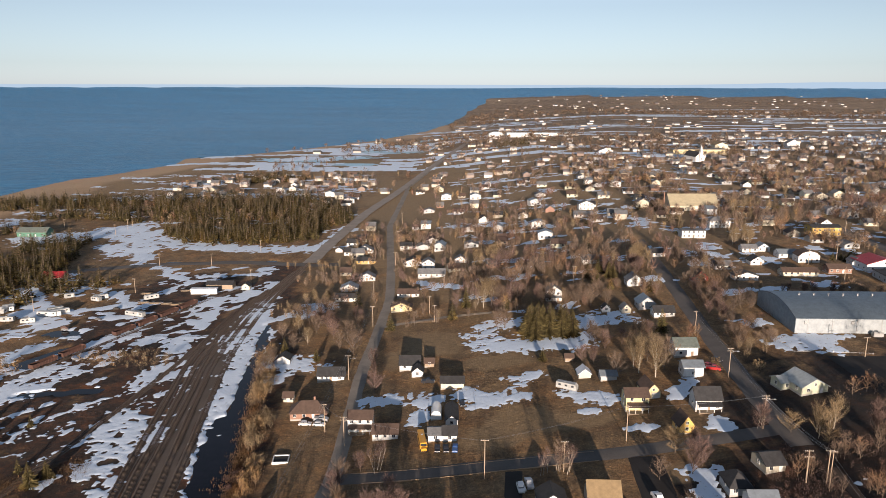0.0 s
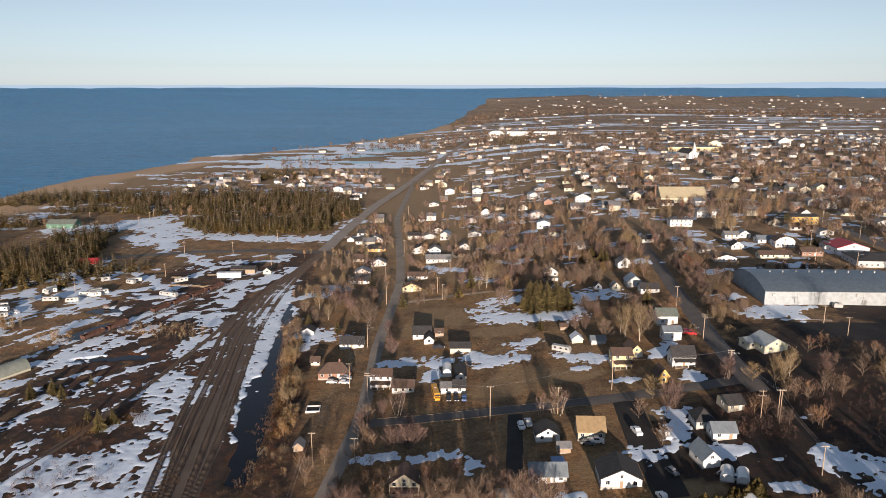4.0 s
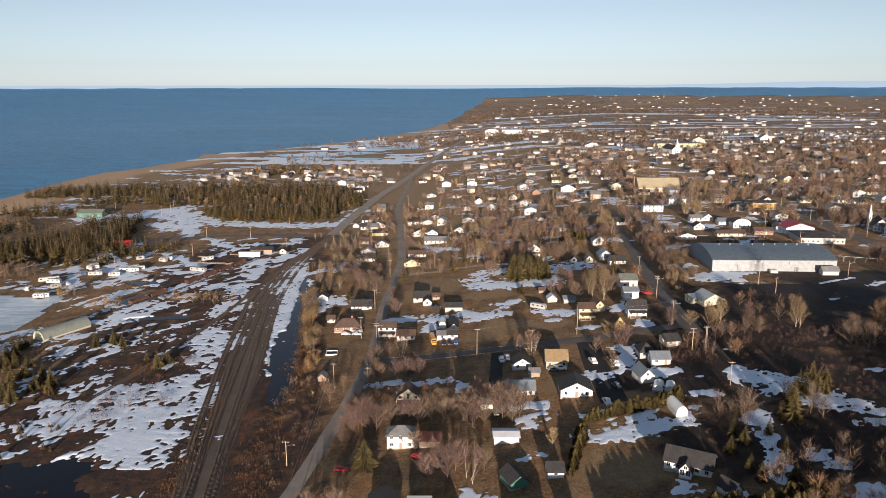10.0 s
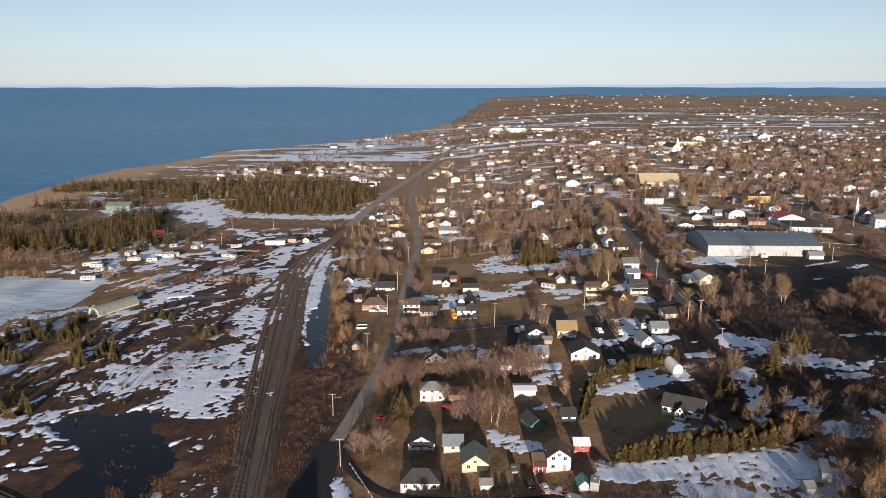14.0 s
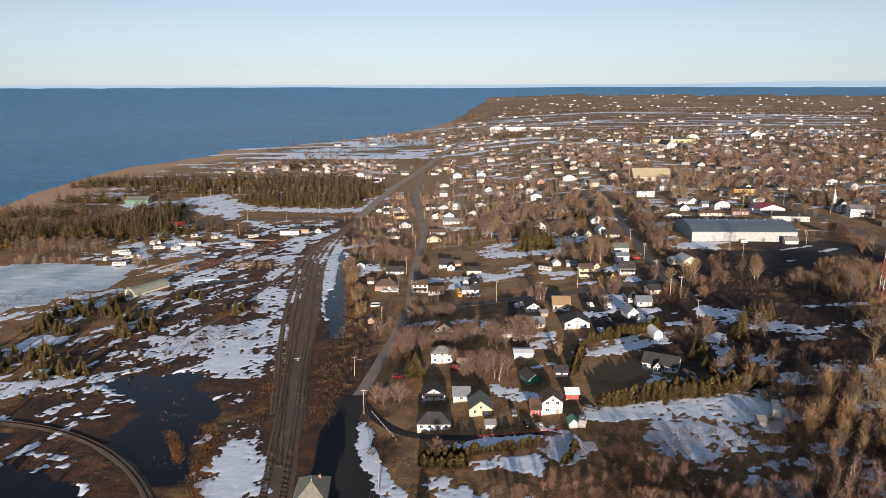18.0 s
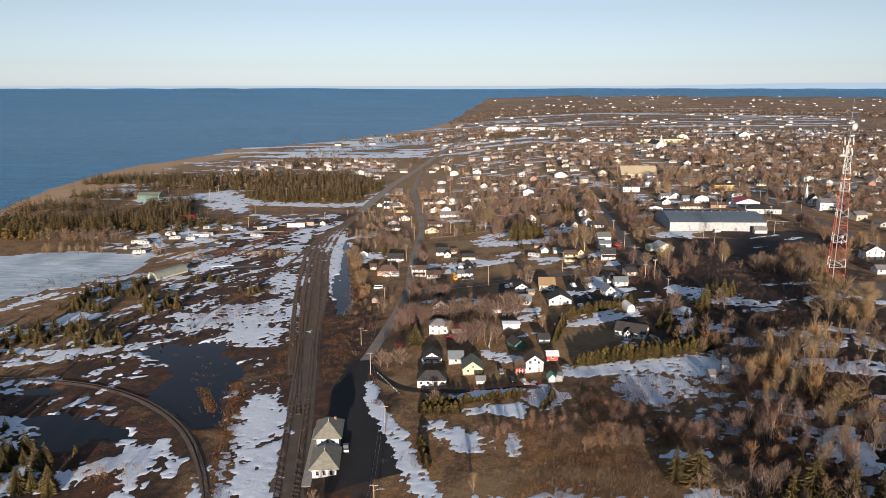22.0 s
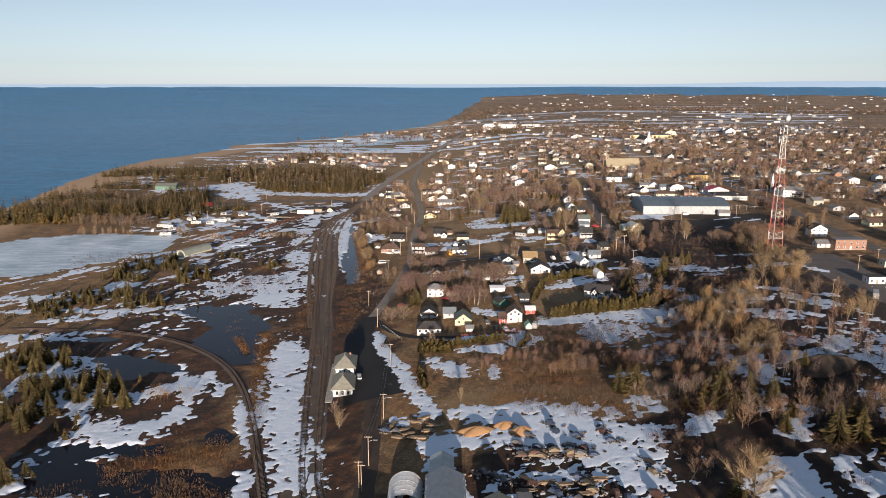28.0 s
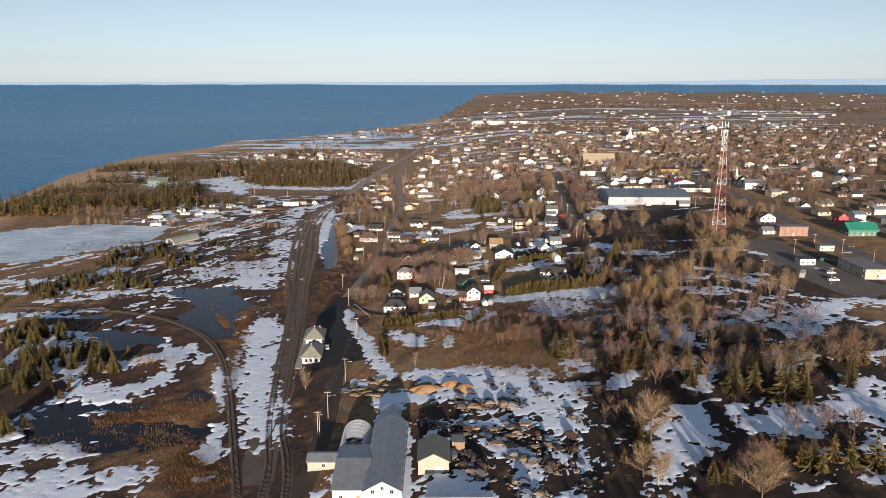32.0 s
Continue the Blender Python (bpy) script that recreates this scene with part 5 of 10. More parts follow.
FIELDS.append((50.5, 215.0, 18, 8, 0))
FIELDS.append((40.4, -39.3, 44, 9, 0))
FIELDS.append((22.0, -33.7, 30, 10, 0))
FIELDS.append((58.8, -53.9, 18, 7, 0))
FIELDS.append((57.4, 83.0, 16, 12, 0))
FIELDS.append((43.8, 66.9, 8, 6, 0))
FIELDS.append((-27.7, 53.3, 9, 8, 0))
FIELDS.append((14.3, 50.3, 6, 5, 0))
FIELDS.append((70.3, 128.7, 10, 6, 0))
FIELDS.append((52.3, 145.8, 12, 8, 0))
FIELDS.append((25.4, 211.4, 10, 8, 0))
FIELDS.append((71.6, 176.1, 9, 6, 0))
FIELDS.append((102.1, 1102.6, 90, 50, 0))
FIELDS.append((52.6, 962.8, 50, 30, 0))
FIELDS.append((13.4, 781.6, 40, 30, 0))
FIELDS.append((99.1, 535.6, 20, 14, 0))
SOILS.append((125.9, 168.4, 178.4, 178.6, 26, 50))
SOILS.append((88.7, 87.8, 122.7, 83.9, 20, 30))
SOILS.append((142.3, 106.1, 155.0, 78.5, 30, 40))
SOILS.append((192.4, 262.7, 233.8, 239.6, 18, 40))
SOILS.append((97.8, 154.3, 133.2, 153.7, 30, 40))
SOILS.append((77.2, 142.7, 97.6, 135.9, 12, 20))
PONDS.append((-74.1, 236.7, -66.7, 188.5, 7, 5.5))
PONDS.append((-66.7, 188.5, -62.3, 156.9, 5.5, 4.5))
PONDS.append((-126.1, 97.0, 17, 15, 0))
PONDS.append((-110.9, 73.8, 12, 20, 0))
PONDS.append((-114.0, 53.9, 20, 16, 0))
PONDS.append((-143.2, 16.3, 15, 14, -20))
PONDS.append((-124.4, -77.9, 14, 10, 0))
PONDS.append((-86.1, -82.3, 16, 9, 0))
PONDS.append((-98.6, -90.6, 16, 6, 0))
PONDS.append((-171.9, 51.7, 10, 4, 0))
PONDS.append((-133.2, -60.4, 18, 8, 0))
PONDS.append((-114.7, 57.7, -97.5, 25.9, 14, 9))
SOILS.append((-120, -150, -175, -20, 60, 50))
SOILS.append((120, -140, 170, 60, 55, 50))
REEDS = [(-61.0, 202.5, -53.4, 100.2, 6, 100), (-53.4, 100.2, -51.0, 53.7, 4, 50), (-78.0, 311.0, -64.3, 230.0, 3, 500), (-64.3, 230.0, -57.6, 185.5, 3, 400), (-62.6, 149.0, -56.7, 59.6, 5, 100), (-76.9, -102.1, -56.2, -115.8, 8, 500), (-106.9, 53.9, -96.0, 32.4, 1.5, 120), (14.9, -31.6, 64.6, -58.2, 9, 560), (25.1, -14.7, 63.4, -40.0, 8, 360), (-94.4, 60.4, -73.6, -44.1, 3, 420), (-130, 95, -100, 45, 14, 12), (-85, 160, -78, 60, 4, 260), (-115, -75, -80, -55, 9, 260), (-135, 185, -112, 205, 7, 260), (-95, -80, -62, -100, 9, 220), (-130, -85, -105, -95, 8, 60), (-100, -68, -68, -62, 8, 160), (-135, -5, -105, -20, 8, 70)]
def spread(a, b, fine_a, fine_b, step, grow=1.09):
    """Grid lines: even in the fine stretch, wider and wider outside."""
    mid = np.arange(fine_a, fine_b + 0.1, step)
    out, s = [], step
    q = fine_b
    while q < b:
        s *= grow
        q += s
        out.append(min(q, b))
    low, s, q = [], step, fine_a
    while q > a:
        s *= grow
        q -= s
        low.append(max(q, a))
    return np.r_[low[::-1], mid, out]


def build_land():
    xs, ys = spread(-4600, 4600, -290, 330, 2.5, 1.055), spread(-1500, 4600, -150, 520, 2.5, 1.045)
    X, Y = np.meshgrid(xs, ys)
    z = ground_z(X, Y)
    far = np.hypot(X, Y)
    keep = (far < 4600)[:-1, :-1]
    ob, used, X, Y = sheet("ground", xs, ys, z, keep, ground_material(), "brown winter ground of dead grass, dirt and gravel", "ground")
    soil = np.clip(cover(X, Y, SOILS, 0.35, 14, 31) * 4, 0, 1)
    woods = np.clip((np.hypot(X, Y) - 1150) / 350, 0, 1)
    field = np.clip(cover(X, Y, FIELDS, 0.25, 10, 41) * 6, 0, 1)
    field = np.maximum(field, np.clip((Y - 300) / 160, 0, 1) * np.clip((X + 95) / 20, 0, 1) * np.clip((rough(X, Y, 45, 43) - 0.12) * 3, 0, 1) * np.where(Y < 480, 1 - np.clip((X - 160) / 40, 0, 1), 1))
    field = np.maximum(field, np.clip((Y - 690) / 90, 0, 0.8) * (X < -80) * np.clip((rough(X, Y, 38, 44) - 0.2) * 3, 0, 1))
    # Mask east of x = 0, where soil is painted darker for tree shade.
    peat = np.clip(X / 20, 0, 1)
    d = X - coast_x(Y)
    beach = np.clip((62 + 50 * rough(X, Y, 60, 61) - d) / 20, 0, 1) * (Y < 2300) * (rough(X, Y, 40, 62) * 0.4 + 0.75)
    for name, val in (("soil", soil), ("peat", peat), ("woods", woods), ("field", field), ("beach", np.clip(beach, 0, 1))):
        at = ob.data.attributes.new(name, "FLOAT", "POINT")
        at.data.foreach_set("value", val[used].astype(np.float32))
    # the sea
    sx, sy = spread(-4600, 3400, -700, -300, 40, 1.04), spread(-1500, 4600, 200, 1400, 40, 1.04)
    X, Y = np.meshgrid(sx, sy)
    z = SEA + lift(X, Y) + np.where((X - coast_x(Y) > 30) & (np.hypot(X, Y) < 3980), -3.0, 0.0)
    keep = ((np.hypot(X, Y) < 4650) & ((X - coast_x(Y) < 120) | (np.hypot(X, Y) > 3950)))[:-1, :-1]
    sheet("sea", sx, sy, z, keep, water_material("sea water", (0.008, 0.130, 0.285), 0.12, 1.0, 0.3, 2.5, 0.16), "calm blue sea with faint ripples", "sea")
    # standing water on the flats
    wx, wy = np.arange(-300, -30, 6.0), np.arange(-150, 500, 6.0)
    X, Y = np.meshgrid(wx, wy)
    wet = cover(X, Y, PONDS, 0.3, 12, 11) > -0.6
    keep = wet[:-1, :-1] | wet[1:, 1:] | wet[:-1, 1:] | wet[1:, :-1]
    sheet("flood_water", wx, wy, np.full(X.shape, -7.42), keep, water_material("melt water", (0.006, 0.006, 0.010), 1.2, 0.05, 0.05, 0.3, 0.22), "dark still melt water over the flats", "water")
    # old snow, thin at its rims
    for name, a, b, c, d, step in (("snow", -300, 340, -150, 330, 0.7), ("snow_beyond", -480, 560, 330, 1000, 2.5), ("snow_far", -520, 1900, 1000, 2800, 7.0)):
        gx, gy = np.arange(a, b + 0.1, step), np.arange(c, d + 0.1, step)
        X, Y = np.meshgrid(gx, gy)
        m = np.maximum(cover(X, Y, SNOWS, 1.35, 8 if step < 3 else 30, 3), cover(X, Y, FIRM, 1.05, 7, 13))
        if step < 3:
            across, along = X + 0.16 * Y, Y - 0.16 * X
            furrow = (rough(across, along * 0.16, 1.4, 81) - 0.5) * 0.7 + (rough(across, along * 0.3, 5.0, 82) - 0.5) * 0.5
            m = m + np.clip((-30 - X) / 20, 0.25, 1) * furrow + (rough(X, Y, 1.1, 83) - 0.5) * 0.7 + (rough(X, Y, 3.1, 84) - 0.5) * 0.3
        m = np.where(cover(X, Y, BARE_SPOTS, 0.9, 6, 17) > 0, -1.0, m)
        z = ground_z(X, Y) + np.clip(m, -0.5, 0.35) * 0.4 + (0.5 if step > 3 else 0.0)
        hot = m > -0.25
        keep = hot[:-1, :-1] | hot[1:, 1:] | hot[:-1, 1:] | hot[1:, :-1]
        sheet(name, gx, gy, z, keep, SNOW, "patches of old melting snow on brown ground", "snow", "stuff")


    # grey ice on the pond behind the flats
    gx, gy = np.arange(-420, -215, 4.0), np.arange(140, 310, 4.0)
    X, Y = np.meshgrid(gx, gy)
    ice = cover(X, Y, [(-310, 232, 95, 62, 22)], 0.2, 25, 71) > 0
    keep = ice[:-1, :-1] | ice[1:, 1:] | ice[:-1, 1:] | ice[1:, :-1]
    sheet("pond_ice", gx, gy, np.full(X.shape, -6.75), keep, ICE, "pale grey melting ice on a pond", "ice")
    # blue ice and open water in the salt marsh behind the beach
    gx, gy = np.arange(-420, 60, 8.0), np.arange(980, 1640, 8.0)
    X, Y = np.meshgrid(gx, gy)
    ice = cover(X, Y, [(-250, 1190, 60, 26, -10), (-175, 1225, 70, 18, 5), (-120, 1330, 80, 30, 12), (-60, 1480, 60, 30, 20), (-150, 1120, 50, 12, 0), (-20, 1600, 50, 24, 20)], 0.7, 40, 71) > 0
    keep = ice[:-1, :-1] | ice[1:, 1:]
    sheet("marsh_ice", gx, gy, ground_z(X, Y) + 0.3, keep, surface("blue marsh ice", (0.30, 0.50, 0.62), 0.35, 0, 0.05, 0.3, 0.3, 0.1), "pale blue ice in a coastal marsh", "ice")
    # low hills and the far shore along the horizon, a backdrop glowing in haze colour
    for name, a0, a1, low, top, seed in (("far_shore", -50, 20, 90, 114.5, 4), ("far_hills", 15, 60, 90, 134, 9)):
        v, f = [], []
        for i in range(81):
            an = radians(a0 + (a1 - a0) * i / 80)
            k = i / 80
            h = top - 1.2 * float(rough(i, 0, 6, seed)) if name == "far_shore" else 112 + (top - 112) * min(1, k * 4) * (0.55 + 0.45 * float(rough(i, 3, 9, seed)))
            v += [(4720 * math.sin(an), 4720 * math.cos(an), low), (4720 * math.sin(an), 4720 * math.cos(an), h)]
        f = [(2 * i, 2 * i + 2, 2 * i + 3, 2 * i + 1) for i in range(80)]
        tagged(new(name, mesh_of(name, v, f, HAZE)), "pale hills and shore along the horizon, haze painted as glow", "backdrop", "", "structure")


# Emission stands in for sunlit air haze over the far hills and shore.
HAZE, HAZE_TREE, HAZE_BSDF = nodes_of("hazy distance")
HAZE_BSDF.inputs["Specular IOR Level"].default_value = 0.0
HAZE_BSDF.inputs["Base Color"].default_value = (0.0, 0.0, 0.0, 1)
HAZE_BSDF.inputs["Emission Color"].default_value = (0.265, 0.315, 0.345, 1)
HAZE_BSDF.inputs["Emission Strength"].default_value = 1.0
build_land()



# ---- roads, yards and railway ----
# Patched asphalt, darkened further because tree shade is put into its colour.
SHADE_ASPHALT = road_material('dark patched asphalt', (0.034, 0.030, 0.028), 0.5)
BED = road_material('grey-brown cinders', (0.108, 0.086, 0.070), 0.45)
ribbon('road', [(-45.2, 67.5), (-38.2, 108.7), (-32.8, 146.6), (-27.5, 195.4), (-28.5, 278.2), (-26.4, 328.2), (-24.7, 385.8), (-29.1, 451.9), (-42.8, 618.4), (-38.1, 869.6), (6.5, 1168.4)], 6.5, GRAVEL, 'grey gravel lane beside the railway', 'road', 0.1)
ribbon('road', [(-28.2, 192.0), (-7.7, 190.2), (20.4, 191.0), (44.7, 190.5), (67.4, 191.0), (94.2, 193.7), (115.6, 195.3)], 7.5, ASPHALT, 'worn asphalt cross street between the houses', 'road', 0.12)
ribbon('road', [(113.7, 183.9), (114.3, 212.8), (117.1, 250.4), (120.7, 293.0), (125.2, 339.7), (131.2, 396.5), (137.0, 463.7)], 7.2, ASPHALT, 'worn asphalt street climbing past the arena', 'road', 0.16)
ribbon('road', [(108.9, 85.1), (111.8, 115.3), (116.3, 171.1)], 3.2, MUD, 'rutted muddy track through scrub', 'road', 0.1)
ribbon('road', [(-26.0, 336.8), (5.0, 342.9), (31.1, 341.7)], 4, GRAVEL, 'narrow gravel lane', 'road', 0.1)
ribbon('road', [(-272.7, 435.3), (-238.0, 461.3), (-194.4, 477.7), (-136.8, 484.7), (-83.1, 476.1), (-67.8, 479.7)], 9, ASPHALT, 'asphalt highway over the level crossing', 'road', 0.15)
ribbon('road', [(259.3, 68.2), (261.1, 110.1), (265.2, 191.4), (278.0, 325.3), (289.3, 518.3)], 10, ASPHALT, 'asphalt main street of the town', 'road', 0.15)
ribbon('road', [(-88.4, 479.2), (-81.2, 571.3), (-70.1, 684.5), (-51.1, 807.5), (-30.7, 946.2), (-2.4, 1133.2), (38.4, 1369.2), (101.1, 1893.3), (176.1, 2464.3)], 10, SHORE, 'pale highway and railway along the shore', 'road', 1.1)
ribbon('road_marking', [(-27.4, 194.8), (0.3, 192.6), (31.1, 193.5), (53.9, 192.9)], 0.22, FRESH, 'faded yellow line along the cross street', 'road marking', 0.16)
ribbon('road_marking', [(-18.0, 188.0), (3.0, 186.5), (27.1, 187.3), (54.5, 187.2)], 0.22, FRESH, 'faded yellow line along the cross street', 'road marking', 0.16)
ribbon('parking_lot', [(-43.9, 84.0), (-46.8, 52.7), (-41.4, 23.5), (-36.3, -0.9), (-30.7, -21.7)], 9, WETROAD, 'dark wet station yard', 'yard', 0.2, width1=26)
ribbon('driveway', [(-40.4, 77.8), (-34.6, 63.2), (-25.5, 49.0), (-14.8, 42.5), (13.0, 35.3), (31.0, 37.0)], 4, WETROAD, 'dark wet lane curving to the houses', 'road', 0.13)
ribbon('road', [(-32.5, -17.7), (-29.8, -54.0), (-28.8, -82.5), (-29.1, -119.5), (-29.7, -125.8)], 7, MUD, 'muddy gravel lane past the station', 'road', 0.12)
ribbon('parking_lot', [(212.8, 134.7), (213.1, 68.5), (215.9, 28.3), (226.5, 14.0)], 38, ASPHALT, 'wide worn parking lot of the shops', 'yard', 0.1)
# Drive and yard strips also paint the house shadows between the houses.
ribbon('driveway', [(28.6, 186.0), (26.5, 165.0), (24.5, 144.0)], 6, SHADE_ASPHALT, 'asphalt drive beside a house, darkened by painted shade', 'driveway', 0.11)
ribbon('driveway', [(68.0, 187.0), (66.0, 160.0), (66.0, 126.0)], 11, SHADE_ASPHALT, 'shared yard between the houses with painted house shadows', 'yard', 0.11)
ribbon('parking_lot', [(208.0, 208.0), (220.0, 240.0), (233.0, 268.0)], 38, SHADE_ASPHALT, 'worn asphalt lot beside the arena with painted tree shade', 'yard', 0.12)
ribbon('parking_lot', [(151.9, 235.1), (196.8, 235.2)], 26, SHADE_ASPHALT, 'bare yard in front of the arena', 'yard', 0.1)
ribbon('rail_bed', [(-45.5, -116.0), (-52.5, -60.0), (-60.5, 20.0), (-69.2, 83.0), (-79.5, 160.0), (-90.5, 237.0), (-97.5, 300.0), (-96.5, 378.0)], 17, BED, 'wide trampled bed of grey-brown cinders under the tracks', 'rail bed', 0.05, width1=12)


def track(pts, lone=False, name="railway_track"):
    """Two rails and their sleepers along a smooth line."""
    p = np.array(pts, float)
    seg = np.r_[0, np.cumsum(np.hypot(*np.diff(p, axis=0).T))]
    s = np.arange(0, seg[-1], 2.0)
    x, y = np.interp(s, seg, p[:, 0]), np.interp(s, seg, p[:, 1])
    for _ in range(60):
        x[1:-1], y[1:-1] = (x[:-2] + 2 * x[1:-1] + x[2:]) / 4, (y[:-2] + 2 * y[1:-1] + y[2:]) / 4
    dx, dy = np.gradient(x), np.gradient(y)
    q = np.hypot(dx, dy)
    nx, ny = -dy / q, dx / q
    z = dry_z(x, y) + 0.22
    ob = root(name, float(x[0]), float(y[0]), float(z[0]), 0, "rusty railway track on dark sleepers in gravel", "railway track", "tracks of the rail yard")
    org = Vector((float(x[0]), float(y[0]), float(z[0])))
    for side in (-1, 1):
        v, f = [], []
        n = len(x)
        for o, h in ((-0.06, 0.0), (-0.05, 0.2), (0.05, 0.2), (0.06, 0.0)):
            v += [(float(a), float(b), float(c)) for a, b, c in zip(x + nx * (side * 0.75 + o) - org.x, y + ny * (side * 0.75 + o) - org.y, z + h - org.z)]
        for k in range(3):
            f += [(k * n + i, (k + 1) * n + i, (k + 1) * n + i + 1, k * n + i + 1) for i in range(n - 1)]
        part("rail", mesh_of("rail", v, f, RAILSTEEL), None, ob)
    sh = Shape()
    t = np.arange(0.3, s[-1], 0.75)
    tx, ty, tz, ta = np.interp(t, s, x), np.interp(t, s, y), np.interp(t, s, z), np.interp(t, s, np.unwrap(np.arctan2(dy, dx)))
    for a, b, c, an in zip(tx, ty, tz, ta):
        if lone and b < -25:
            q = part("sleeper", SLEEPER_MESH, None, ob)
            q.location, q.rotation_euler = (a - org.x, b - org.y, c - org.z - 0.16), (0, 0, float(an))
            continue
        sh.box(a - org.x, b - org.y, c - org.z - 0.16, 0.26, 2.5, 0.2, float(an))
    tagged(part("sleeper_bed", sh, SLEEPER, ob), "", "", "", "stuff")
    w = ribbon("ballast", [(float(a), float(b)) for a, b in zip(x[::4], y[::4])], 4.2, BALLAST, "dark crushed-stone ballast", "ballast", 0.1)
    return ob


SLEEPER_MESH = Shape().box(0, 0, 0, 0.26, 2.5, 0.2).mesh("sleeper", SLEEPER)
BALLAST = road_material("dark ballast", (0.112, 0.092, 0.077), 0.3)


def gondola(x, y, turn, k):
    """A rusty open freight wagon on two bogies."""
    ob = root("freight_wagon", x, y, gz(x, y) + 0.4, turn, "rust-brown open freight wagon standing on a siding", "freight wagon", "wagons on the siding")
    s = Shape().box(0, 0, 1.0, 13.0, 2.9, 0.3)
    for sy in (-1, 1):
        s.box(0, sy * 1.4, 1.3, 13.0, 0.12, 1.5)
    for sx in (-1, 1):
        s.box(sx * 6.45, 0, 1.3, 0.12, 2.7, 1.5)
    part("body", s, RUST, ob)
    rib = Shape().box(0, 0, 1.1, 0.16, 0.14, 1.75).mesh("rib", RUST)
    for i in range(9):
        for sy in (-1, 1):
            part("rib", rib, None, ob).location = (i * 1.55 - 6.2, sy * 1.5, 0)
    for sx in (-4.3, 4.3):
        b = Shape().box(sx, 0, 0.45, 2.6, 2.0, 0.55)
        for ax in (-0.85, 0.85):
            b.rod((sx + ax, -0.85, 0.45), (sx + ax, 0.85, 0.45), 0.45, 0.45, 8)
        part("bogie", b, WRECK, ob)
    return ob


RUST = surface("rusty wagon steel", (0.11, 0.055, 0.04), 0.85, 0.1, 2, 0.4, 0.4, 0.03, 0.3)

track([(-41.3, -124.9), (-43.3, -101.3), (-48.8, -85.4), (-54.1, -52.7), (-60.1, -13.2), (-68.9, 56.3), (-88.1, 195.2), (-95.9, 259.4), (-101.4, 296.1), (-103.1, 357.3), (-97.3, 421.1), (-92.2, 462.7)], True)
track([(-33.8, -126.2), (-36.7, -104.4), (-43.8, -86.1), (-48.9, -52.8), (-54.0, -12.9), (-63.0, 56.3), (-82.8, 195.2), (-92.5, 259.4), (-97.5, 296.1), (-99.4, 357.2), (-95.2, 421.1), (-90.7, 462.7), (-87.5, 501.3), (-78.3, 620.0), (-55.9, 786.0), (-17.7, 1030.5), (49.8, 1393.2)], True)
track([(-61.5, 62.0), (-66.0, 88.0), (-70.1, 112.0), (-78.1, 195.2), (-87.2, 259.5), (-91.9, 296.2), (-94.6, 357.3), (-93.1, 421.1), (-88.9, 461.3)])
track([(-62.5, 29.2), (-92.0, 195.2), (-99.8, 259.4), (-104.9, 292.8), (-107.1, 357.3), (-98.8, 418.5), (-93.9, 459.7)])
track([(-73.0, 68.0), (-79.0, 100.0), (-85.3, 131.1), (-96.0, 195.1), (-104.4, 259.4), (-109.3, 292.9), (-110.7, 357.3), (-101.0, 415.9)])
track([(-137.9, 155.3), (-131.6, 174.0), (-124.7, 207.3), (-118.5, 249.8), (-111.5, 310.0), (-107.1, 386.3)])
track([(-49.0, -122.5), (-60.1, -86.5), (-73.4, -43.9), (-84.3, -13.4), (-98.5, 14.3), (-118.6, 37.1), (-142.4, 53.4), (-167.2, 61.6), (-193.2, 64.2), (-228.7, 66.5)])
track([(-180.2, 274.5), (-161.6, 311.1), (-145.1, 351.8), (-133.6, 389.7), (-118.3, 417.8)])
gondola(-171.8, 289.1, 68.8, 0)
gondola(-166.2, 303.8, 68.8, 1)
gondola(-154.9, 333.0, 68.8, 3)
gondola(-149.2, 347.6, 68.8, 4)
gondola(-143.5, 362.3, 68.8, 5)
gondola(-137.9, 376.9, 68.8, 6)


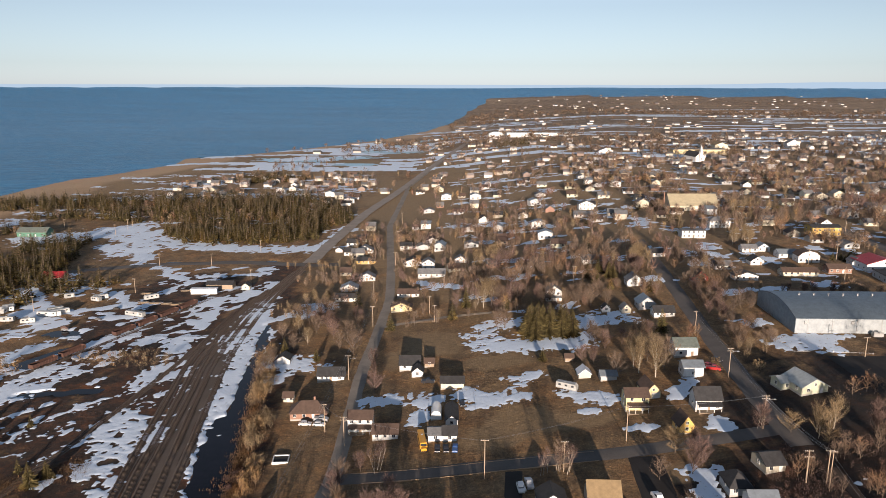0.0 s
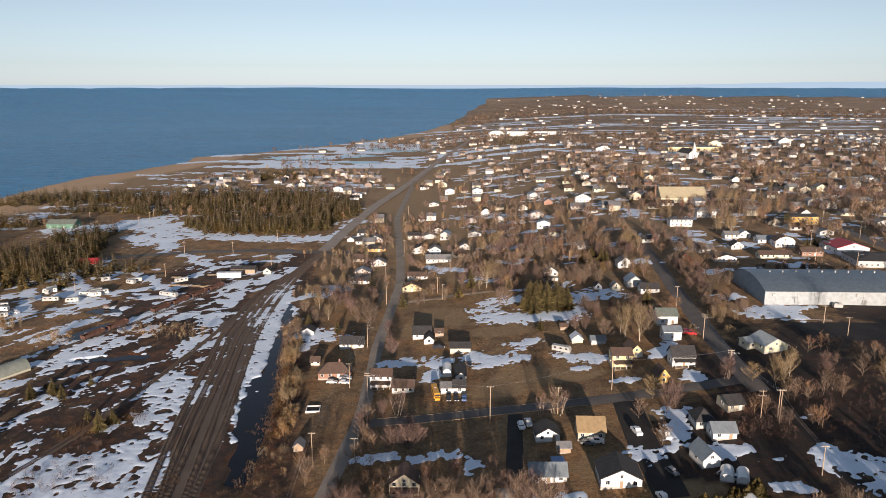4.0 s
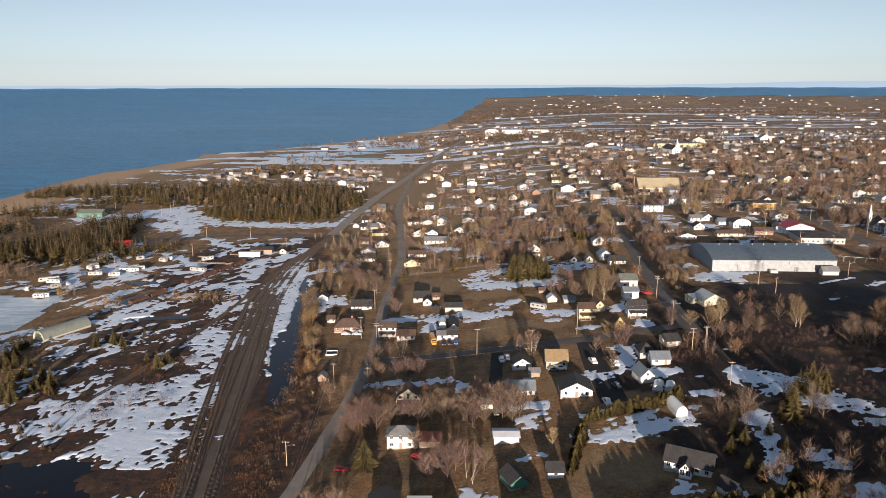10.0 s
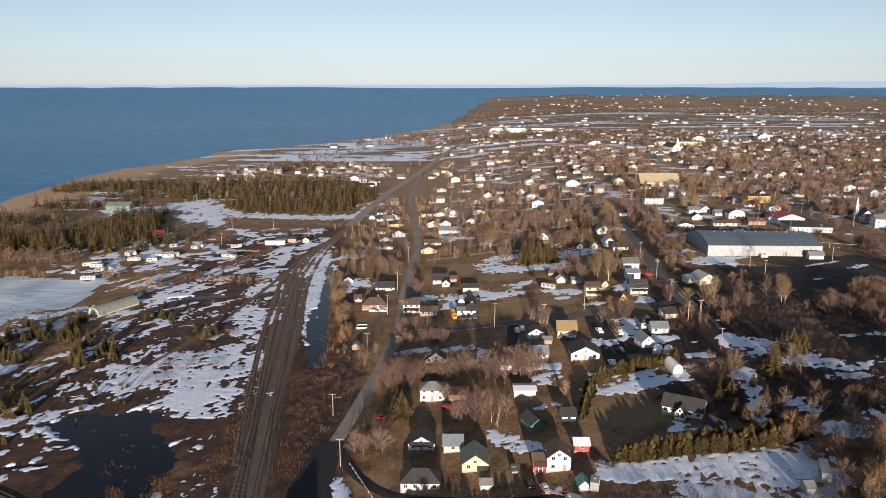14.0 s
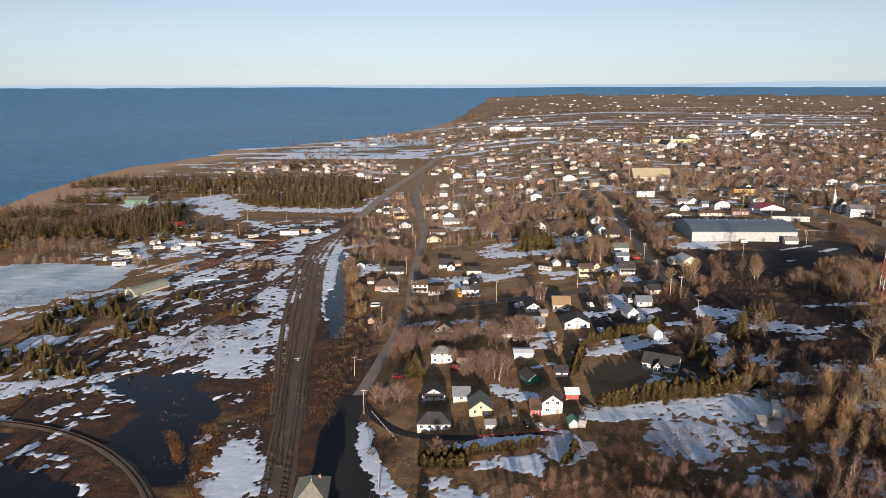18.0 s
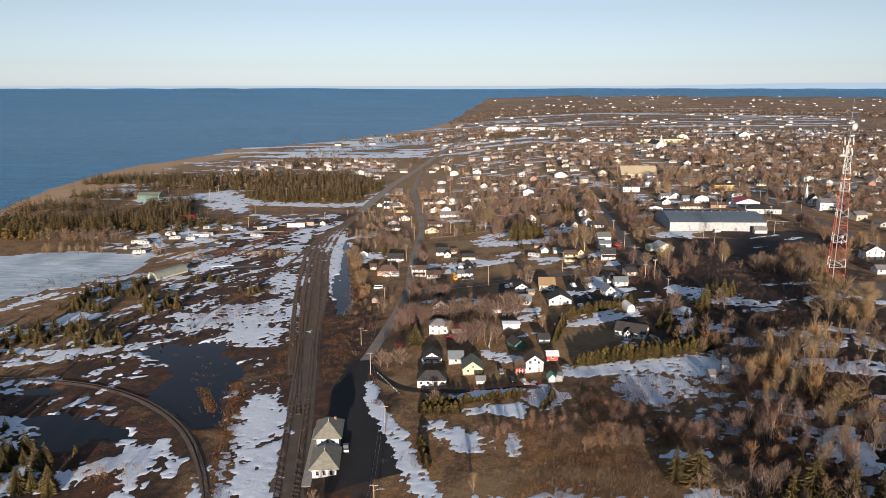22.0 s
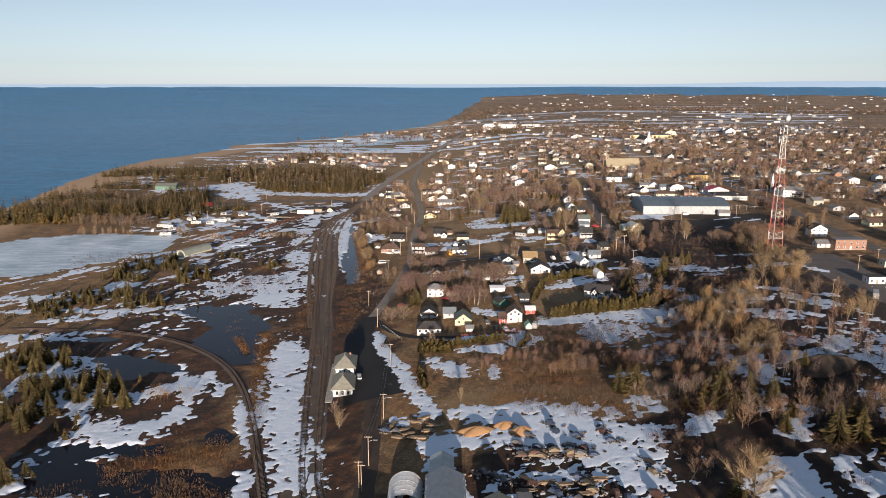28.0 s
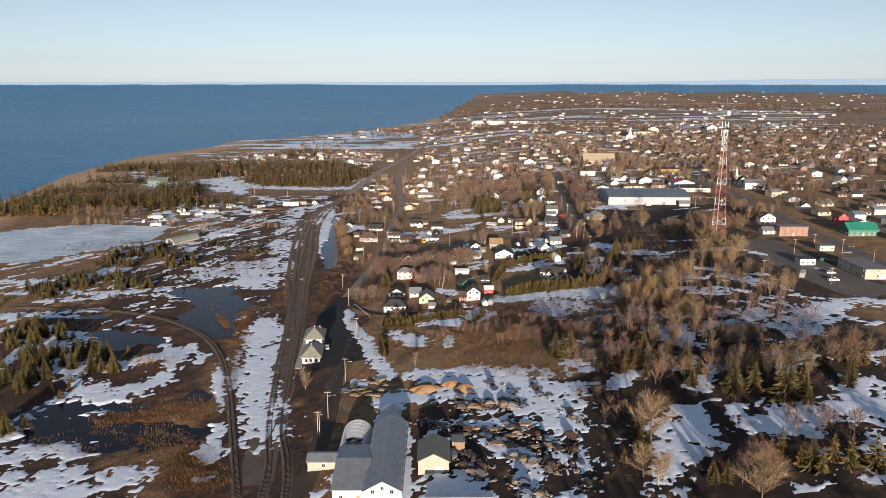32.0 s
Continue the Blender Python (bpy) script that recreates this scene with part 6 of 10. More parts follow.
# ---- arena, station, tower, salvage yard ----
def arena():
    """Long arched curling hall: white ribbed front, blue-grey ribbed sheet roof, vents and buttresses."""
    ob = root("arena_hall", 186.0, 291.0, 16.3, -1.5, "long white sheet-metal hall under a blue-grey arched roof", "hall")
    w, d, h, rise = 67.0, 40.0, 6.2, 3.8
    arc = [(-d / 2 + d * k / 14, h + rise * (1 - ((k - 7) / 7) ** 2)) for k in range(15)]
    part("wall", Shape().prism([(-d / 2, -2)] + arc + [(d / 2, -2)], -w / 2, w / 2, "x"), ribbed("white ribbed wall", (0.30, 0.325, 0.34), 0.5, 0.1, 1.4), ob)
    part("end_cladding", Shape().prism([(-d / 2 + 0.2, -2)] + [(a * 0.99, b - 0.15) for a, b in arc] + [(d / 2 - 0.2, -2)], -w / 2 - 0.06, -w / 2 - 0.01, "x"), ribbed("blue-grey ribbed cladding", (0.25, 0.31, 0.36), 0.5, 0.2, 1.4, "Y"), ob)
    part("roof", Shape().prism(arc + [(a * 1.01, b + 0.3) for a, b in arc[::-1]], -w / 2 - 0.3, w / 2 + 0.3, "x"), ribbed("blue-grey arena roof", (0.13, 0.165, 0.20), 0.45, 0.35, 1.2), ob)
    vent = Shape().rod((0, 0, 0), (0, 0, 1.0), 0.4, 0.4, 8).rod((0, 0, 1.0), (0, 0, 1.4), 0.6, 0.15, 8).mesh("roof_vent", STEEL)
    for k in range(9):
        part("roof_vent", vent, None, ob).location = (-w / 2 + 10 + k * 6.3, 1, h + rise)
    fan = Shape().box(0, 0, 0, 1.2, 0.5, 1.2).box(0, -0.35, 0.1, 1.3, 0.3, 0.15).mesh("wall_vent", STEEL)
    for k in range(4):
        part("wall_vent", fan, None, ob).location = (-w / 2 + 4 + k * 19, -d / 2 - 0.2, 4.2)
    for k in range(7):
        part("downpipe", Shape().box(-w / 2 + 5 + k * 10, -d / 2 - 0.08, 0, 0.16, 0.16, h), STEEL, ob)
    part("cooler", Shape().box(-w / 2 + 32, -d / 2 - 3, -0.4, 4, 2.2, 2.0).box(-w / 2 + 31, -d / 2 - 3, 1.6, 1.4, 1.4, 0.3).box(-w / 2 + 33, -d / 2 - 3, 1.6, 1.4, 1.4, 0.3), STEEL, ob, "grey steel cooling unit")
    part("door", Shape().box(12, -d / 2 - 0.05, 0, 2.2, 0.14, 2.4), GREY_ROOF, ob)
    part("door", Shape().box(24, -d / 2 - 0.05, 0, 1.1, 0.14, 2.1), GREY_ROOF, ob)


STATION_ROOF = surface("weathered grey-green shingle", (0.20, 0.20, 0.165), 0.9, 0, 3, 0.35, 0.5, 0.03)


def station():
    """The old railway station: two steep hipped roofs end to end, wide eaves over white walls."""
    ob = root("railway_station", -46.2, -1.0, -7.1, 4, "old white railway station under steep grey hipped roofs", "station")
    part("wall", Shape().box(0, -8.5, -0.5, 7.6, 13, 4.1).box(0, 6, -0.5, 7.4, 13, 7.2), WHITE, ob)
    for cy, base, ln in ((-8.5, 3.5, 13.5), (6, 6.6, 13.0)):
        a, b, z1 = 4.9, ln / 2 + 0.7, base + 3.9
        q = [(-a, cy - b, base), (a, cy - b, base), (a, cy + b, base), (-a, cy + b, base), (0, cy - b + 5.6, z1), (0, cy + b - 5.6, z1), (-a, cy - b, base - 0.2), (a, cy - b, base - 0.2), (a, cy + b, base - 0.2), (-a, cy + b, base - 0.2)]
        part("roof", Shape().add(q, [(0, 1, 4), (1, 2, 5, 4), (2, 3, 5), (3, 0, 4, 5), (6, 7, 1, 0), (7, 8, 2, 1), (8, 9, 3, 2), (9, 6, 0, 3), (9, 8, 7, 6)]), STATION_ROOF, ob)
        part("finial", Shape().rod((0, cy - b + 5.6, z1), (0, cy - b + 5.6, z1 + 0.9), 0.09, 0.03), TRIM, ob)
    part("chimney", Shape().box(2.0, 9, 7, 0.8, 0.8, 2.8), BRICK, ob, "brick chimney")
    for k in range(3):
        add_window(ob, -2.2 + 2.2 * k, -15.05, 0.9, 0, 1.1, 1.7)
        add_window(ob, -2.0 + 2.0 * k, -0.55, 4.6, 0, 0.9, 1.2)
    for k in range(6):
        for sx in (-1, 1):
            add_window(ob, sx * 3.83, -13 + 4.6 * k, 0.9, 90, 1.1, 1.7)
    part("platform", Shape().box(-5.4, 0, -0.6, 3.0, 40, 0.75), CONCRETE, ob, "worn concrete platform edge")
    for k in range(8):
        part("bracket", Shape().rod((-3.8, -15 + 4.4 * k, 2.2), (-4.8, -15 + 4.4 * k, 3.3), 0.08), TRIM, ob)


def tower():
    """Three-legged lattice mast in red and white bands with panel antennas and a dish."""
    x, y = 178.6, 107.0
    base, top = 16.2, 92.0
    ob = root("lattice_tower", x, y, base, 8, "red and white banded steel lattice radio tower", "radio tower")
    H, n = 72.0, 18
    legs = [(math.cos(a), math.sin(a)) for a in (radians(210), radians(330), radians(90))]
    wide = lambda f: 9.4 * (1 - f) + 2.0 * f
    for k in range(n):
        f0, f1 = k / n, (k + 1) / n
        paint = WHITEPAINT if k % 3 == 1 or k > 14 else REDPAINT
        s = Shape()
        q0 = [(a * wide(f0) * 0.62, b * wide(f0) * 0.62, H * f0) for a, b in legs]
        q1 = [(a * wide(f1) * 0.62, b * wide(f1) * 0.62, H * f1) for a, b in legs]
        for i in range(3):
            j = (i + 1) % 3
            s.rod(q0[i], q1[i], 0.12, 0.12, 6).rod(q0[i], q0[j], 0.07, 0.07, 4).rod(q0[i], q1[j], 0.055, 0.055, 4).rod(q0[j], q1[i], 0.055, 0.055, 4)
        part("lattice_bay", s, paint, ob)
    part("mast", Shape().rod((0, 0, H), (0, 0, H + 22), 0.16, 0.06, 5), STEEL, ob)
    part("ladder", Shape().box(0.5, 0.5, 0, 0.4, 0.1, H), STEEL, ob)
    panel = Shape().box(0, 0, 0, 0.35, 0.2, 2.3).mesh("panel_antenna", WHITEPAINT)
    for k in range(6):
        an = k * math.pi / 3
        for z in (H - 2.5, H + 2.2):
            part("panel_antenna", panel, None, ob).location = (2.0 * math.cos(an), 2.0 * math.sin(an), z - (k % 2))
            part("antenna_arm", Shape().rod((0, 0, z + 1), (2.0 * math.cos(an), 2.0 * math.sin(an), z + 1), 0.05, 0.05, 4), STEEL, ob)
    for z, r, ax in ((H + 9.3, 2.1, 0.2), (H - 44, 1.0, 1.2), (H - 41.5, 0.8, -1.0)):
        n2 = 16
        v = [(1.2, -1.0, z)] + [(1.2 + r * math.cos(ax) * math.cos(2 * math.pi * i / n2), -1.5 + r * math.sin(ax) * math.cos(2 * math.pi * i / n2), z + r * math.sin(2 * math.pi * i / n2)) for i in range(n2)] + [(1.2, -1.7, z)]
        f = [(0, 1 + i, 1 + (i + 1) % n2) for i in range(n2)] + [(n2 + 1, 1 + (i + 1) % n2, 1 + i) for i in range(n2)]
        d = part("dish_antenna", mesh_of("dish_antenna", v, f, WHITEPAINT, True), None, ob, "white drum dish antenna")
        part("dish_mount", Shape().rod((0, 0, z), (1.2, -1.0, z), 0.15, 0.15, 5), STEEL, ob)


TRAILER = surface("dull white trailer skin", (0.52, 0.52, 0.50), 0.45, 0.1, 1.2, 0.3, 0.1, 0.03, 0.4)


def camper(x, y, turn, length=7.5, label="white travel trailer parked on snowy ground"):
    ob = root("camper_trailer", x, y, gz(x, y) + 0.1, turn, label, "camper")
    L = length / 2
    part("body", Shape().prism([(-L, 0.6), (L, 0.6), (L, 2.9), (-L + 0.7, 3.0), (-L, 2.1)], -1.2, 1.2), TRAILER, ob)
    part("stripe", Shape().box(0, 0, 1.15, length * 0.98, 2.43, 0.22), GREY, ob)
    for k in range(3):
        for sy in (-1, 1):
            part("pane", Shape().box(-L + 1.5 + k * (length - 3) / 2, sy * 1.2, 1.7, 1.0, 0.06, 0.7), PANE, ob)
    part("door", Shape().box(L * 0.45, -1.22, 0.7, 0.7, 0.06, 1.9), TRIM, ob)
    part("roof_vent", Shape().box(0.8, 0, 2.95, 0.6, 0.6, 0.25), STEEL, ob)
    for sy in (-1, 1):
        part("wheel", Shape().rod((0.4, sy * 1.1, 0.35), (0.4, sy * 0.85, 0.35), 0.36, 0.36, 10), RUBBER, ob)
    part("hitch", Shape().rod((-L, 0, 0.65), (-L - 1.2, 0, 0.5), 0.07), STEEL, ob)
    return ob


def school_bus(x, y, turn):
    ob = root("school_bus", x, y, gz(x, y) + 0.1, turn, "yellow school bus parked on the grass", "bus")
    paint = surface("school bus yellow", (0.62, 0.30, 0.02), 0.4, 0.05, 2, 0.12, 0.05)
    part("body", Shape().prism([(-1.2, 0.5), (1.2, 0.5), (1.2, 2.5), (0.95, 3.0), (-0.95, 3.0), (-1.2, 2.5)], -4.2, 5.4), paint, ob)
    part("hood", Shape().prism([(-0.95, 0.5), (0.95, 0.5), (0.95, 1.5), (0.7, 1.7), (-0.7, 1.7), (-0.95, 1.5)], -5.8, -4.2), paint, ob)
    part("windscreen", Shape().box(0, -4.22, 1.8, 2.1, 0.06, 0.8), PANE, ob)
    for sx in (-1, 1):
        for k in range(9):
            part("pane", Shape().box(sx * 1.2, -3.4 + k * 0.95, 1.8, 0.05, 0.75, 0.65), PANE, ob)
        part("stripe", Shape().box(sx * 1.21, 0.6, 1.35, 0.04, 9.4, 0.12), RUBBER, ob)
        for yy in (-4.6, 3.0):
            part("wheel", Shape().rod((sx * 1.15, yy, 0.48), (sx * 0.85, yy, 0.48), 0.48, 0.48, 10), RUBBER, ob)
    part("bumper", Shape().box(0, -5.9, 0.45, 2.2, 0.2, 0.3), RUBBER, ob)
    part("roof_hatch", Shape().box(0, 1.5, 2.98, 0.7, 0.7, 0.1), TRIM, ob)


HULKS = {}


def hulk(x, y, turn, kind=0, dz=0.0):
    """A stripped and crushed car body on the ground of the salvage yard."""
    if kind not in HULKS:
        r = random.Random(kind)
        L, W = 3.6, 1.5
        b = Shape().prism([(-L / 2, 0.1), (L / 2, 0.1), (L / 2, 0.55 + r.uniform(0, 0.2)), (0.9, 0.8), (-1.0, 0.75), (-L / 2, 0.5)], -W / 2, W / 2, "x")
        c = Shape().prism([(-1.1, 0.72), (1.4, 0.75), (0.9, 1.2 + r.uniform(-0.2, 0.1)), (-0.4, 1.25 - r.uniform(0, 0.3))], -W / 2 + 0.12, W / 2 - 0.12, "x")
        shade = [WRECK, surface("faded silver wreck", (0.16, 0.16, 0.17), 0.5, 0.3, 3, 0.5, 0.3), surface("faded red wreck", (0.085, 0.045, 0.035), 0.6, 0.1, 3, 0.5, 0.3), surface("faded blue wreck", (0.05, 0.07, 0.12), 0.6, 0.1, 3, 0.5, 0.3), surface("dull tan wreck", (0.2, 0.16, 0.11), 0.7, 0.1, 3, 0.5, 0.3)][kind % 5]
        HULKS[kind] = (b.mesh("wrecked_car", shade), c.mesh("cabin", shade))
    b, c = HULKS[kind]
    ob = new("wrecked_car", b)
    ob.matrix_basis = pose(x, y, gz(x, y) + dz, TREE_DICE.uniform(-4, 4), TREE_DICE.uniform(-4, 4), turn)
    tagged(ob, "stripped wrecked car in a salvage yard row", "wrecked car", "wrecks in the salvage yard")
    new("cabin", c).parent = ob


SCRAP = []


def hulk_row(x0, y0, x1, y1, n, turn, jitter=1.0, high=0.25):
    for k in range(n * 6):
        f = TREE_DICE.random()
        a, b = x0 + (x1 - x0) * f + TREE_DICE.gauss(0, jitter * 1.1), y0 + (y1 - y0) * f + TREE_DICE.gauss(0, jitter * 1.1)
        SCRAP.append((a, b, gz(a, b), TREE_DICE.uniform(0.3, 1.2), TREE_DICE.uniform(0.25, 0.9), TREE_DICE.uniform(0, 6.28)))
    n = max(1, int(n * 0.45))
    for i in range(n):
        k = (i + 0.5) / n
        a, b = x0 + (x1 - x0) * k + TREE_DICE.uniform(-jitter, jitter), y0 + (y1 - y0) * k + TREE_DICE.uniform(-jitter, jitter)
        t = turn + TREE_DICE.uniform(-18, 18)
        hulk(a, b, t, TREE_DICE.randrange(10))
        if TREE_DICE.random() < high:
            hulk(a, b, t + TREE_DICE.uniform(-12, 12), TREE_DICE.randrange(10), 1.0)


def mound(name, x, y, rx, ry, h, turn, material, label, seed=0):
    """A heap with slumped, gullied flanks."""
    n, m = 26, 9
    v, f = [(0, 0, h)], []
    r = random.Random(seed)
    off = [r.uniform(0, 6.28) for _ in range(4)]
    for j in range(1, m + 1):
        q = j / m
        for i in range(n):
            a = 2 * math.pi * i / n
            wob = 1 + 0.16 * math.sin(3 * a + off[0]) + 0.1 * math.sin(5 * a + off[1])
            z = h * (1 - q ** 1.5) * (1 + 0.1 * math.sin(7 * a + off[2]) * q) - (0.4 if j == m else 0)
            v.append((rx * q * wob * math.cos(a), ry * q * wob * math.sin(a), z))
    f += [(0, 1 + i, 1 + (i + 1) % n) for i in range(n)]
    for j in range(m - 1):
        f += [(1 + j * n + i, 1 + (j + 1) * n + i, 1 + (j + 1) * n + (i + 1) % n, 1 + j * n + (i + 1) % n) for i in range(n)]
    ob = new(name, mesh_of(name, v, f, material, True))
    ob.matrix_basis = pose(x, y, gz(x, y), 0, 0, turn)
    return tagged(ob, label, name.replace("_", " "))


def timber_stack(x, y, turn, length=5.0, rows=4, cols=6, material=None):
    """A stack of boards and logs, each its own piece."""
    ob = root("timber_stack", x, y, gz(x, y) + 0.05, turn, "stacked weathered timber and boards", "timber stack")
    for k in range(rows):
        for i in range(cols - k // 2):
            part("board", Shape().box(TREE_DICE.uniform(-0.7, 0.7), (i - cols / 2) * 0.34 + TREE_DICE.uniform(-0.05, 0.05), k * 0.17, length * TREE_DICE.uniform(0.5, 1.0), 0.28, 0.14), material or (TIMBER if TREE_DICE.random() < 0.72 else FRESH), ob)
    return ob


def fence(x0, y0, x1, y1, label, step=2.4, h=1.1, rails=2, material=None):
    """Posts with rails between them."""
    material = material or TIMBER
    L, an = math.hypot(x1 - x0, y1 - y0), math.degrees(math.atan2(y1 - y0, x1 - x0))
    ob = root("fence", x0, y0, gz(x0, y0), an, label, "fence")
    n = max(1, int(L / step))
    drop = gz(x1, y1) - gz(x0, y0)
    for i in range(n + 1):
        z = gz(x0 + (x1 - x0) * i / n, y0 + (y1 - y0) * i / n) - gz(x0, y0)
        part("post", Shape().box(L * i / n, 0, z - 0.3, 0.13, 0.13, h + 0.3), material, ob)
    for k in range(rails):
        z = h * (k + 1) / rails - 0.15
        part("rail", Shape().rod((0, 0.08, z), (L, 0.08, z + drop), 0.06, 0.06, 4), material, ob)
    return ob


EARTH = surface("dark earth", (0.07, 0.05, 0.035), 0.95, 0, 1, 0.4, 0.5, 0.1)
arena()
station()
tower()



# ---- houses along the lane and the cross street ----
building(-22.5, 225.7, 0, 8.7, 6.7, 5.2, 'x', 1.9, WHITE, BROWN_ROOF, porch=2.2, label='two-storey white house with a brown gable roof and porch')
building(-13.0, 217.9, 0, 8.7, 6.5, 3.0, 'x', 1.7, WHITE, BROWN_ROOF, name='garage', category='garage', label='low white wing with a rust-brown gable roof', door=False)
building(4.4, 212.8, 0, 4.9, 6, 2.9, 'x', 1.0, WHITE, GREY_ROOF, name='house', label='white bungalow front with a small sun porch')
building(9.2, 211.7, 0, 4.7, 6, 3.0, 'x', 1.6, WHITE, DARK_ROOF, label='white bungalow under a charcoal roof')
building(9.9, 225.3, 0, 4.2, 11.8, 3.2, 'y', 1.3, WHITE, DARK_ROOF, windows=1, label='long white outbuilding under a charcoal roof')
building(4.4, 229.8, 0, 3.7, 8, 0.8, 'arch', 2.6, TARP, TARP, name='tarp_shelter', category='shelter', windows=0, label='white plastic arched car shelter')
building(10.3, 254.9, 0, 9.0, 5.9, 2.8, 'x', 1.4, CREAM, DARK_ROOF, name='garage', category='garage', windows=0, label='long cream garage with a charcoal gable roof')
building(-7.6, 279.0, 0, 8.6, 7.6, 3.0, 'x', 2.4, WHITE, DARK_ROOF, label='white cottage under a broad charcoal roof')
building(-4.0, 269.5, 0, 4.6, 5, 2.7, 'y', 1.6, WHITE, DARK_ROOF, label='small white front wing of a cottage')
building(0.7, 278.6, 0, 4.0, 4, 2.3, 'x', 1.2, BARE, BROWN_ROOF, name='shed', category='shed', windows=1)
building(-16.4, 362.8, 0, 10.9, 6.7, 3.0, 'y', 2.1, PALE, BROWN_ROOF)
building(-14.1, 388.4, 0, 12.4, 5.9, 3.0, 'x', 1.6, WHITE, BROWN_ROOF)
building(-1.5, 427.5, 0, 16.8, 7.6, 3.2, 'x', 2.0, WHITE, GREY_ROOF)
building(-4.1, 448.6, 0, 8.0, 7.6, 4.6, 'y', 2.4, WHITE, GREY_ROOF)
building(-14.6, 462.0, 0, 13.2, 7.6, 3.2, 'y', 2.4, WHITE, DARK_ROOF)
building(-19.4, 515.0, 0, 14.7, 6.7, 3.2, 'x', 1.6, WHITE, DARK_ROOF)
building(-2.9, 525.6, 0, 9.3, 5.9, 3.2, 'y', 2.0, WHITE, BROWN_ROOF)
building(-48.8, 483.5, 0, 13.3, 6.7, 3.2, 'x', 1.6, YELLOW, DARK_ROOF)
building(-53.1, 515.6, 0, 12.0, 6.7, 3.2, 'y', 2.6, WHITE, GREY_ROOF)
building(-73.1, 517.9, 0, 5.1, 4, 2.4, 'y', 1.4, WHITE, GREY_ROOF, name='shed', category='shed', windows=0)
building(-43.0, 436.0, 0, 10.1, 6.7, 3.0, 'y', 2.2, WHITE, GREY_ROOF)
building(-51.5, 413.6, 0, 10.1, 7.6, 3.0, 'y', 2.0, WHITE, STEEL_ROOF)
building(-50.8, 392.5, 0, 12.4, 5.9, 3.0, 'x', 1.6, WHITE, DARK_ROOF)
building(17.2, 455.9, 0, 7.8, 5.9, 3, 'y', 2, WHITE, GREY_ROOF)
building(-44.0, 241.2, 4, 13.8, 7.6, 3.0, 'hip', 3.0, BRICK, BROWN_ROOF, label='red-brown brick bungalow under a brown hipped roof', chimney=(2, 1))
building(-54.9, 255.4, 0, 4.0, 4, 2.6, 'x', 1.2, CREAM, BROWN_ROOF, name='shed', category='shed', label='cream board garden shed with many panes', windows=3)
building(-40.9, 275.7, 0, 11.3, 6.7, 3.0, 'x', 2.2, WHITE, DARK_ROOF, label='white house under a charcoal gable roof beside the lane')
building(-65.8, 296.3, 0, 6.1, 6, 2.6, 'y', 1.5, WHITE, DARK_ROOF, name='garage', category='garage', windows=0, label='small white garage with a gable roof')
building(73.5, 220.6, 0, 7.8, 6.7, 5.2, 'x', 1.9, PALE, BROWN_ROOF, porch=2.6, label='pale yellow two-storey house with a brown roof and deep porch')
building(80.8, 229.7, 6, 5.5, 8.4, 3.2, 'y', 2.4, PALE, BROWN_ROOF, name='garage', category='garage', windows=1, label='pale yellow garage with a brown gable roof', garage=True)
building(84.1, 201.3, 5, 4.7, 5.9, 3.4, 'y', 2.6, YELLOW, BROWN_ROOF, name='barn', category='barn', windows=1, label='bright yellow board barn with a steep gable')
building(95.9, 215.3, 0, 8.7, 6.7, 4.0, 'x', 3.2, WHITE, DARK_ROOF, porch=2.2, label='white storey-and-a-half house with a dark roof and front porch')
building(103.6, 263.4, 0, 9.1, 8.4, 4.2, 'x', 2.4, WHITE, GREEN_ROOF, name='workshop', category='workshop', windows=2, label='white workshop with a grey-green sheet roof')
building(99.9, 242.4, 0, 7.5, 5.9, 4.0, 'x', 1.6, WHITE, STEEL_ROOF, name='workshop', category='workshop', windows=1, label='white lower workshop bay with a steel roof', garage=True)
camper(53.2, 240.0, 150, 8.0)
building(61.5, 251.3, 0, 4.7, 5, 2.2, 'y', 1.6, CREAM, WHITE_ROOF, name='shed', category='shed', windows=0)
building(69.8, 247.0, 0, 6.1, 5, 2.4, 'x', 1.0, GREY, STEEL_ROOF, name='shed', category='shed', windows=0)
building(58.5, 268.3, 0, 3.4, 3, 2.0, 'x', 0.9, BARE, BROWN_ROOF, name='shed', category='shed', windows=0)
building(132.0, 221.5, 10, 9.8, 10.9, 3.2, 'y', 2.2, SAGE, PALE_ROOF, name='office', category='office', windows=2, label='sage-green clad hall with a pale sheet roof')
building(125.5, 224.3, 10, 4.6, 5.9, 3.2, 'x', 1.2, SAGE, PALE_ROOF, name='office', category='office', windows=1, label='small sage-green annex beside the lot')
building(100.0, 175.4, 8, 5.9, 7.6, 3.0, 'x', 1.6, BEIGE, DARK_ROOF, label='beige bungalow with a blue end wall and dark roof')
building(141.9, 358.7, 0, 7.8, 5.9, 3.2, 'y', 2.6, RED, BROWN_ROOF, name='barn', category='barn', label='red barn with a gable roof')
building(108.9, 364.3, 0, 8.5, 7.6, 3.6, 'y', 2.8, WHITE, GREY_ROOF)
building(63.9, 352.0, 0, 8.0, 6.7, 5.4, 'y', 2.8, WHITE, GREY_ROOF, porch=2.0, label='tall narrow white house with a front porch')
building(108.9, 310.5, 0, 9.5, 6.7, 3.0, 'x', 1.8, WHITE, DARK_ROOF)
building(104.6, 325.3, 0, 7.9, 8.4, 3.4, 'y', 2.6, GREY, STEEL_ROOF)
building(85.6, 325.4, 0, 3.8, 4, 2.4, 'y', 1.5, WHITE, DARK_ROOF, name='shed', category='shed', windows=1)
building(94.1, 321.1, 0, 4.5, 5, 2.6, 'y', 1.8, CREAM, GREY_ROOF, name='shed', category='shed', windows=1)
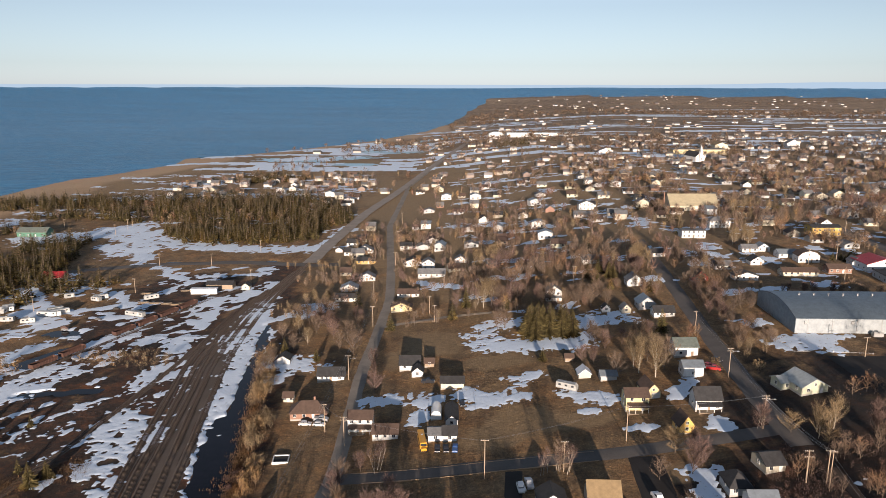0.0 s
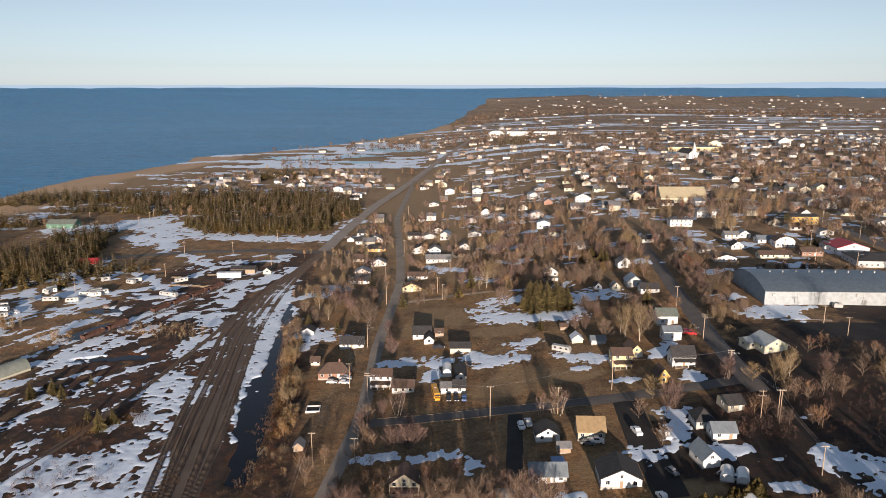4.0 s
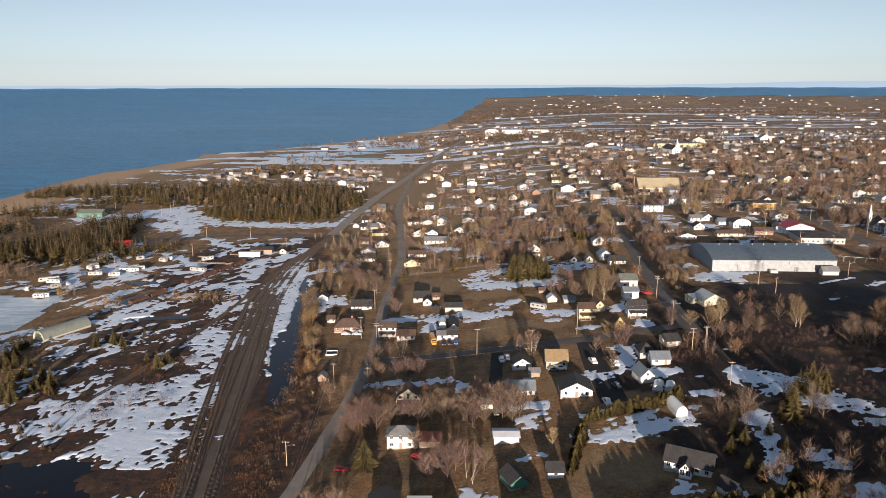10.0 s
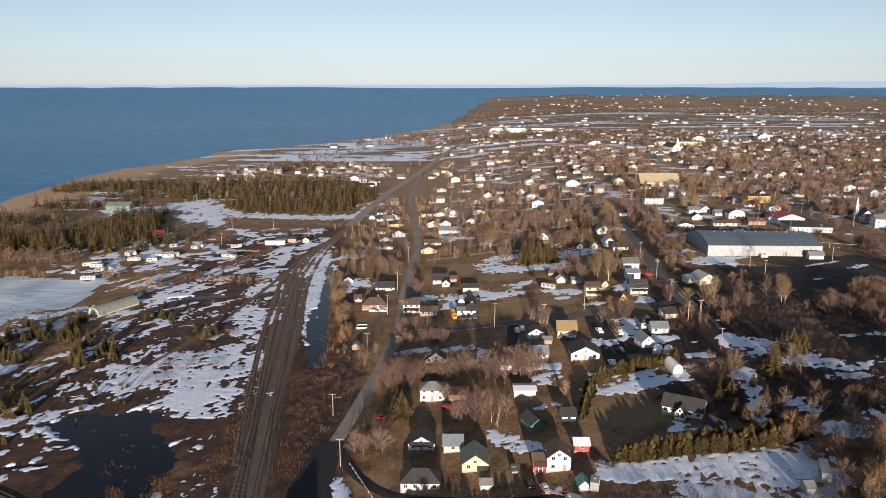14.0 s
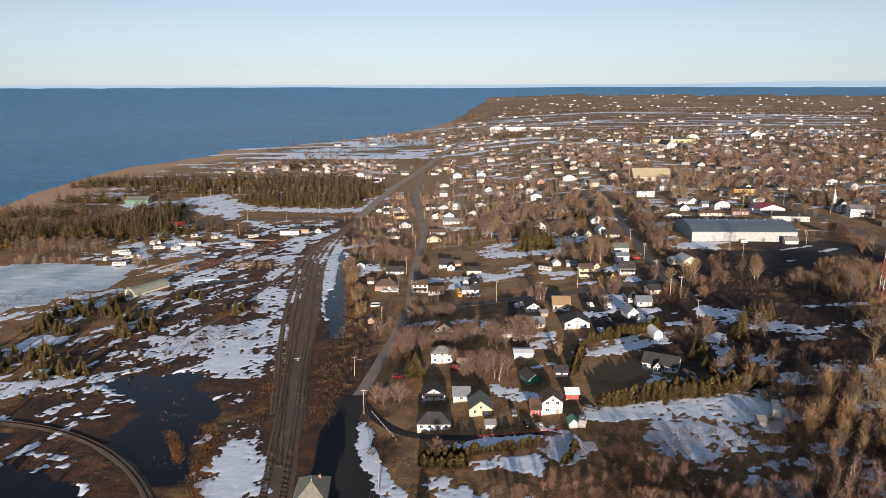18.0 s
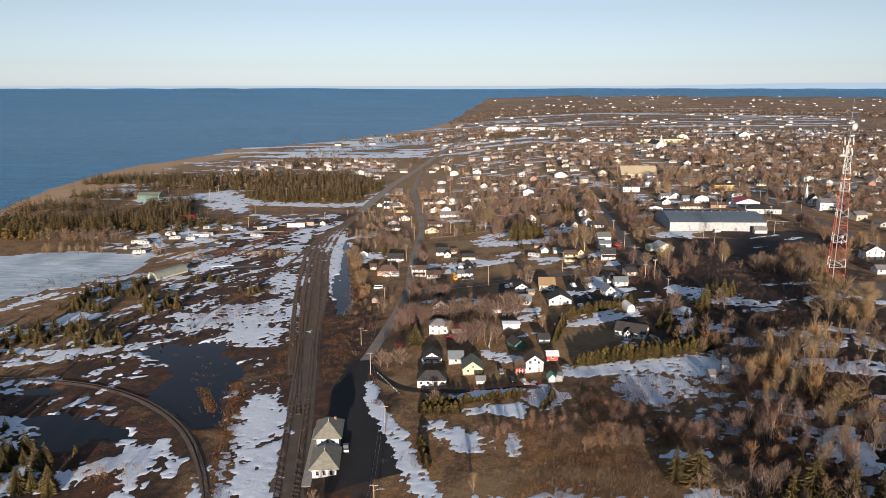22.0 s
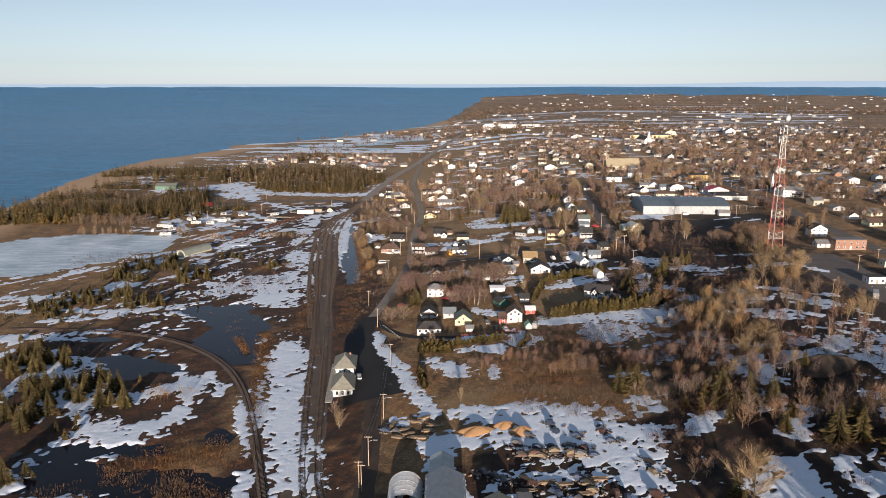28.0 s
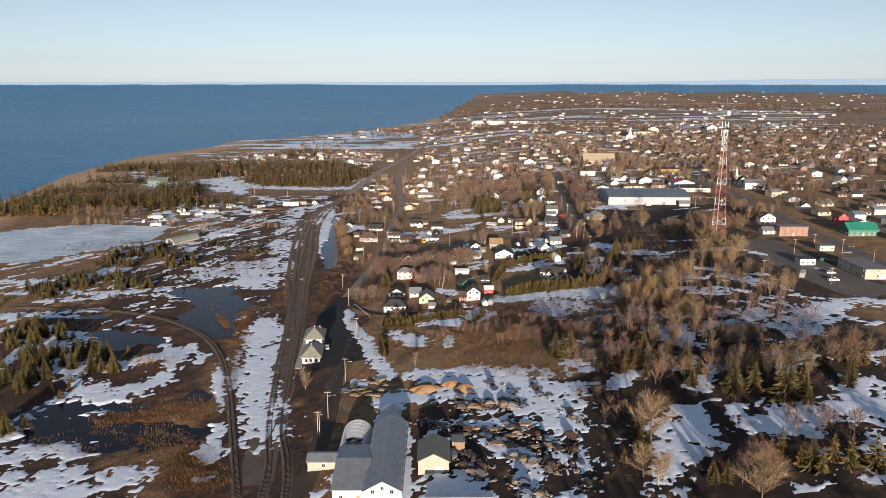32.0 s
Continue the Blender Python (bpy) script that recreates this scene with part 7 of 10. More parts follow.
building(96.6, 419.0, 0, 11.1, 6.7, 3.2, 'x', 1.8, WHITE, GREY_ROOF)
building(125.5, 594.0, 0, 12.4, 7.6, 5, 'y', 2.6, WHITE, GREY_ROOF)
building(118.7, 563.6, 0, 16.5, 7.6, 3, 'x', 1.8, WHITE, GREY_ROOF)


# ---- houses nearer the station ----
building(51.0, 166.0, -2, 8.7, 7.6, 3.6, 'x', 2.8, BEIGE, TAN_ROOF, label='beige house under a tan shingle roof')
building(37.1, 167.0, 0, 7.7, 6.7, 3.0, 'y', 2.0, WHITE, DARK_ROOF, label='small white house with a dark gable roof')
building(41.1, 157.5, 0, 4.0, 4, 2.4, 'x', 0.9, BARE, GREY_ROOF, name='shed', category='shed', windows=0)
building(53.9, 138.2, -3, 11.5, 10.1, 3.4, 'y', 2.4, WHITE, DARK_ROOF, label='wide white bungalow under a broad dark roof')
building(34.0, 142.3, 0, 10.7, 5.9, 3.0, 'x', 2.2, WHITE, STEEL_ROOF, label='white house with a steel roof behind bare maples')
building(-8.2, 143.2, 0, 8.8, 6.7, 4.4, 'y', 3.2, CREAM, BROWN_ROOF, porch=1.8, label='cream storey-and-a-half house behind bare maples')
building(20.9, 133.0, 0, 4.4, 4, 2.6, 'hip', 1.2, WHITE, GREY_ROOF, name='shed', category='shed', windows=0)
building(90.1, 156.6, 0, 7.3, 5.9, 3.0, 'x', 1.8, WHITE, STEEL_ROOF, label='white bungalow with a blue-grey sheet roof')
building(87.0, 165.6, 0, 5.9, 7.6, 3.0, 'hip', 2.6, GREY, DARK_ROOF, label='grey bungalow under a dark hipped roof')
building(80.3, 143.1, 8, 5.4, 8.4, 3.2, 'y', 2.2, WHITE, STEEL_ROOF, name='garage', category='garage', label='white garage with a blue-grey gable roof', garage=True)
building(84.0, 114.6, 6, 3.9, 9, 0.9, 'arch', 2.7, TARP, TARP, name='tarp_shelter', category='shelter', windows=0, label='white plastic arched shelter')
building(-9.1, 111.8, 0, 9.2, 6.7, 4.6, 'hip', 2.4, WHITE, GREY_ROOF, label='white two-storey house under a grey hipped roof')
building(0.7, 110.7, 0, 7.2, 6, 2.8, 'x', 1.4, BARE, RUST_ROOF, name='shed', category='shed', windows=0, label='orange-brown board shed with a rust roof')
building(25.8, 107.0, 0, 8.1, 6, 2.9, 'x', 0.5, WHITE, WHITE_ROOF, name='garage', category='garage', windows=0, label='white garage with a snow-white roof')
building(26.0, 80.8, 20, 5.7, 7.6, 2.6, 'y', 1.6, GREEN, DARK_ROOF, name='shed', category='shed', windows=0, label='dark green shed with a gable roof')
building(38.3, 83.5, 0, 4.8, 6, 2.6, 'x', 1.4, WHITE, DARK_ROOF, name='shed', category='shed', windows=1)
building(-12.0, 74.4, 0, 8.7, 6.7, 3.0, 'y', 2.2, WHITE, DARK_ROOF, porch=1.6, label='white cottage with a dark gable roof')
building(5.2, 58.8, 0, 8.2, 9.2, 3.0, 'y', 2.6, PALE, GREEN_ROOF, label='pale yellow gabled house with a grey-green roof')
building(-1.5, 70.6, 0, 6.2, 5.9, 3.0, 'x', 2.0, GREY, STEEL_ROOF, label='grey side wing with a pale steel roof', windows=1)
building(8.0, 44.9, 0, 3.3, 3, 2.2, 'x', 0.9, WHITE, GREY_ROOF, name='shed', category='shed', windows=0)
building(-11.6, 50.0, 0, 11.6, 6.7, 3.2, 'hip', 2.6, WHITE, DARK_ROOF, label='white bungalow under a black hipped roof')
building(30.1, 53.1, 0, 7.1, 7.6, 4.6, 'y', 2.6, WHITE, BROWN_ROOF, label='tall white gabled house with a brown roof')
building(24.6, 53.6, 0, 4.0, 5.9, 3.2, 'x', 1.6, RED, BROWN_ROOF, label='red board wing with a railed porch', porch=1.6)
building(38.9, 62.0, 0, 4.6, 5, 2.8, 'x', 1.0, RED, WHITE_ROOF, name='shed', category='shed', windows=1, label='red shed with a snow-covered roof')
building(35.6, 39.5, 0, 3.0, 4, 2.2, 'y', 1.2, WHITE, TEAL_ROOF, name='shed', category='shed', windows=0)
camper(38.6, 38.0, 75, 5.0)
building(76.8, 79.0, -28, 13.1, 8.0, 3.4, 'x', 2.4, WHITE, DARK_ROOF, windows=5, label='long white bungalow under a charcoal gable roof on its own lawn')
building(74.2, 74.4, -28, 3.3, 3, 3.2, 'y', 1.8, WHITE, DARK_ROOF, label='white gabled entrance wing with tall panes', size=(1.4, 1.8), windows=2, door=False)
building(82.6, 64.4, 30, 3.6, 5, 2.6, 'y', 1.6, WHITE, DARK_ROOF, name='shed', category='shed', windows=1, label='white garden shed with a dark gable roof')
BLUE_SHEET = surface("blue plastic sheet", (0.10, 0.19, 0.38), 0.4, 0, 2, 0.2, 0.4, 0.05)
building(83.3, 133.5, -20, 3.7, 6, 0.5, 'arch', 1.7, TARP, TARP, name='covered_boat', category='boat', windows=0, door=False, label='boat stored under a white plastic sheet')
building(87.0, 131.7, -20, 3.3, 6, 0.5, 'arch', 1.6, TARP, TARP, name='covered_boat', category='boat', windows=0, door=False, label='boat stored under a white plastic sheet')
building(38.0, 149.0, 0, 3.6, 3, 1.9, 'flat', 0, BLUE_SHEET, BLUE_SHEET, name='covered_pile', category='pile', windows=0, door=False, label='wood pile under a bright blue plastic sheet')
building(-1.6, 113.2, 0, 2.5, 4, 2.2, 'x', 0.8, BLUE_SHEET, BLUE_SHEET, name='covered_pile', category='pile', windows=0, door=False, label='wood pile under a bright blue plastic sheet')
building(-46.7, 177.2, 0, 3.2, 4, 2.1, 'y', 1.2, BARE, GREY_ROOF, name='shed', category='shed', windows=0, label='small grey garden shed beside the lane')
building(103.2, 44.5, 0, 3.8, 5, 2.6, 'x', 0.8, BARE, DARK_ROOF, name='shed', category='shed', windows=0)
camper(100.6, 33.1, 70, 9.5)
building(93.1, 27.0, 0, 2.3, 4, 2.6, 'x', 0.8, GREY, GREY_ROOF, name='shed', category='shed', windows=0)
building(-189.5, 238.0, -28, 8.4, 26.0, 0.8, 'arch', 3.9, SAGE, HUT_SHEET, name='storage_hut', category='hut', windows=0, door=False, label='pale grey-green arched sheet-metal storage hut')


# ---- houses of the town beyond ----
building(209.0, 578.7, 0, 39.0, 20, 4.5, 'x', 8.0, CREAM, CREAM_ROOF, name='church_hall', category='hall', windows=8, label='large cream hall under a huge tan roof', chimney=(-21, 3))
building(265.1, 474.0, 0, 19.5, 11.8, 6.0, 'x', 1.2, YELLOW, DARK_ROOF, label='bright yellow two-storey commercial house', name='shop', category='shop')
building(282.4, 506.8, 0, 8.1, 8.4, 3, 'y', 2.5, WHITE, BROWN_ROOF)
building(173.0, 465.5, 0, 15.8, 8.4, 5.0, 'flat', 0, WHITE, GREY_ROOF, name='shop', category='shop', label='white flat-roofed two-storey block')
building(203.7, 501.4, 0, 14.7, 8.4, 5.0, 'hip', 2.6, WHITE, GREY_ROOF)
building(193.8, 423.4, 0, 9.2, 6.7, 3, 'x', 1.6, WHITE, GREY_ROOF)
building(203.0, 425.4, 0, 7.8, 6.7, 3, 'y', 2.2, WHITE, STEEL_ROOF)
building(184.5, 390.3, 0, 7.6, 6.7, 3, 'y', 2.2, WHITE, DARK_ROOF)
building(210.5, 408.9, 0, 11.4, 7.6, 3, 'x', 1.8, WHITE, STEEL_ROOF)
building(216.5, 396.5, 0, 12.3, 7.6, 4, 'gambrel', 3.0, WHITE, BROWN_ROOF)
building(197.5, 365.9, 0, 19.0, 6.7, 3, 'x', 1.4, CREAM, BROWN_ROOF, label='long cream bungalow with a brown roof')
building(221.9, 372.0, 0, 12.7, 6.7, 3.2, 'x', 1.6, BRICK, BROWN_ROOF, label='red-brown bungalow with white trim')
building(240.2, 389.0, 0, 5.1, 6.7, 3.2, 'y', 2, WHITE, GREY_ROOF)
building(165.1, 357.2, 0, 12.3, 6.7, 3, 'y', 1.6, WHITE, DARK_ROOF)
building(161.4, 379.9, 0, 9.4, 6.7, 3, 'x', 1.6, WHITE, GREY_ROOF)
building(137.3, 418.4, 0, 8.3, 6.7, 3, 'x', 1.6, WHITE, DARK_ROOF)
building(248.6, 381.5, 0, 19.5, 16, 4, 'y', 3.0, WHITE, RED_ROOF, name='store', category='store', windows=3, label='white store under a red sheet roof')
building(249.0, 352.0, -6, 27, 22, 3.9, 'hip', 2.2, GREY, DARK_ROOF, name='shop', category='shop', label='broad grey shop under a dark low roof')
building(212.2, 264.9, -1.5, 8.5, 4.5, 3.0, 'x', 1.6, GREY, GREY_ROOF, name='annex', category='shed', windows=0, label='small pale annex against the arched hall')
building(310.5, 387.0, -22, 9.5, 17, 4.6, 'y', 4.2, WHITE, DARK_ROOF, name='church', category='church', windows=4, label='white wooden church nave with a dark gable roof')
building(310.0, 361.0, -12, 17.0, 11.8, 6.5, 'x', 2.5, WHITE, GREY_ROOF, name='parish_hall', category='hall', label='white parish hall with a grey roof', windows=4)


# ---- shops by the main street ----
building(215.8, 71.3, 0, 8.5, 5.9, 3.6, 'flat', 0, WHITE, DARK_ROOF, name='shop', category='shop', label='white flat-roofed kiosk on the lot', windows=3)
building(237.1, 51.9, 0, 13.2, 26, 5.2, 'flat', 0, BEIGE, GREY_ROOF, name='store', category='store', windows=1, garage=True, label='beige flat-roofed store with a wide door')
building(244.6, 105.8, 0, 8.8, 5.9, 3.2, 'flat', 0, SAGE, GREY_ROOF, name='shop', category='shop', label='pale green flat-roofed little kiosk')
building(245.4, 150.8, 0, 19.0, 8.4, 6, 'flat', 0, BRICK, GREY_ROOF, name='shop', category='shop', label='red-brown brick two-storey block', windows=5)
building(245.7, 189.3, 0, 10.8, 7.6, 5.2, 'y', 3, WHITE, DARK_ROOF, label='tall white gabled house beside the main street')
building(291.4, 152.1, 0, 19.8, 11.8, 4, 'x', 4, GREEN, TEAL_ROOF, name='store', category='store', label='store under a bright green sheet roof', windows=5)
building(297.0, 185.4, 0, 7.0, 8.4, 6, 'y', 3, RED, BROWN_ROOF, name='barn', category='barn', label='red gabled barn behind the green roof')
building(233.0, 155.6, 0, 10.3, 6.7, 3, 'x', 1.6, WHITE, GREY_ROOF)
camper(201.3, 44.7, 60, 10)
car(212.7, 35.5, 90, (0.72, 0.72, 0.72), 'white', True)
car(218.9, 50.0, 90, (0.72, 0.72, 0.72), 'white')
car(230.4, 79.0, 80, (0.03, 0.16, 0.10), 'green')


# ---- sheds and heaps of the salvage yard ----
building(-4.3, -113.7, 0, 10.8, 42, 4.6, 'y', 3.0, WHITE, STEEL_ROOF, name='warehouse', category='warehouse', windows=2, label='long white warehouse under a blue-grey sheet roof')
building(-14.1, -118.4, 0, 9.9, 26, 4.2, 'x', 2.6, WHITE, STEEL_ROOF, name='warehouse', category='warehouse', windows=2, label='white side hall with a blue-grey sheet roof')
building(-5.3, -86.2, 0, 6.6, 11.8, 4.0, 'y', 1.8, GREY, PALE_ROOF, name='workshop', category='workshop', windows=0, label='narrow workshop with a pale steel roof')

def tarp_hall(x, y, w, d, h):
    ob = root("tarp_shelter", x, y, gz(x, y), 0, "large open arched shelter under torn white plastic", "shelter")
    arc = [(-math.cos(math.pi * k / 12) * w / 2, math.sin(math.pi * k / 12) * h) for k in range(13)]
    for name, a, b, first, last, shade in (("cover", 2.6, d, 0, 12, TARP), ("torn_cover", 0.2, 2.6, 0, 4, TARP), ("torn_cover", 0.2, 2.0, 8, 12, TARP)):
        q = arc[first:last + 1]
        part(name, Shape().prism(q + [(u * 0.985, v * 0.985 - 0.02) for u, v in q[::-1]], a, b), shade, ob)
    part("end_sheet", Shape().prism([(u * 0.98, v * 0.98) for u, v in arc], d - 0.15, d - 0.05), TARP, ob)
    for k in range(7):
        s = Shape()
        for (u, v), (u2, v2) in zip(arc, arc[1:]):
            s.rod((u * 1.005, d * k / 6, v * 1.005), (u2 * 1.005, d * k / 6, v2 * 1.005), 0.06, 0.06, 4)
        part("rib", s, STEEL, ob)


tarp_hall(-16.1, -103.7, 10.4, 15.0, 5.2)
building(-24.8, -108.3, 0, 10.0, 5.9, 3.6, 'x', 1.0, BEIGE, STEEL_ROOF, name='barn', category='barn', windows=1, label='weathered pale board barn with a steel roof')
building(10.1, -114.1, 0, 9.3, 12.6, 4.2, 'y', 2.4, BEIGE, GREEN_ROOF, name='garage', category='garage', windows=0, label='beige garage with a grey-green gable roof', garage=True)
building(17.3, -140.0, 0, 18.0, 6.7, 2.6, 'x', 0.8, WHITE, WHITE_ROOF, name='shed', category='shed', windows=0, label='low shed with a snow-covered roof')
building(17.9, -105.4, 0, 4.0, 5, 2.6, 'flat', 0, FRESH, GREY_ROOF, name='shed', category='shed', windows=0)
hulk_row(17.5, -77.1, 43.4, -81.8, 16, 85, 1.2, 0.5)
hulk_row(16.5, -72.2, 42.9, -77.0, 12, 80, 1.2, 0.3)
hulk_row(4.4, -85.5, 23.7, -96.9, 12, 30, 1.6, 0.5)
hulk_row(15.9, -108.5, 25.9, -121.0, 14, 20, 2.2, 0.5)
hulk_row(27.5, -95.7, 32.1, -108.6, 7, 40, 2, 0.3)
hulk_row(35.5, -91.4, 39.9, -102.7, 7, 80, 1.6, 0.4)
hulk_row(33.3, -114.2, 40.4, -120.6, 9, 85, 1.2, 0.5)
hulk_row(43.5, -103.6, 48.0, -115.4, 10, 10, 1.8, 0.4)
hulk_row(42.9, -121.1, 46.2, -126.7, 8, 30, 1.8, 0.4)
hulk_row(32.7, -130.1, 37.3, -132.0, 6, 80, 1.0, 0.5)
hulk_row(55.3, -88.0, 58.4, -97.1, 5, 20, 1.5, 0.2)
hulk_row(54.0, -105.9, 54.5, -126.8, 8, 15, 2, 0.2)
hulk_row(18.9, -63.0, 25.1, -66.4, 4, 60, 1.2, 0.3)
hulk_row(30.0, -56.7, 33.7, -65.4, 5, 20, 1.2, 0.3)
hulk_row(38.8, -67.0, 40.5, -71.0, 3, 50, 1, 0.2)
hulk_row(47.4, -65.5, 49.0, -69.9, 4, 40, 1, 0.2)
hulk_row(47.3, -74.4, 52.0, -77.1, 4, 60, 1, 0.2)
hulk_row(19.3, -114.5, 24.0, -125.4, 9, 50, 1.6, 0.5)
hulk_row(-28.3, -49.0, -18.9, -51.6, 5, 60, 1.5, 0.3)
hulk_row(34.6, -135.0, 40.6, -137.7, 6, 70, 1.6, 0.3)
hulk_row(51.7, -136.9, 55.6, -133.2, 3, 30, 1.5, 0)
timber_stack(-18.9, -51.6, 5)
timber_stack(-14.9, -46.1, 0)
timber_stack(-9.8, -54.1, 10)
timber_stack(-7.8, -50.8, -10)
timber_stack(-15.0, -58.0, 4)
timber_stack(30.4, -106.7, 0)
timber_stack(34.7, -109.1, 0)
timber_stack(25.7, -76.1, 0)
timber_stack(18.9, -97.9, 0)
timber_stack(-22.9, -46.7, 70)
timber_stack(-16.8, -54.9, 20)
timber_stack(-12.0, -58.8, -6)
timber_stack(-11.5, -43.6, 30)
timber_stack(-5.1, -57.5, 6)
timber_stack(-20.2, -56.6, -20)
timber_stack(25.7, -94.5, 4)
timber_stack(30.3, -96.3, 2)
timber_stack(40.7, -95.8, 0)
timber_stack(35.4, -102.4, 5)
timber_stack(41.6, -111.2, 10)
bit = Shape().box(0, 0, 0.0, 1.3, 0.5, 0.45, 0.2).box(0.3, 0.35, 0.1, 0.4, 0.8, 0.6, 0.9).rod((-0.5, -0.3, 0.15), (0.5, 0.5, 0.75), 0.12, 0.1, 6).rod((-0.35, 0.25, 0.2), (-0.2, 0.45, 0.2), 0.34, 0.34, 8)
joined("scrap_pieces", bit.v, bit.f, SCRAP, islands("mixed scrap", [(0, (0.02, 0.02, 0.022)), (0.35, (0.05, 0.045, 0.04)), (0.55, (0.13, 0.085, 0.055)), (0.75, (0.20, 0.19, 0.18)), (0.9, (0.36, 0.29, 0.20)), (1, (0.5, 0.5, 0.5))]), "loose scrap, tyres and parts strewn round the wrecks", "scrap")
mound('sand_heap', 7.0, -58.7, 6.8, 3.2, 2.1, 0, SAND, 'long heap of orange sand', 1)
mound('sand_heap', 16.8, -57.1, 3.8, 2.6, 2.0, 0, SAND, 'heap of orange sand', 2)
mound('sand_heap', 21.4, -62.5, 4.2, 3.0, 2.4, 40, SAND, 'heap of orange sand with snow beside it', 3)
mound('earth_heap', 135.8, -36.9, 14, 8, 4.5, 10, EARTH, 'dark earth heap among scrub', 4)


# ---- vehicles ----
school_bus(-0.0, 208.4, 8)
car(5.1, 203.5, 0, (0.02, 0.02, 0.025), 'black')
car(7.9, 202.9, 4, (0.02, 0.02, 0.025), 'black')
car(10.9, 202.6, -4, (0.05, 0.10, 0.25), 'blue')
car(0.5, 260.3, 90, (0.02, 0.02, 0.025), 'black', True)
car(13.9, 235.6, 5, (0.02, 0.02, 0.025), 'black')
car(-38.7, 235.2, 85, (0.42, 0.43, 0.45), 'silver', True)
car(-38.6, 231.0, 85, (0.72, 0.72, 0.72), 'white')
car(-44.1, 232.6, 90, (0.72, 0.72, 0.72), 'white')
car(29.5, 175.2, 5, (0.72, 0.72, 0.72), 'white')
car(32.2, 177.1, 5, (0.42, 0.43, 0.45), 'silver', True)
car(108.5, 247.1, 60, (0.4, 0.03, 0.03), 'red')
car(108.9, 244.2, 70, (0.4, 0.03, 0.03), 'red', True)
car(112.9, 251.7, 20, (0.02, 0.02, 0.025), 'black')
car(29.8, 176.0, 10, (0.72, 0.72, 0.72), 'white')
car(51.8, 160.2, 80, (0.72, 0.72, 0.72), 'white', True)
car(49.2, 159.6, 80, (0.15, 0.16, 0.17), 'grey')
car(65.6, 163.6, 10, (0.72, 0.72, 0.72), 'white', True)
car(63.0, 125.3, 8, (0.72, 0.72, 0.72), 'white', True)
car(69.3, 137.9, 20, (0.15, 0.16, 0.17), 'grey')
car(82.8, 133.3, 50, (0.15, 0.16, 0.17), 'grey')
car(85.7, 130.8, 70, (0.42, 0.43, 0.45), 'silver')
car(16.8, 52.5, 5, (0.15, 0.16, 0.17), 'grey')
car(-3.1, 100.6, 60, (0.4, 0.03, 0.03), 'red')
car(-27.6, 98.2, 85, (0.4, 0.03, 0.03), 'red')
car(24.8, 39.8, 15, (0.42, 0.43, 0.45), 'silver')
car(20.6, 43.0, 10, (0.02, 0.02, 0.025), 'black')
car(23.9, 126.4, 0, (0.15, 0.16, 0.17), 'grey')
car(73.5, 159.1, 10, (0.72, 0.72, 0.72), 'white', True)
car(-40.4, 0.5, 6, (0.15, 0.16, 0.17), 'grey', True)
car(43.4, 49.8, 60, (0.15, 0.16, 0.17), 'grey')
camper(-208.6, 360.5, -4, 11)
camper(-196.0, 392.6, 40, 6)
camper(-214.3, 394.6, 50, 5)
camper(-225.7, 350.5, 8, 9)
camper(-212.7, 348.9, 20, 7)
camper(-237.4, 372.8, 45, 6)
camper(-204.0, 360.6, 23, 5)
camper(-235.4, 368.2, 88, 9)
camper(-208.4, 367.9, 43, 8)
camper(-161.3, 361.4, -20, 12)
camper(-165.3, 393.4, 40, 8)
camper(-195.4, 388.6, -20, 6)
camper(-249.4, 336.9, 28, 12)
camper(-233.9, 299.6, 10, 9)
camper(-236.2, 319.7, 45, 6)
camper(-234.9, 299.2, -7, 7)
camper(-243.6, 331.7, -2, 9)
camper(-249.8, 314.6, 88, 5)
camper(-236.3, 368.9, 23, 8)
camper(-204.3, 364.5, 38, 10)
camper(-193.9, 393.0, 38, 6)
camper(-296.0, 393.2, 23, 5)
building(-137.9, 405.1, 3, 15.5, 3.2, 3.2, 'flat', 0, WHITE, WHITE_ROOF, name='freight_trailer', category='trailer', windows=0, label='long white box trailer')
building(-132.0, 418.7, 0, 16.2, 7.6, 3.6, 'x', 1.2, BARE, DARK_ROOF, name='barn', category='barn', windows=0, label='dark low barn beside the siding')
building(-115.6, 416.6, 0, 4.8, 5, 2.8, 'y', 1.4, CREAM, DARK_ROOF, name='shed', category='shed', windows=1)
building(-334.8, 575.2, 0, 24.5, 11.8, 4, 'x', 3, GREEN, GREEN_ROOF, name='barn', category='barn', windows=4, label='green-roofed sports hall by the field')
building(-244.6, 436.4, 0, 13.7, 6.7, 3, 'x', 2.4, BARE, RED_ROOF, label='brown cottage with a dark red roof among spruces')
timber_stack(-166.9, 386.4, 8, 6.0, 5, 7)
timber_stack(-160.0, 385.6, 8, 6.0, 5, 7)
timber_stack(-153.0, 384.4, 8, 6.0, 5, 7)
timber_stack(-146.6, 382.0, 8, 6.0, 5, 7)
timber_stack(-143.2, 384.2, 8, 6.0, 5, 7)
timber_stack(-151.0, 410.9, 8, 6.0, 5, 7)
timber_stack(-172.9, 405.1, 8, 6.0, 5, 7)
hulk_row(-189.7, 333.5, -183.5, 344.2, 4, 80, 2.5, 0.2)
hulk_row(-184.1, 351.5, -177.5, 363.3, 4, 80, 2.5, 0.2)
hulk_row(-178.9, 366.2, -171.7, 378.6, 3, 80, 2.5, 0.2)
hulk_row(-164.2, 361.2, -156.8, 373.4, 3, 80, 2.5, 0.2)
hulk_row(-164.3, 295.3, -158.1, 303.8, 3, 80, 2.5, 0.2)
car(-238.6, 353.5, 40, (0.15, 0.16, 0.17), 'grey', True)
car(-234.0, 328.1, 75, (0.72, 0.72, 0.72), 'white', True)
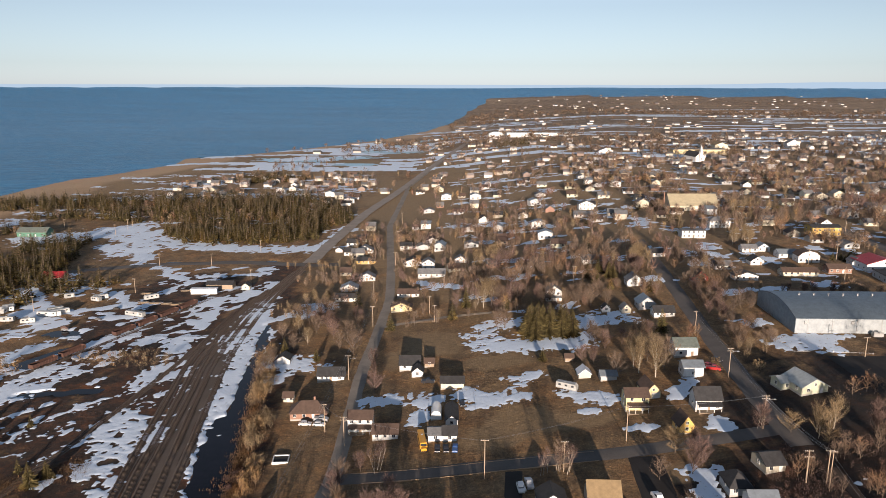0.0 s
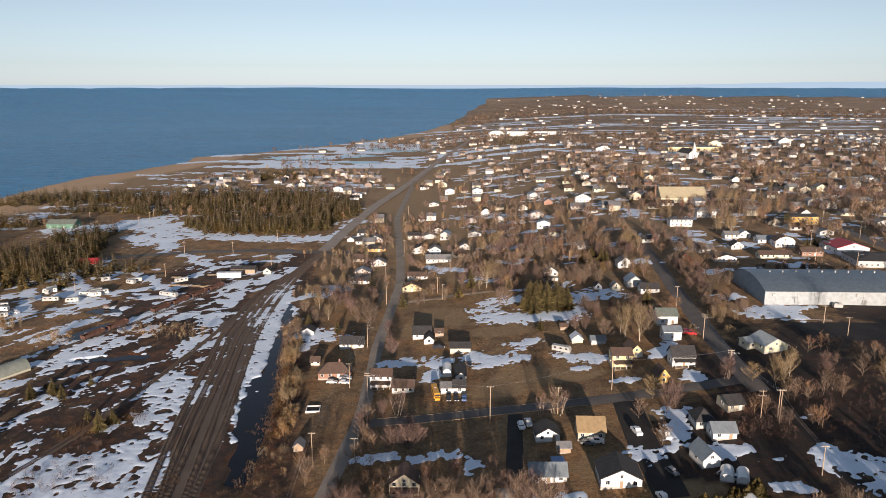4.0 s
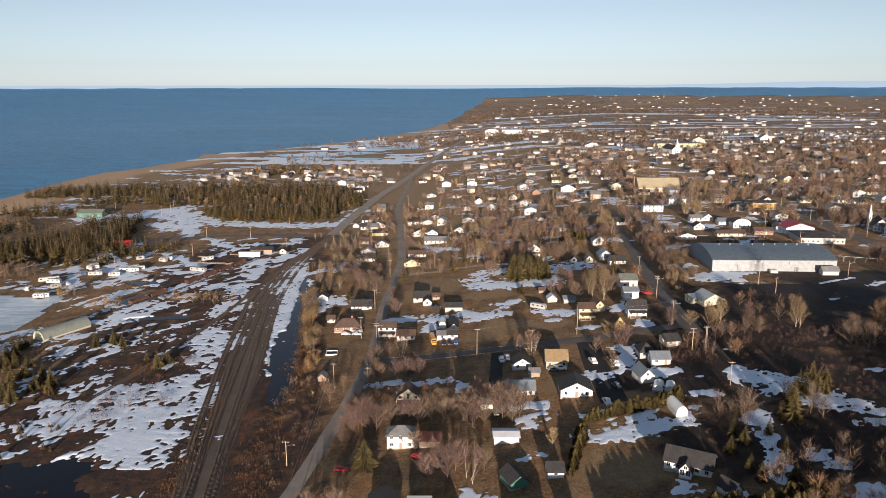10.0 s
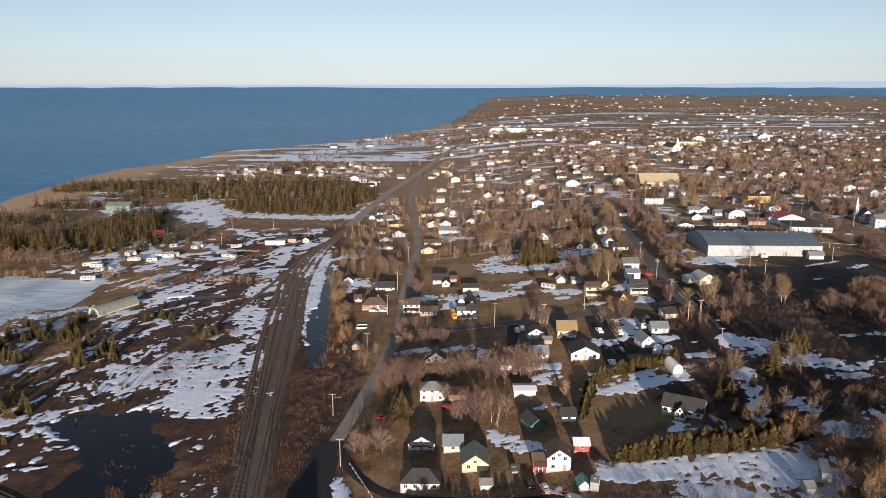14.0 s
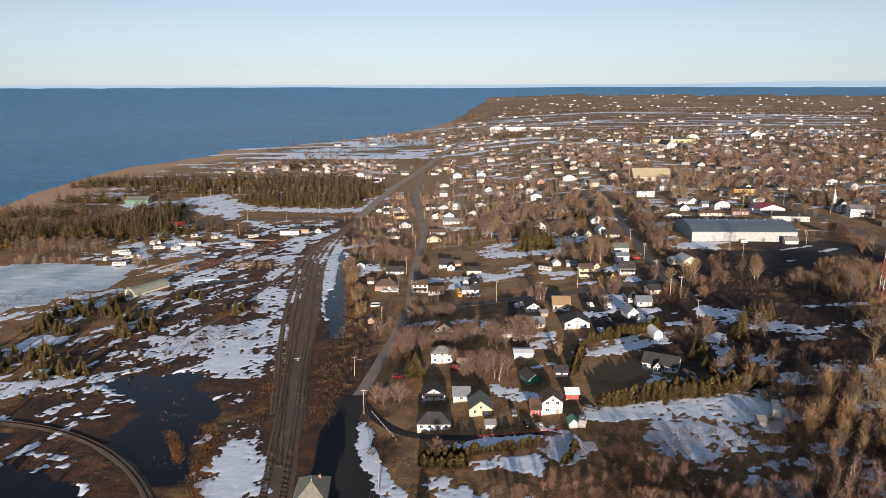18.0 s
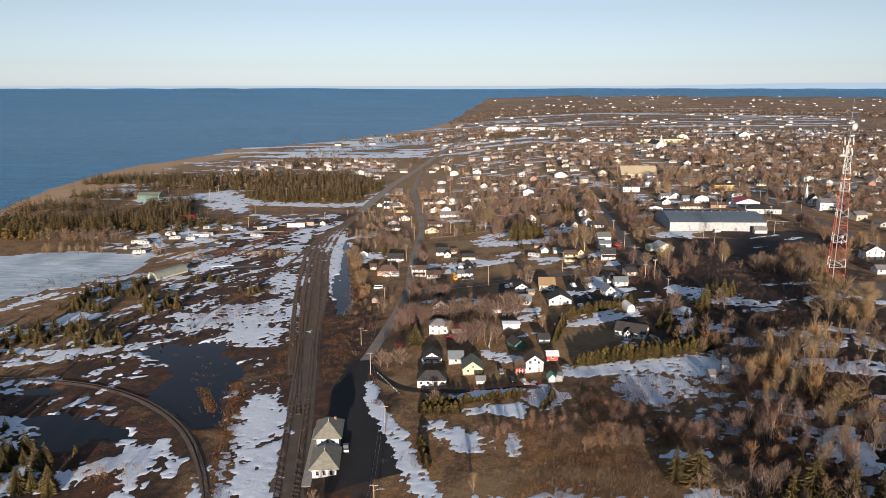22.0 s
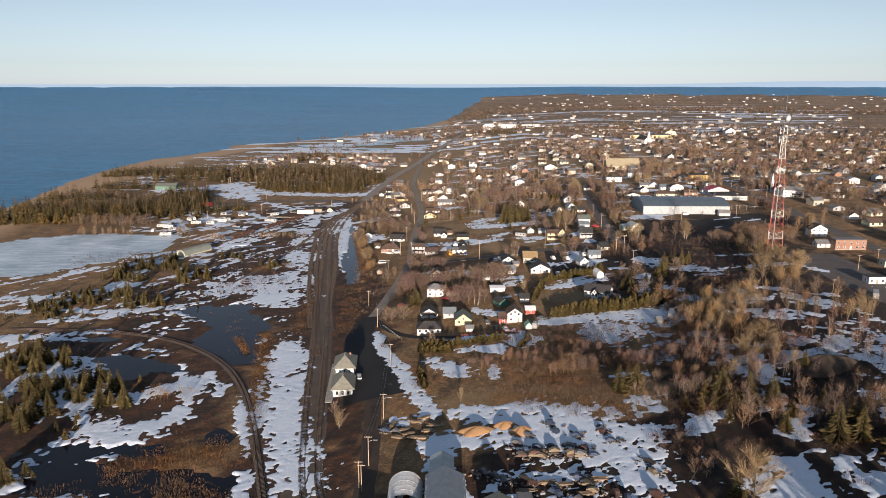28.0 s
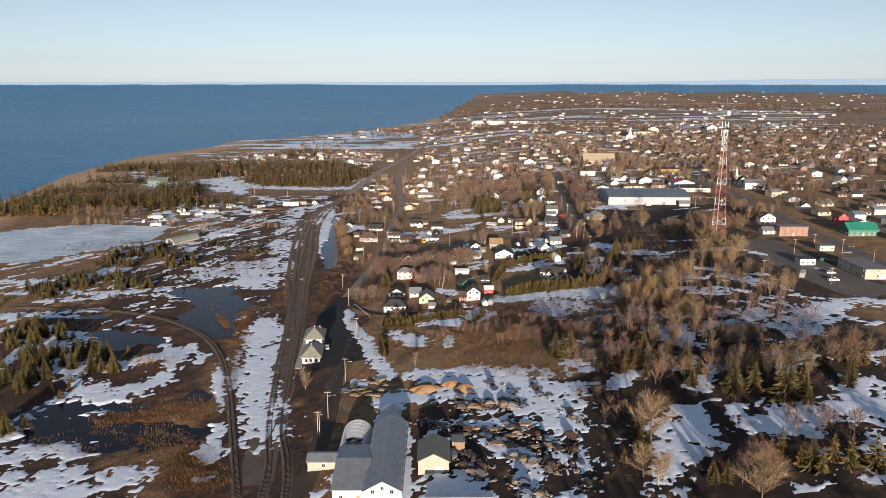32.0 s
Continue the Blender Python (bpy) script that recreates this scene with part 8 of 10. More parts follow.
car(-223.7, 307.0, 20, (0.15, 0.16, 0.17), 'grey')


# ---- poles and wires ----
utility_pole(19.5, 183.3, 13, 0, False, 1)
utility_pole(-26.9, 213.2, 11, 0, True, 2)
utility_pole(-35.6, 225.6, 11, 0, False, 1)
utility_pole(-33.2, 271.9, 11, 0, True, 1)
utility_pole(-29.8, 339.8, 11, 0, False, 1)
utility_pole(-34.8, 395.4, 10, 0, False, 1)
utility_pole(65.2, 197.9, 12, 0, False, 1)
utility_pole(111.7, 236.4, 11.5, 0, True, 2)
utility_pole(107.3, 196.1, 11.5, 0, True, 2)
utility_pole(110.2, 161.5, 11, 0, False, 1)
utility_pole(106.5, 166.5, 9, 0, False, 1)
utility_pole(115.1, 283.6, 10, 0, False, 1)
utility_pole(1.9, 336.7, 9, 0, False, 1)
utility_pole(43.1, 183.0, 10, 0, False, 1)
utility_pole(-40.1, 166.1, 11, 0, False, 1)
utility_pole(-26.0, 165.3, 8, 0, False, 1)
utility_pole(-38.3, 66.1, 10, 0, False, 1)
utility_pole(-46.7, 105.2, 9, 0, True, 1)
utility_pole(-27.8, 11.2, 10, 0, False, 1)
utility_pole(-26.7, -40.9, 10, 0, True, 1)
utility_pole(-28.9, -73.8, 10.5, 0, True, 1)
utility_pole(-30.6, -86.3, 9, 0, False, 1)
utility_pole(-29.6, -88.5, 9, 0, False, 1)
utility_pole(107.8, 129.8, 9, 0, False, 1)
utility_pole(110.7, 163.9, 10, 0, False, 1)
utility_pole(105.9, 165.2, 8, 0, False, 1)
wire(-26.9, 213.2, 19.5, 183.3, 10.65, 12.65, 0.9, -1.05)
wire(-26.9, 213.2, 19.5, 183.3, 10.65, 12.65, 0.9, 0.0)
wire(19.5, 183.3, 65.2, 197.9, 12.65, 11.65, 0.9, -1.05)
wire(19.5, 183.3, 65.2, 197.9, 12.65, 11.65, 0.9, 0.0)
wire(65.2, 197.9, 107.3, 196.1, 11.65, 11.15, 0.9, -1.05)
wire(65.2, 197.9, 107.3, 196.1, 11.65, 11.15, 0.9, 0.0)
wire(-26.9, 213.2, -35.6, 225.6, 10.65, 10.65, 0.9, -1.05)
wire(-26.9, 213.2, -35.6, 225.6, 10.65, 10.65, 0.9, 0.0)
wire(-35.6, 225.6, -33.2, 271.9, 10.65, 10.65, 0.9, -1.05)
wire(-35.6, 225.6, -33.2, 271.9, 10.65, 10.65, 0.9, 0.0)
wire(-33.2, 271.9, -29.8, 339.8, 10.65, 10.65, 0.9, -1.05)
wire(-33.2, 271.9, -29.8, 339.8, 10.65, 10.65, 0.9, 0.0)
wire(-29.8, 339.8, -34.8, 395.4, 10.65, 9.65, 0.9, -1.05)
wire(-29.8, 339.8, -34.8, 395.4, 10.65, 9.65, 0.9, 0.0)
wire(111.7, 236.4, 107.3, 196.1, 11.15, 11.15, 0.9, -1.05)
wire(111.7, 236.4, 107.3, 196.1, 11.15, 11.15, 0.9, 0.0)
wire(111.7, 236.4, 115.1, 283.6, 11.15, 9.65, 0.9, -1.05)
wire(111.7, 236.4, 115.1, 283.6, 11.15, 9.65, 0.9, 0.0)
wire(-40.1, 166.1, -38.3, 66.1, 10.65, 9.65, 0.9, -1.05)
wire(-40.1, 166.1, -38.3, 66.1, 10.65, 9.65, 0.9, 0.0)
wire(-40.1, 166.1, -35.6, 225.6, 10.65, 10.65, 0.9, -1.05)
wire(-40.1, 166.1, -35.6, 225.6, 10.65, 10.65, 0.9, 0.0)
wire(-27.8, 11.2, -38.3, 66.1, 9.65, 9.65, 0.9, -1.05)
wire(-27.8, 11.2, -38.3, 66.1, 9.65, 9.65, 0.9, 0.0)
wire(-27.8, 11.2, -26.7, -40.9, 9.65, 9.65, 0.9, -1.05)
wire(-27.8, 11.2, -26.7, -40.9, 9.65, 9.65, 0.9, 0.0)
wire(-26.7, -40.9, -28.9, -73.8, 9.65, 10.15, 0.9, -1.05)
wire(-26.7, -40.9, -28.9, -73.8, 9.65, 10.15, 0.9, 0.0)
wire(107.8, 129.8, 110.7, 163.9, 8.65, 9.65, 0.9, -1.05)
wire(107.8, 129.8, 110.7, 163.9, 8.65, 9.65, 0.9, 0.0)
wire(110.7, 163.9, 107.3, 196.1, 9.65, 11.15, 0.9, -1.05)
wire(110.7, 163.9, 107.3, 196.1, 9.65, 11.15, 0.9, 0.0)
wire(107.3, 196.1, 110.2, 161.5, 11.15, 10.65, 0.9, -1.05)
wire(107.3, 196.1, 110.2, 161.5, 11.15, 10.65, 0.9, 0.0)
utility_pole(-295.3, 554.9, 9, 0, False, 1)
utility_pole(-268.7, 576.9, 9, 0, False, 1)
utility_pole(-268.9, 601.5, 9, 0, False, 1)
utility_pole(-238.0, 614.8, 9, 0, False, 1)
utility_pole(-185.5, 590.8, 9, 0, False, 1)
utility_pole(-131.9, 516.4, 9, 0, False, 1)
utility_pole(-155.3, 473.3, 9, 0, False, 1)
utility_pole(-191.3, 472.7, 9, 0, False, 1)
utility_pole(-323.6, 600.7, 9, 0, False, 1)
utility_pole(-116.3, 429.9, 9, 0, False, 1)
utility_pole(-180.7, 407.4, 9, 0, False, 1)
utility_pole(-193.5, 642.6, 9, 0, False, 1)
utility_pole(-221.3, 369.5, 9, 0, False, 1)
utility_pole(-270.2, 613.9, 9, 0, False, 1)
utility_pole(-27.1, 466.9, 9.5, 0, False, 1)
utility_pole(-30.2, 541.5, 9.5, 0, False, 1)
utility_pole(-32.1, 624.5, 9.5, 0, False, 1)
utility_pole(-1.1, 351.7, 9.5, 0, False, 1)
utility_pole(33.1, 375.7, 9.5, 0, False, 1)
utility_pole(79.3, 380.0, 9.5, 0, False, 1)
utility_pole(182.4, 283.2, 9.5, 0, False, 1)
utility_pole(195.2, 447.8, 9.5, 0, False, 1)
utility_pole(213.7, 387.8, 9.5, 0, False, 1)
utility_pole(236.8, 401.3, 9.5, 0, False, 1)
utility_pole(180.8, 45.0, 9, 0, False, 1)
utility_pole(207.4, 28.2, 9, 0, False, 1)
utility_pole(221.2, 95.2, 9, 0, False, 1)
utility_pole(240.3, 109.9, 9, 0, False, 1)
utility_pole(249.8, 95.7, 9, 0, False, 1)
utility_pole(252.1, 68.2, 9, 0, False, 1)


# ---- trees of the town ----
tree('red', -25.7, 254.5, 10.4, 'bare trees among the houses')
tree('birch', -19.1, 194.2, 11.7, 'bare trees among the houses')
tree('red', -24.2, 195.2, 7.8, 'bare trees among the houses')
tree('tan', 27.2, 351.0, 16.9, 'bare trees among the houses')
tree('tan', 31.8, 354.3, 15.6, 'bare trees among the houses')
tree('brown', 34.2, 345.5, 14.3, 'bare trees among the houses')
tree('birch', 42.4, 355.6, 13.0, 'bare trees among the houses')
tree('spruce', 18.3, 354.0, 11.7, 'bare trees among the houses')
tree('tan', 82.1, 248.7, 15.6, 'bare trees among the houses')
tree('tan', 87.0, 243.0, 16.9, 'bare trees among the houses')
tree('tan', 81.4, 254.5, 14.3, 'bare trees among the houses')
tree('brown', 91.8, 248.8, 14.3, 'bare trees among the houses')
tree('brown', 88.0, 258.7, 13.0, 'bare trees among the houses')
tree('spruce', 101.9, 288.0, 11.7, 'bare trees among the houses')
tree('red', 101.8, 195.6, 9.1, 'bare trees among the houses')
tree('birch', 102.2, 197.4, 9.1, 'bare trees among the houses')
tree('tan', 127.0, 192.0, 11.7, 'bare trees among the houses')
tree('tan', 121.5, 191.2, 10.4, 'bare trees among the houses')
tree('red', 138.0, 189.5, 10.4, 'bare trees among the houses')
tree('brown', 41.9, 183.2, 10.4, 'bare trees among the houses')
tree('birch', 44.4, 182.7, 9.1, 'bare trees among the houses')
tree('red', 63.4, 265.4, 7.8, 'bare trees among the houses')
tree('red', 67.3, 261.5, 9.1, 'bare trees among the houses')
tree('brown', 73.4, 248.4, 10.4, 'bare trees among the houses')
tree('spruce', 47.9, 269.8, 6.5, 'bare trees among the houses')
tree('brown', -29.8, 185.6, 10.4, 'bare trees among the houses')
tree('red', -31.0, 182.6, 9.1, 'bare trees among the houses')
tree('red', -8.5, 178.7, 7.8, 'bare trees among the houses')
tree('brown', -42.9, 309.7, 10.4, 'bare trees among the houses')
tree('brown', -35.2, 301.9, 11.7, 'bare trees among the houses')
tree('red', -48.2, 327.0, 10.4, 'bare trees among the houses')
tree('brown', -58.1, 335.3, 10.4, 'bare trees among the houses')
tree('tan', -59.3, 318.7, 9.1, 'bare trees among the houses')
tree('spruce', -67.0, 303.4, 9.1, 'bare trees among the houses')
tree('brown', -64.5, 310.8, 9.1, 'bare trees among the houses')
tree('tan', -66.8, 335.3, 10.4, 'bare trees among the houses')
tree('spruce', -51.3, 296.6, 6.5, 'bare trees among the houses')
tree('brown', -73.4, 326.5, 9.1, 'bare trees among the houses')
tree('red', -29.3, 285.0, 9.1, 'bare trees among the houses')
tree('brown', -40.9, 324.7, 10.4, 'bare trees among the houses')
grove('tan', -67.2, 265.0, 3, 14, 0, 20, 5, 7, loose=False)
grove('tan', -59.5, 225.8, 3, 14, 0, 24, 4.5, 6.5, loose=False)
grove('brown', -72.4, 290.0, 3, 14, 0, 14, 4.5, 7, loose=False)
grove('tan', -54.1, 195.3, 3, 10, 0, 16, 3.5, 5.5, loose=False)
grove('redbush', -58.6, 195.2, 3, 9, 0, 12, 1.5, 2.5)
grove('tan', -81.4, 362.4, 10, 12, 0, 20, 4, 7, loose=False)
grove('brown', -62.9, 362.5, 14, 14, 0, 16, 6, 9, 'bare trees among the houses')
grove('brown', -34.6, 330.8, 8, 14, 0, 10, 6, 9, 'bare trees among the houses')
grove('red', -48.6, 348.4, 14, 10, 0, 10, 6, 9, 'bare trees among the houses')
grove('spruce', 50.6, 299.0, 12, 4, 0, 11, 13, 16.5, 'spruces on the lawn')
grove('spruce', 61.0, 298.0, 5, 4, 0, 5, 12, 15, 'spruces on the lawn')
grove('brown', 48.5, 317.0, 18, 8, 0, 12, 7, 10, 'bare trees among the houses')
grove('red', 47.2, 359.2, 12, 10, 0, 10, 7, 10, 'bare trees among the houses')
grove('birch', 26.4, 367.1, 10, 10, 0, 8, 9, 12, 'bare trees among the houses')
grove('brown', 72.7, 349.5, 16, 14, 0, 18, 8, 11, 'bare trees among the houses')
grove('brown', 79.8, 287.7, 14, 8, 0, 9, 6, 9, 'bare trees among the houses')
grove('red', 132.1, 318.7, 10, 22, 0, 12, 6, 9, 'bare trees among the houses')
grove('brown', 127.7, 272.4, 14, 18, 0, 18, 5, 8, 'bare trees among the houses')
grove('tanbush', 119.1, 249.8, 10, 12, 0, 10, 3, 5, 'bare trees among the houses')
grove('brown', 146.8, 389.2, 20, 18, 0, 18, 7, 10, 'bare trees among the houses')
grove('tan', 121.0, 401.1, 8, 10, 0, 8, 10, 14, 'bare trees among the houses')
grove('red', 109.2, 392.9, 14, 14, 0, 14, 7, 10, 'bare trees among the houses')
grove('spruce', 94.6, 385.5, 10, 12, 0, 8, 7, 10, 'bare trees among the houses')
grove('tan', -66.6, 383.3, 16, 10, 0, 8, 6, 9, 'bare trees among the houses')
grove('red', -24.0, 422.2, 6, 20, 0, 8, 5, 8, 'bare trees among the houses')
grove('red', 186.1, 330.7, 18, 4, 0, 9, 5, 7, 'bare trees among the houses')
grove('spruce', 240.4, 398.6, 8, 4, 0, 6, 4, 6, 'bare trees among the houses')
grove('tan', 198.8, 447.8, 10, 12, 0, 8, 9, 13, 'bare trees among the houses')
tree('red', -28.4, 126.9, 11.2, 'bare trees among the houses')
tree('brown', -32.4, 141.3, 8.8, 'bare trees among the houses')
tree('red', -24.2, 127.7, 12.5, 'bare trees among the houses')
tree('red', -18.4, 122.0, 12.5, 'bare trees among the houses')
tree('brown', -12.7, 124.0, 11.2, 'bare trees among the houses')
tree('red', -22.5, 135.7, 10.0, 'bare trees among the houses')
tree('red', -7.7, 126.3, 11.2, 'bare trees among the houses')
tree('brown', -3.4, 124.9, 11.2, 'bare trees among the houses')
tree('brown', 0.9, 126.4, 11.2, 'bare trees among the houses')
tree('brown', 5.1, 127.1, 12.5, 'bare trees among the houses')
tree('brown', 6.8, 123.0, 11.2, 'bare trees among the houses')
tree('brown', 11.9, 124.1, 12.5, 'bare trees among the houses')
tree('brown', 14.3, 120.5, 11.2, 'bare trees among the houses')
tree('brown', 23.6, 123.3, 13.8, 'bare trees among the houses')
tree('red', 25.9, 121.3, 12.5, 'bare trees among the houses')
tree('brown', 28.9, 117.7, 13.8, 'bare trees among the houses')
tree('brown', 19.1, 118.1, 11.2, 'bare trees among the houses')
tree('brown', 31.8, 121.7, 11.2, 'bare trees among the houses')
tree('red', -14.1, 169.0, 8.8, 'bare trees among the houses')
tree('red', -10.0, 168.1, 10.0, 'bare trees among the houses')
tree('red', -4.9, 169.3, 8.8, 'bare trees among the houses')
tree('brown', -28.7, 174.4, 8.8, 'bare trees among the houses')
tree('birch', 37.3, 182.8, 8.8, 'bare trees among the houses')
tree('birch', 41.7, 184.2, 7.5, 'bare trees among the houses')
tree('brown', -11.3, 142.3, 8.8, 'bare trees among the houses')
tree('red', 78.5, 174.8, 11.2, 'bare trees among the houses')
tree('red', 82.7, 178.9, 10.0, 'bare trees among the houses')
tree('tan', 120.2, 187.4, 8.8, 'bare trees among the houses')
tree('tan', 124.1, 189.2, 10.0, 'bare trees among the houses')
tree('red', 136.3, 185.6, 8.8, 'bare trees among the houses')
tree('tan', 153.6, 178.2, 13.8, 'bare trees among the houses')
tree('brown', 154.7, 199.1, 8.8, 'bare trees among the houses')
tree('brown', 63.8, 173.6, 7.5, 'bare trees among the houses')
tree('brown', 66.3, 154.5, 7.5, 'bare trees among the houses')
tree('brown', -25.1, 72.0, 9.6, 'bare trees among the houses')
tree('brown', -27.4, 74.8, 8.4, 'bare trees among the houses')
tree('brown', -34.7, 74.2, 8.4, 'bare trees among the houses')
tree('brown', -31.4, 72.1, 8.4, 'bare trees among the houses')
tree('spruce', -20.1, 98.0, 10.8, 'bare trees among the houses')
tree('red', -22.7, 129.1, 12.0, 'bare trees among the houses')
tree('red', -27.4, 123.9, 12.0, 'bare trees among the houses')
tree('red', -31.7, 131.7, 10.8, 'bare trees among the houses')
tree('red', 8.9, 90.6, 12.0, 'bare trees among the houses')
tree('red', 6.5, 85.9, 13.2, 'bare trees among the houses')
tree('birch', 12.8, 84.1, 12.0, 'bare trees among the houses')
tree('red', 3.5, 92.2, 10.8, 'bare trees among the houses')
tree('red', 0.0, 87.7, 9.6, 'bare trees among the houses')
tree('red', -7.8, 166.0, 9.6, 'bare trees among the houses')
tree('brown', -4.2, 105.5, 8.4, 'bare trees among the houses')
tree('tan', 39.8, 98.9, 7.2, 'bare trees among the houses')
tree('brown', -10.0, 28.3, 7.2, 'bare trees among the houses')
tree('red', -22.6, 274.0, 7.2, 'bare trees among the houses')
tree('brown', 17.5, 88.2, 8.4, 'bare trees among the houses')
tree('bush', -33.1, 32.7, 3.6, 'bare trees among the houses')
tree('red', 15.2, 118.3, 10.8, 'bare trees among the houses')
tree('brown', 13.5, 128.7, 10.8, 'bare trees among the houses')
tree('brown', 3.6, 131.9, 10.8, 'bare trees among the houses')
tree('red', 27.0, 127.8, 12.0, 'bare trees among the houses')
tree('red', 30.2, 123.5, 12.0, 'bare trees among the houses')
tree('red', 21.3, 133.2, 9.6, 'bare trees among the houses')
tree('tan', 154.6, 176.7, 10.8, 'bare trees among the houses')
tree('brown', 150.8, 188.1, 9.6, 'bare trees among the houses')
hedge('cedar', 53.8, 113.5, 87.2, 123.4, 1.3, 3.4, 4.6, 'clipped cedar hedge')
hedge('cedar', 62.7, 116.2, 87.4, 120.0, 1.3, 3.4, 4.6, 'clipped cedar hedge')
hedge('cedar', 48.5, 52.0, 80.3, 51.5, 1.1, 3.8, 5.4, 'clipped cedar hedge')
hedge('cedar', 80.3, 51.5, 106.9, 54.9, 1.1, 4.0, 5.8, 'clipped cedar hedge')
hedge('cedar', 52.7, 53.8, 107.3, 58.0, 1.2, 3.8, 5.4, 'clipped cedar hedge')
hedge('cedar', 42.8, 81.7, 51.6, 107.8, 1.6, 3.2, 4.5, 'clipped cedar hedge')
hedge('cedar', 33.7, 22.9, 29.0, 14.6, 1.6, 2.5, 3.5, 'clipped cedar hedge')
hedge('cedar', 1.2, 27.8, 22.6, 27.6, 1.3, 3, 4.2, 'row of young cedars')
hedge('cedar', -14.3, 26.6, 0.3, 27.0, 1.2, 3, 4.5, 'row of young cedars')
hedge('cedar', -14.2, 22.8, -1.6, 19.9, 1.3, 3, 4.2, 'row of young cedars')
hedge('cedar', -14.4, -0.3, -12.4, -17.7, 1.4, 2.5, 3.5, 'row of young cedars')
tree('spruce', 95.5, 95.3, 6, 'young spruces by the lawn')
tree('spruce', 96.5, 89.1, 6, 'young spruces by the lawn')
tree('spruce', 90.8, 84.9, 6, 'young spruces by the lawn')
tree('spruce', 92.1, 73.9, 6, 'young spruces by the lawn')
tree('spruce', 93.2, 68.6, 6, 'young spruces by the lawn')
tree('spruce', 99.5, 71.9, 6, 'young spruces by the lawn')
tree('spruce', 105.0, 80.7, 6, 'young spruces by the lawn')
tree('spruce', 101.3, 66.5, 6, 'young spruces by the lawn')
tree('spruce', 105.3, 92.3, 6, 'young spruces by the lawn')
tree('spruce', 101.4, 105.8, 6, 'young spruces by the lawn')
tree('spruce', 118.7, 106.4, 7)
tree('spruce', 133.9, 115.2, 6)
tree('spruce', 137.9, 121.3, 5)
tree('spruce', 113.5, 101.9, 6)


# ---- scrub and thickets ----
grove('tanbush', -53.9, 166.4, 7, 18, 0, 12, 2, 4, 'leafless thicket', loose=False)
grove('bush', -52.3, 100.2, 6, 24, 0, 16, 1.2, 2.6, 'leafless thicket', loose=False)
grove('redbush', -44.8, 135.6, 5, 18, 0, 25, 1.5, 3, 'leafless thicket', loose=False)
grove('bush', -51.5, 151.2, 5, 26, 0, 14, 1.5, 3, 'leafless thicket', loose=False)
grove('redbush', -29.9, 126.4, 5, 14, 0, 19, 2, 4, 'leafless thicket', loose=False)
grove('redbush', 53.5, 22.1, 22, 9, 0, 58, 2, 3.6, 'leafless thicket', loose=False)
grove('bush', 46.5, 14.1, 22, 8, 0, 42, 2, 4, 'leafless thicket', loose=False)
grove('bush', 40.3, -6.6, 26, 9, 0, 70, 2, 4, 'leafless thicket', loose=False)
grove('redbush', 8.0, -13.4, 30, 5, 0, 56, 1, 2, 'leafless thicket', loose=False)
grove('redbush', 27.1, -27.0, 34, 6, 0, 84, 1, 2.2, 'leafless thicket', loose=False)
grove('bush', 51.4, -32.8, 16, 7, 0, 56, 1, 2.2, 'leafless thicket', loose=False)
grove('bush', 125.6, 80.5, 26, 20, 0, 56, 1.5, 3.5, 'leafless thicket', loose=False)
grove('redbush', 144.2, 105.5, 26, 18, 0, 70, 1, 2, 'leafless thicket', loose=False)
grove('redbush', 152.7, 148.3, 34, 14, 0, 84, 0.8, 1.6, 'leafless thicket', loose=False)
grove('brown', 188.8, 167.1, 10, 14, 0, 14, 8, 12, 'leafless thicket', loose=False)
grove('brown', 208.2, 176.8, 12, 14, 0, 16, 8, 13, 'leafless thicket', loose=False)
grove('tan', 109.8, 11.1, 9, 14, 0, 9, 9, 13, 'leafless thicket', loose=False)
grove('tan', 110.1, 3.0, 10, 12, 0, 7, 9, 13, 'leafless thicket', loose=False)
grove('redbush', 73.9, -12.4, 24, 9, 0, 56, 2, 4, 'leafless thicket', loose=False)
grove('bush', 93.7, -10.4, 22, 10, 0, 47, 2, 4.5, 'leafless thicket', loose=False)
grove('brown', 57.4, -14.9, 24, 6, 0, 16, 4, 7, 'leafless thicket', loose=False)
grove('tan', 178.2, 110.2, 16, 22, 0, 8, 10, 15, 'leafless thicket', loose=False)
grove('tan', 137.3, 29.6, 16, 14, 0, 4, 8, 13, 'leafless thicket', loose=False)
grove('tan', 172.4, 68.8, 14, 18, 0, 5, 9, 14, 'leafless thicket', loose=False)
grove('tan', 122.1, 25.9, 14, 12, 0, 3, 7, 11, 'leafless thicket', loose=False)
grove('birch', 99.3, -17.6, 14, 8, 0, 16, 7, 10, 'leafless thicket', loose=False)
grove('redbush', 119.4, -8.8, 22, 14, 0, 70, 2, 4, 'leafless thicket', loose=False)
grove('tan', 114.9, -22.8, 14, 8, 0, 3, 7, 11, 'leafless thicket', loose=False)
grove('bush', 152.2, -20.3, 26, 18, 0, 61, 2, 4, 'leafless thicket', loose=False)
grove('redbush', 108.0, -4.4, 26, 14, 0, 61, 2, 3.6, 'leafless thicket', loose=False)
grove('bush', 162.0, -49.1, 26, 18, 0, 56, 1.5, 3.5, 'leafless thicket', loose=False)
grove('brown', 164.4, -72.4, 14, 10, 0, 8, 6, 10, 'leafless thicket', loose=False)
grove('tan', 136.9, -78.7, 8, 8, 0, 7, 8, 12, 'leafless thicket', loose=False)
grove('birch', 119.2, -38.1, 14, 10, 0, 12, 6, 9, 'leafless thicket', loose=False)
tree('spruce', 59.4, -39.2, 11.4, 'spruces at the wood edge')
tree('spruce', 65.1, -41.2, 11.9, 'spruces at the wood edge')
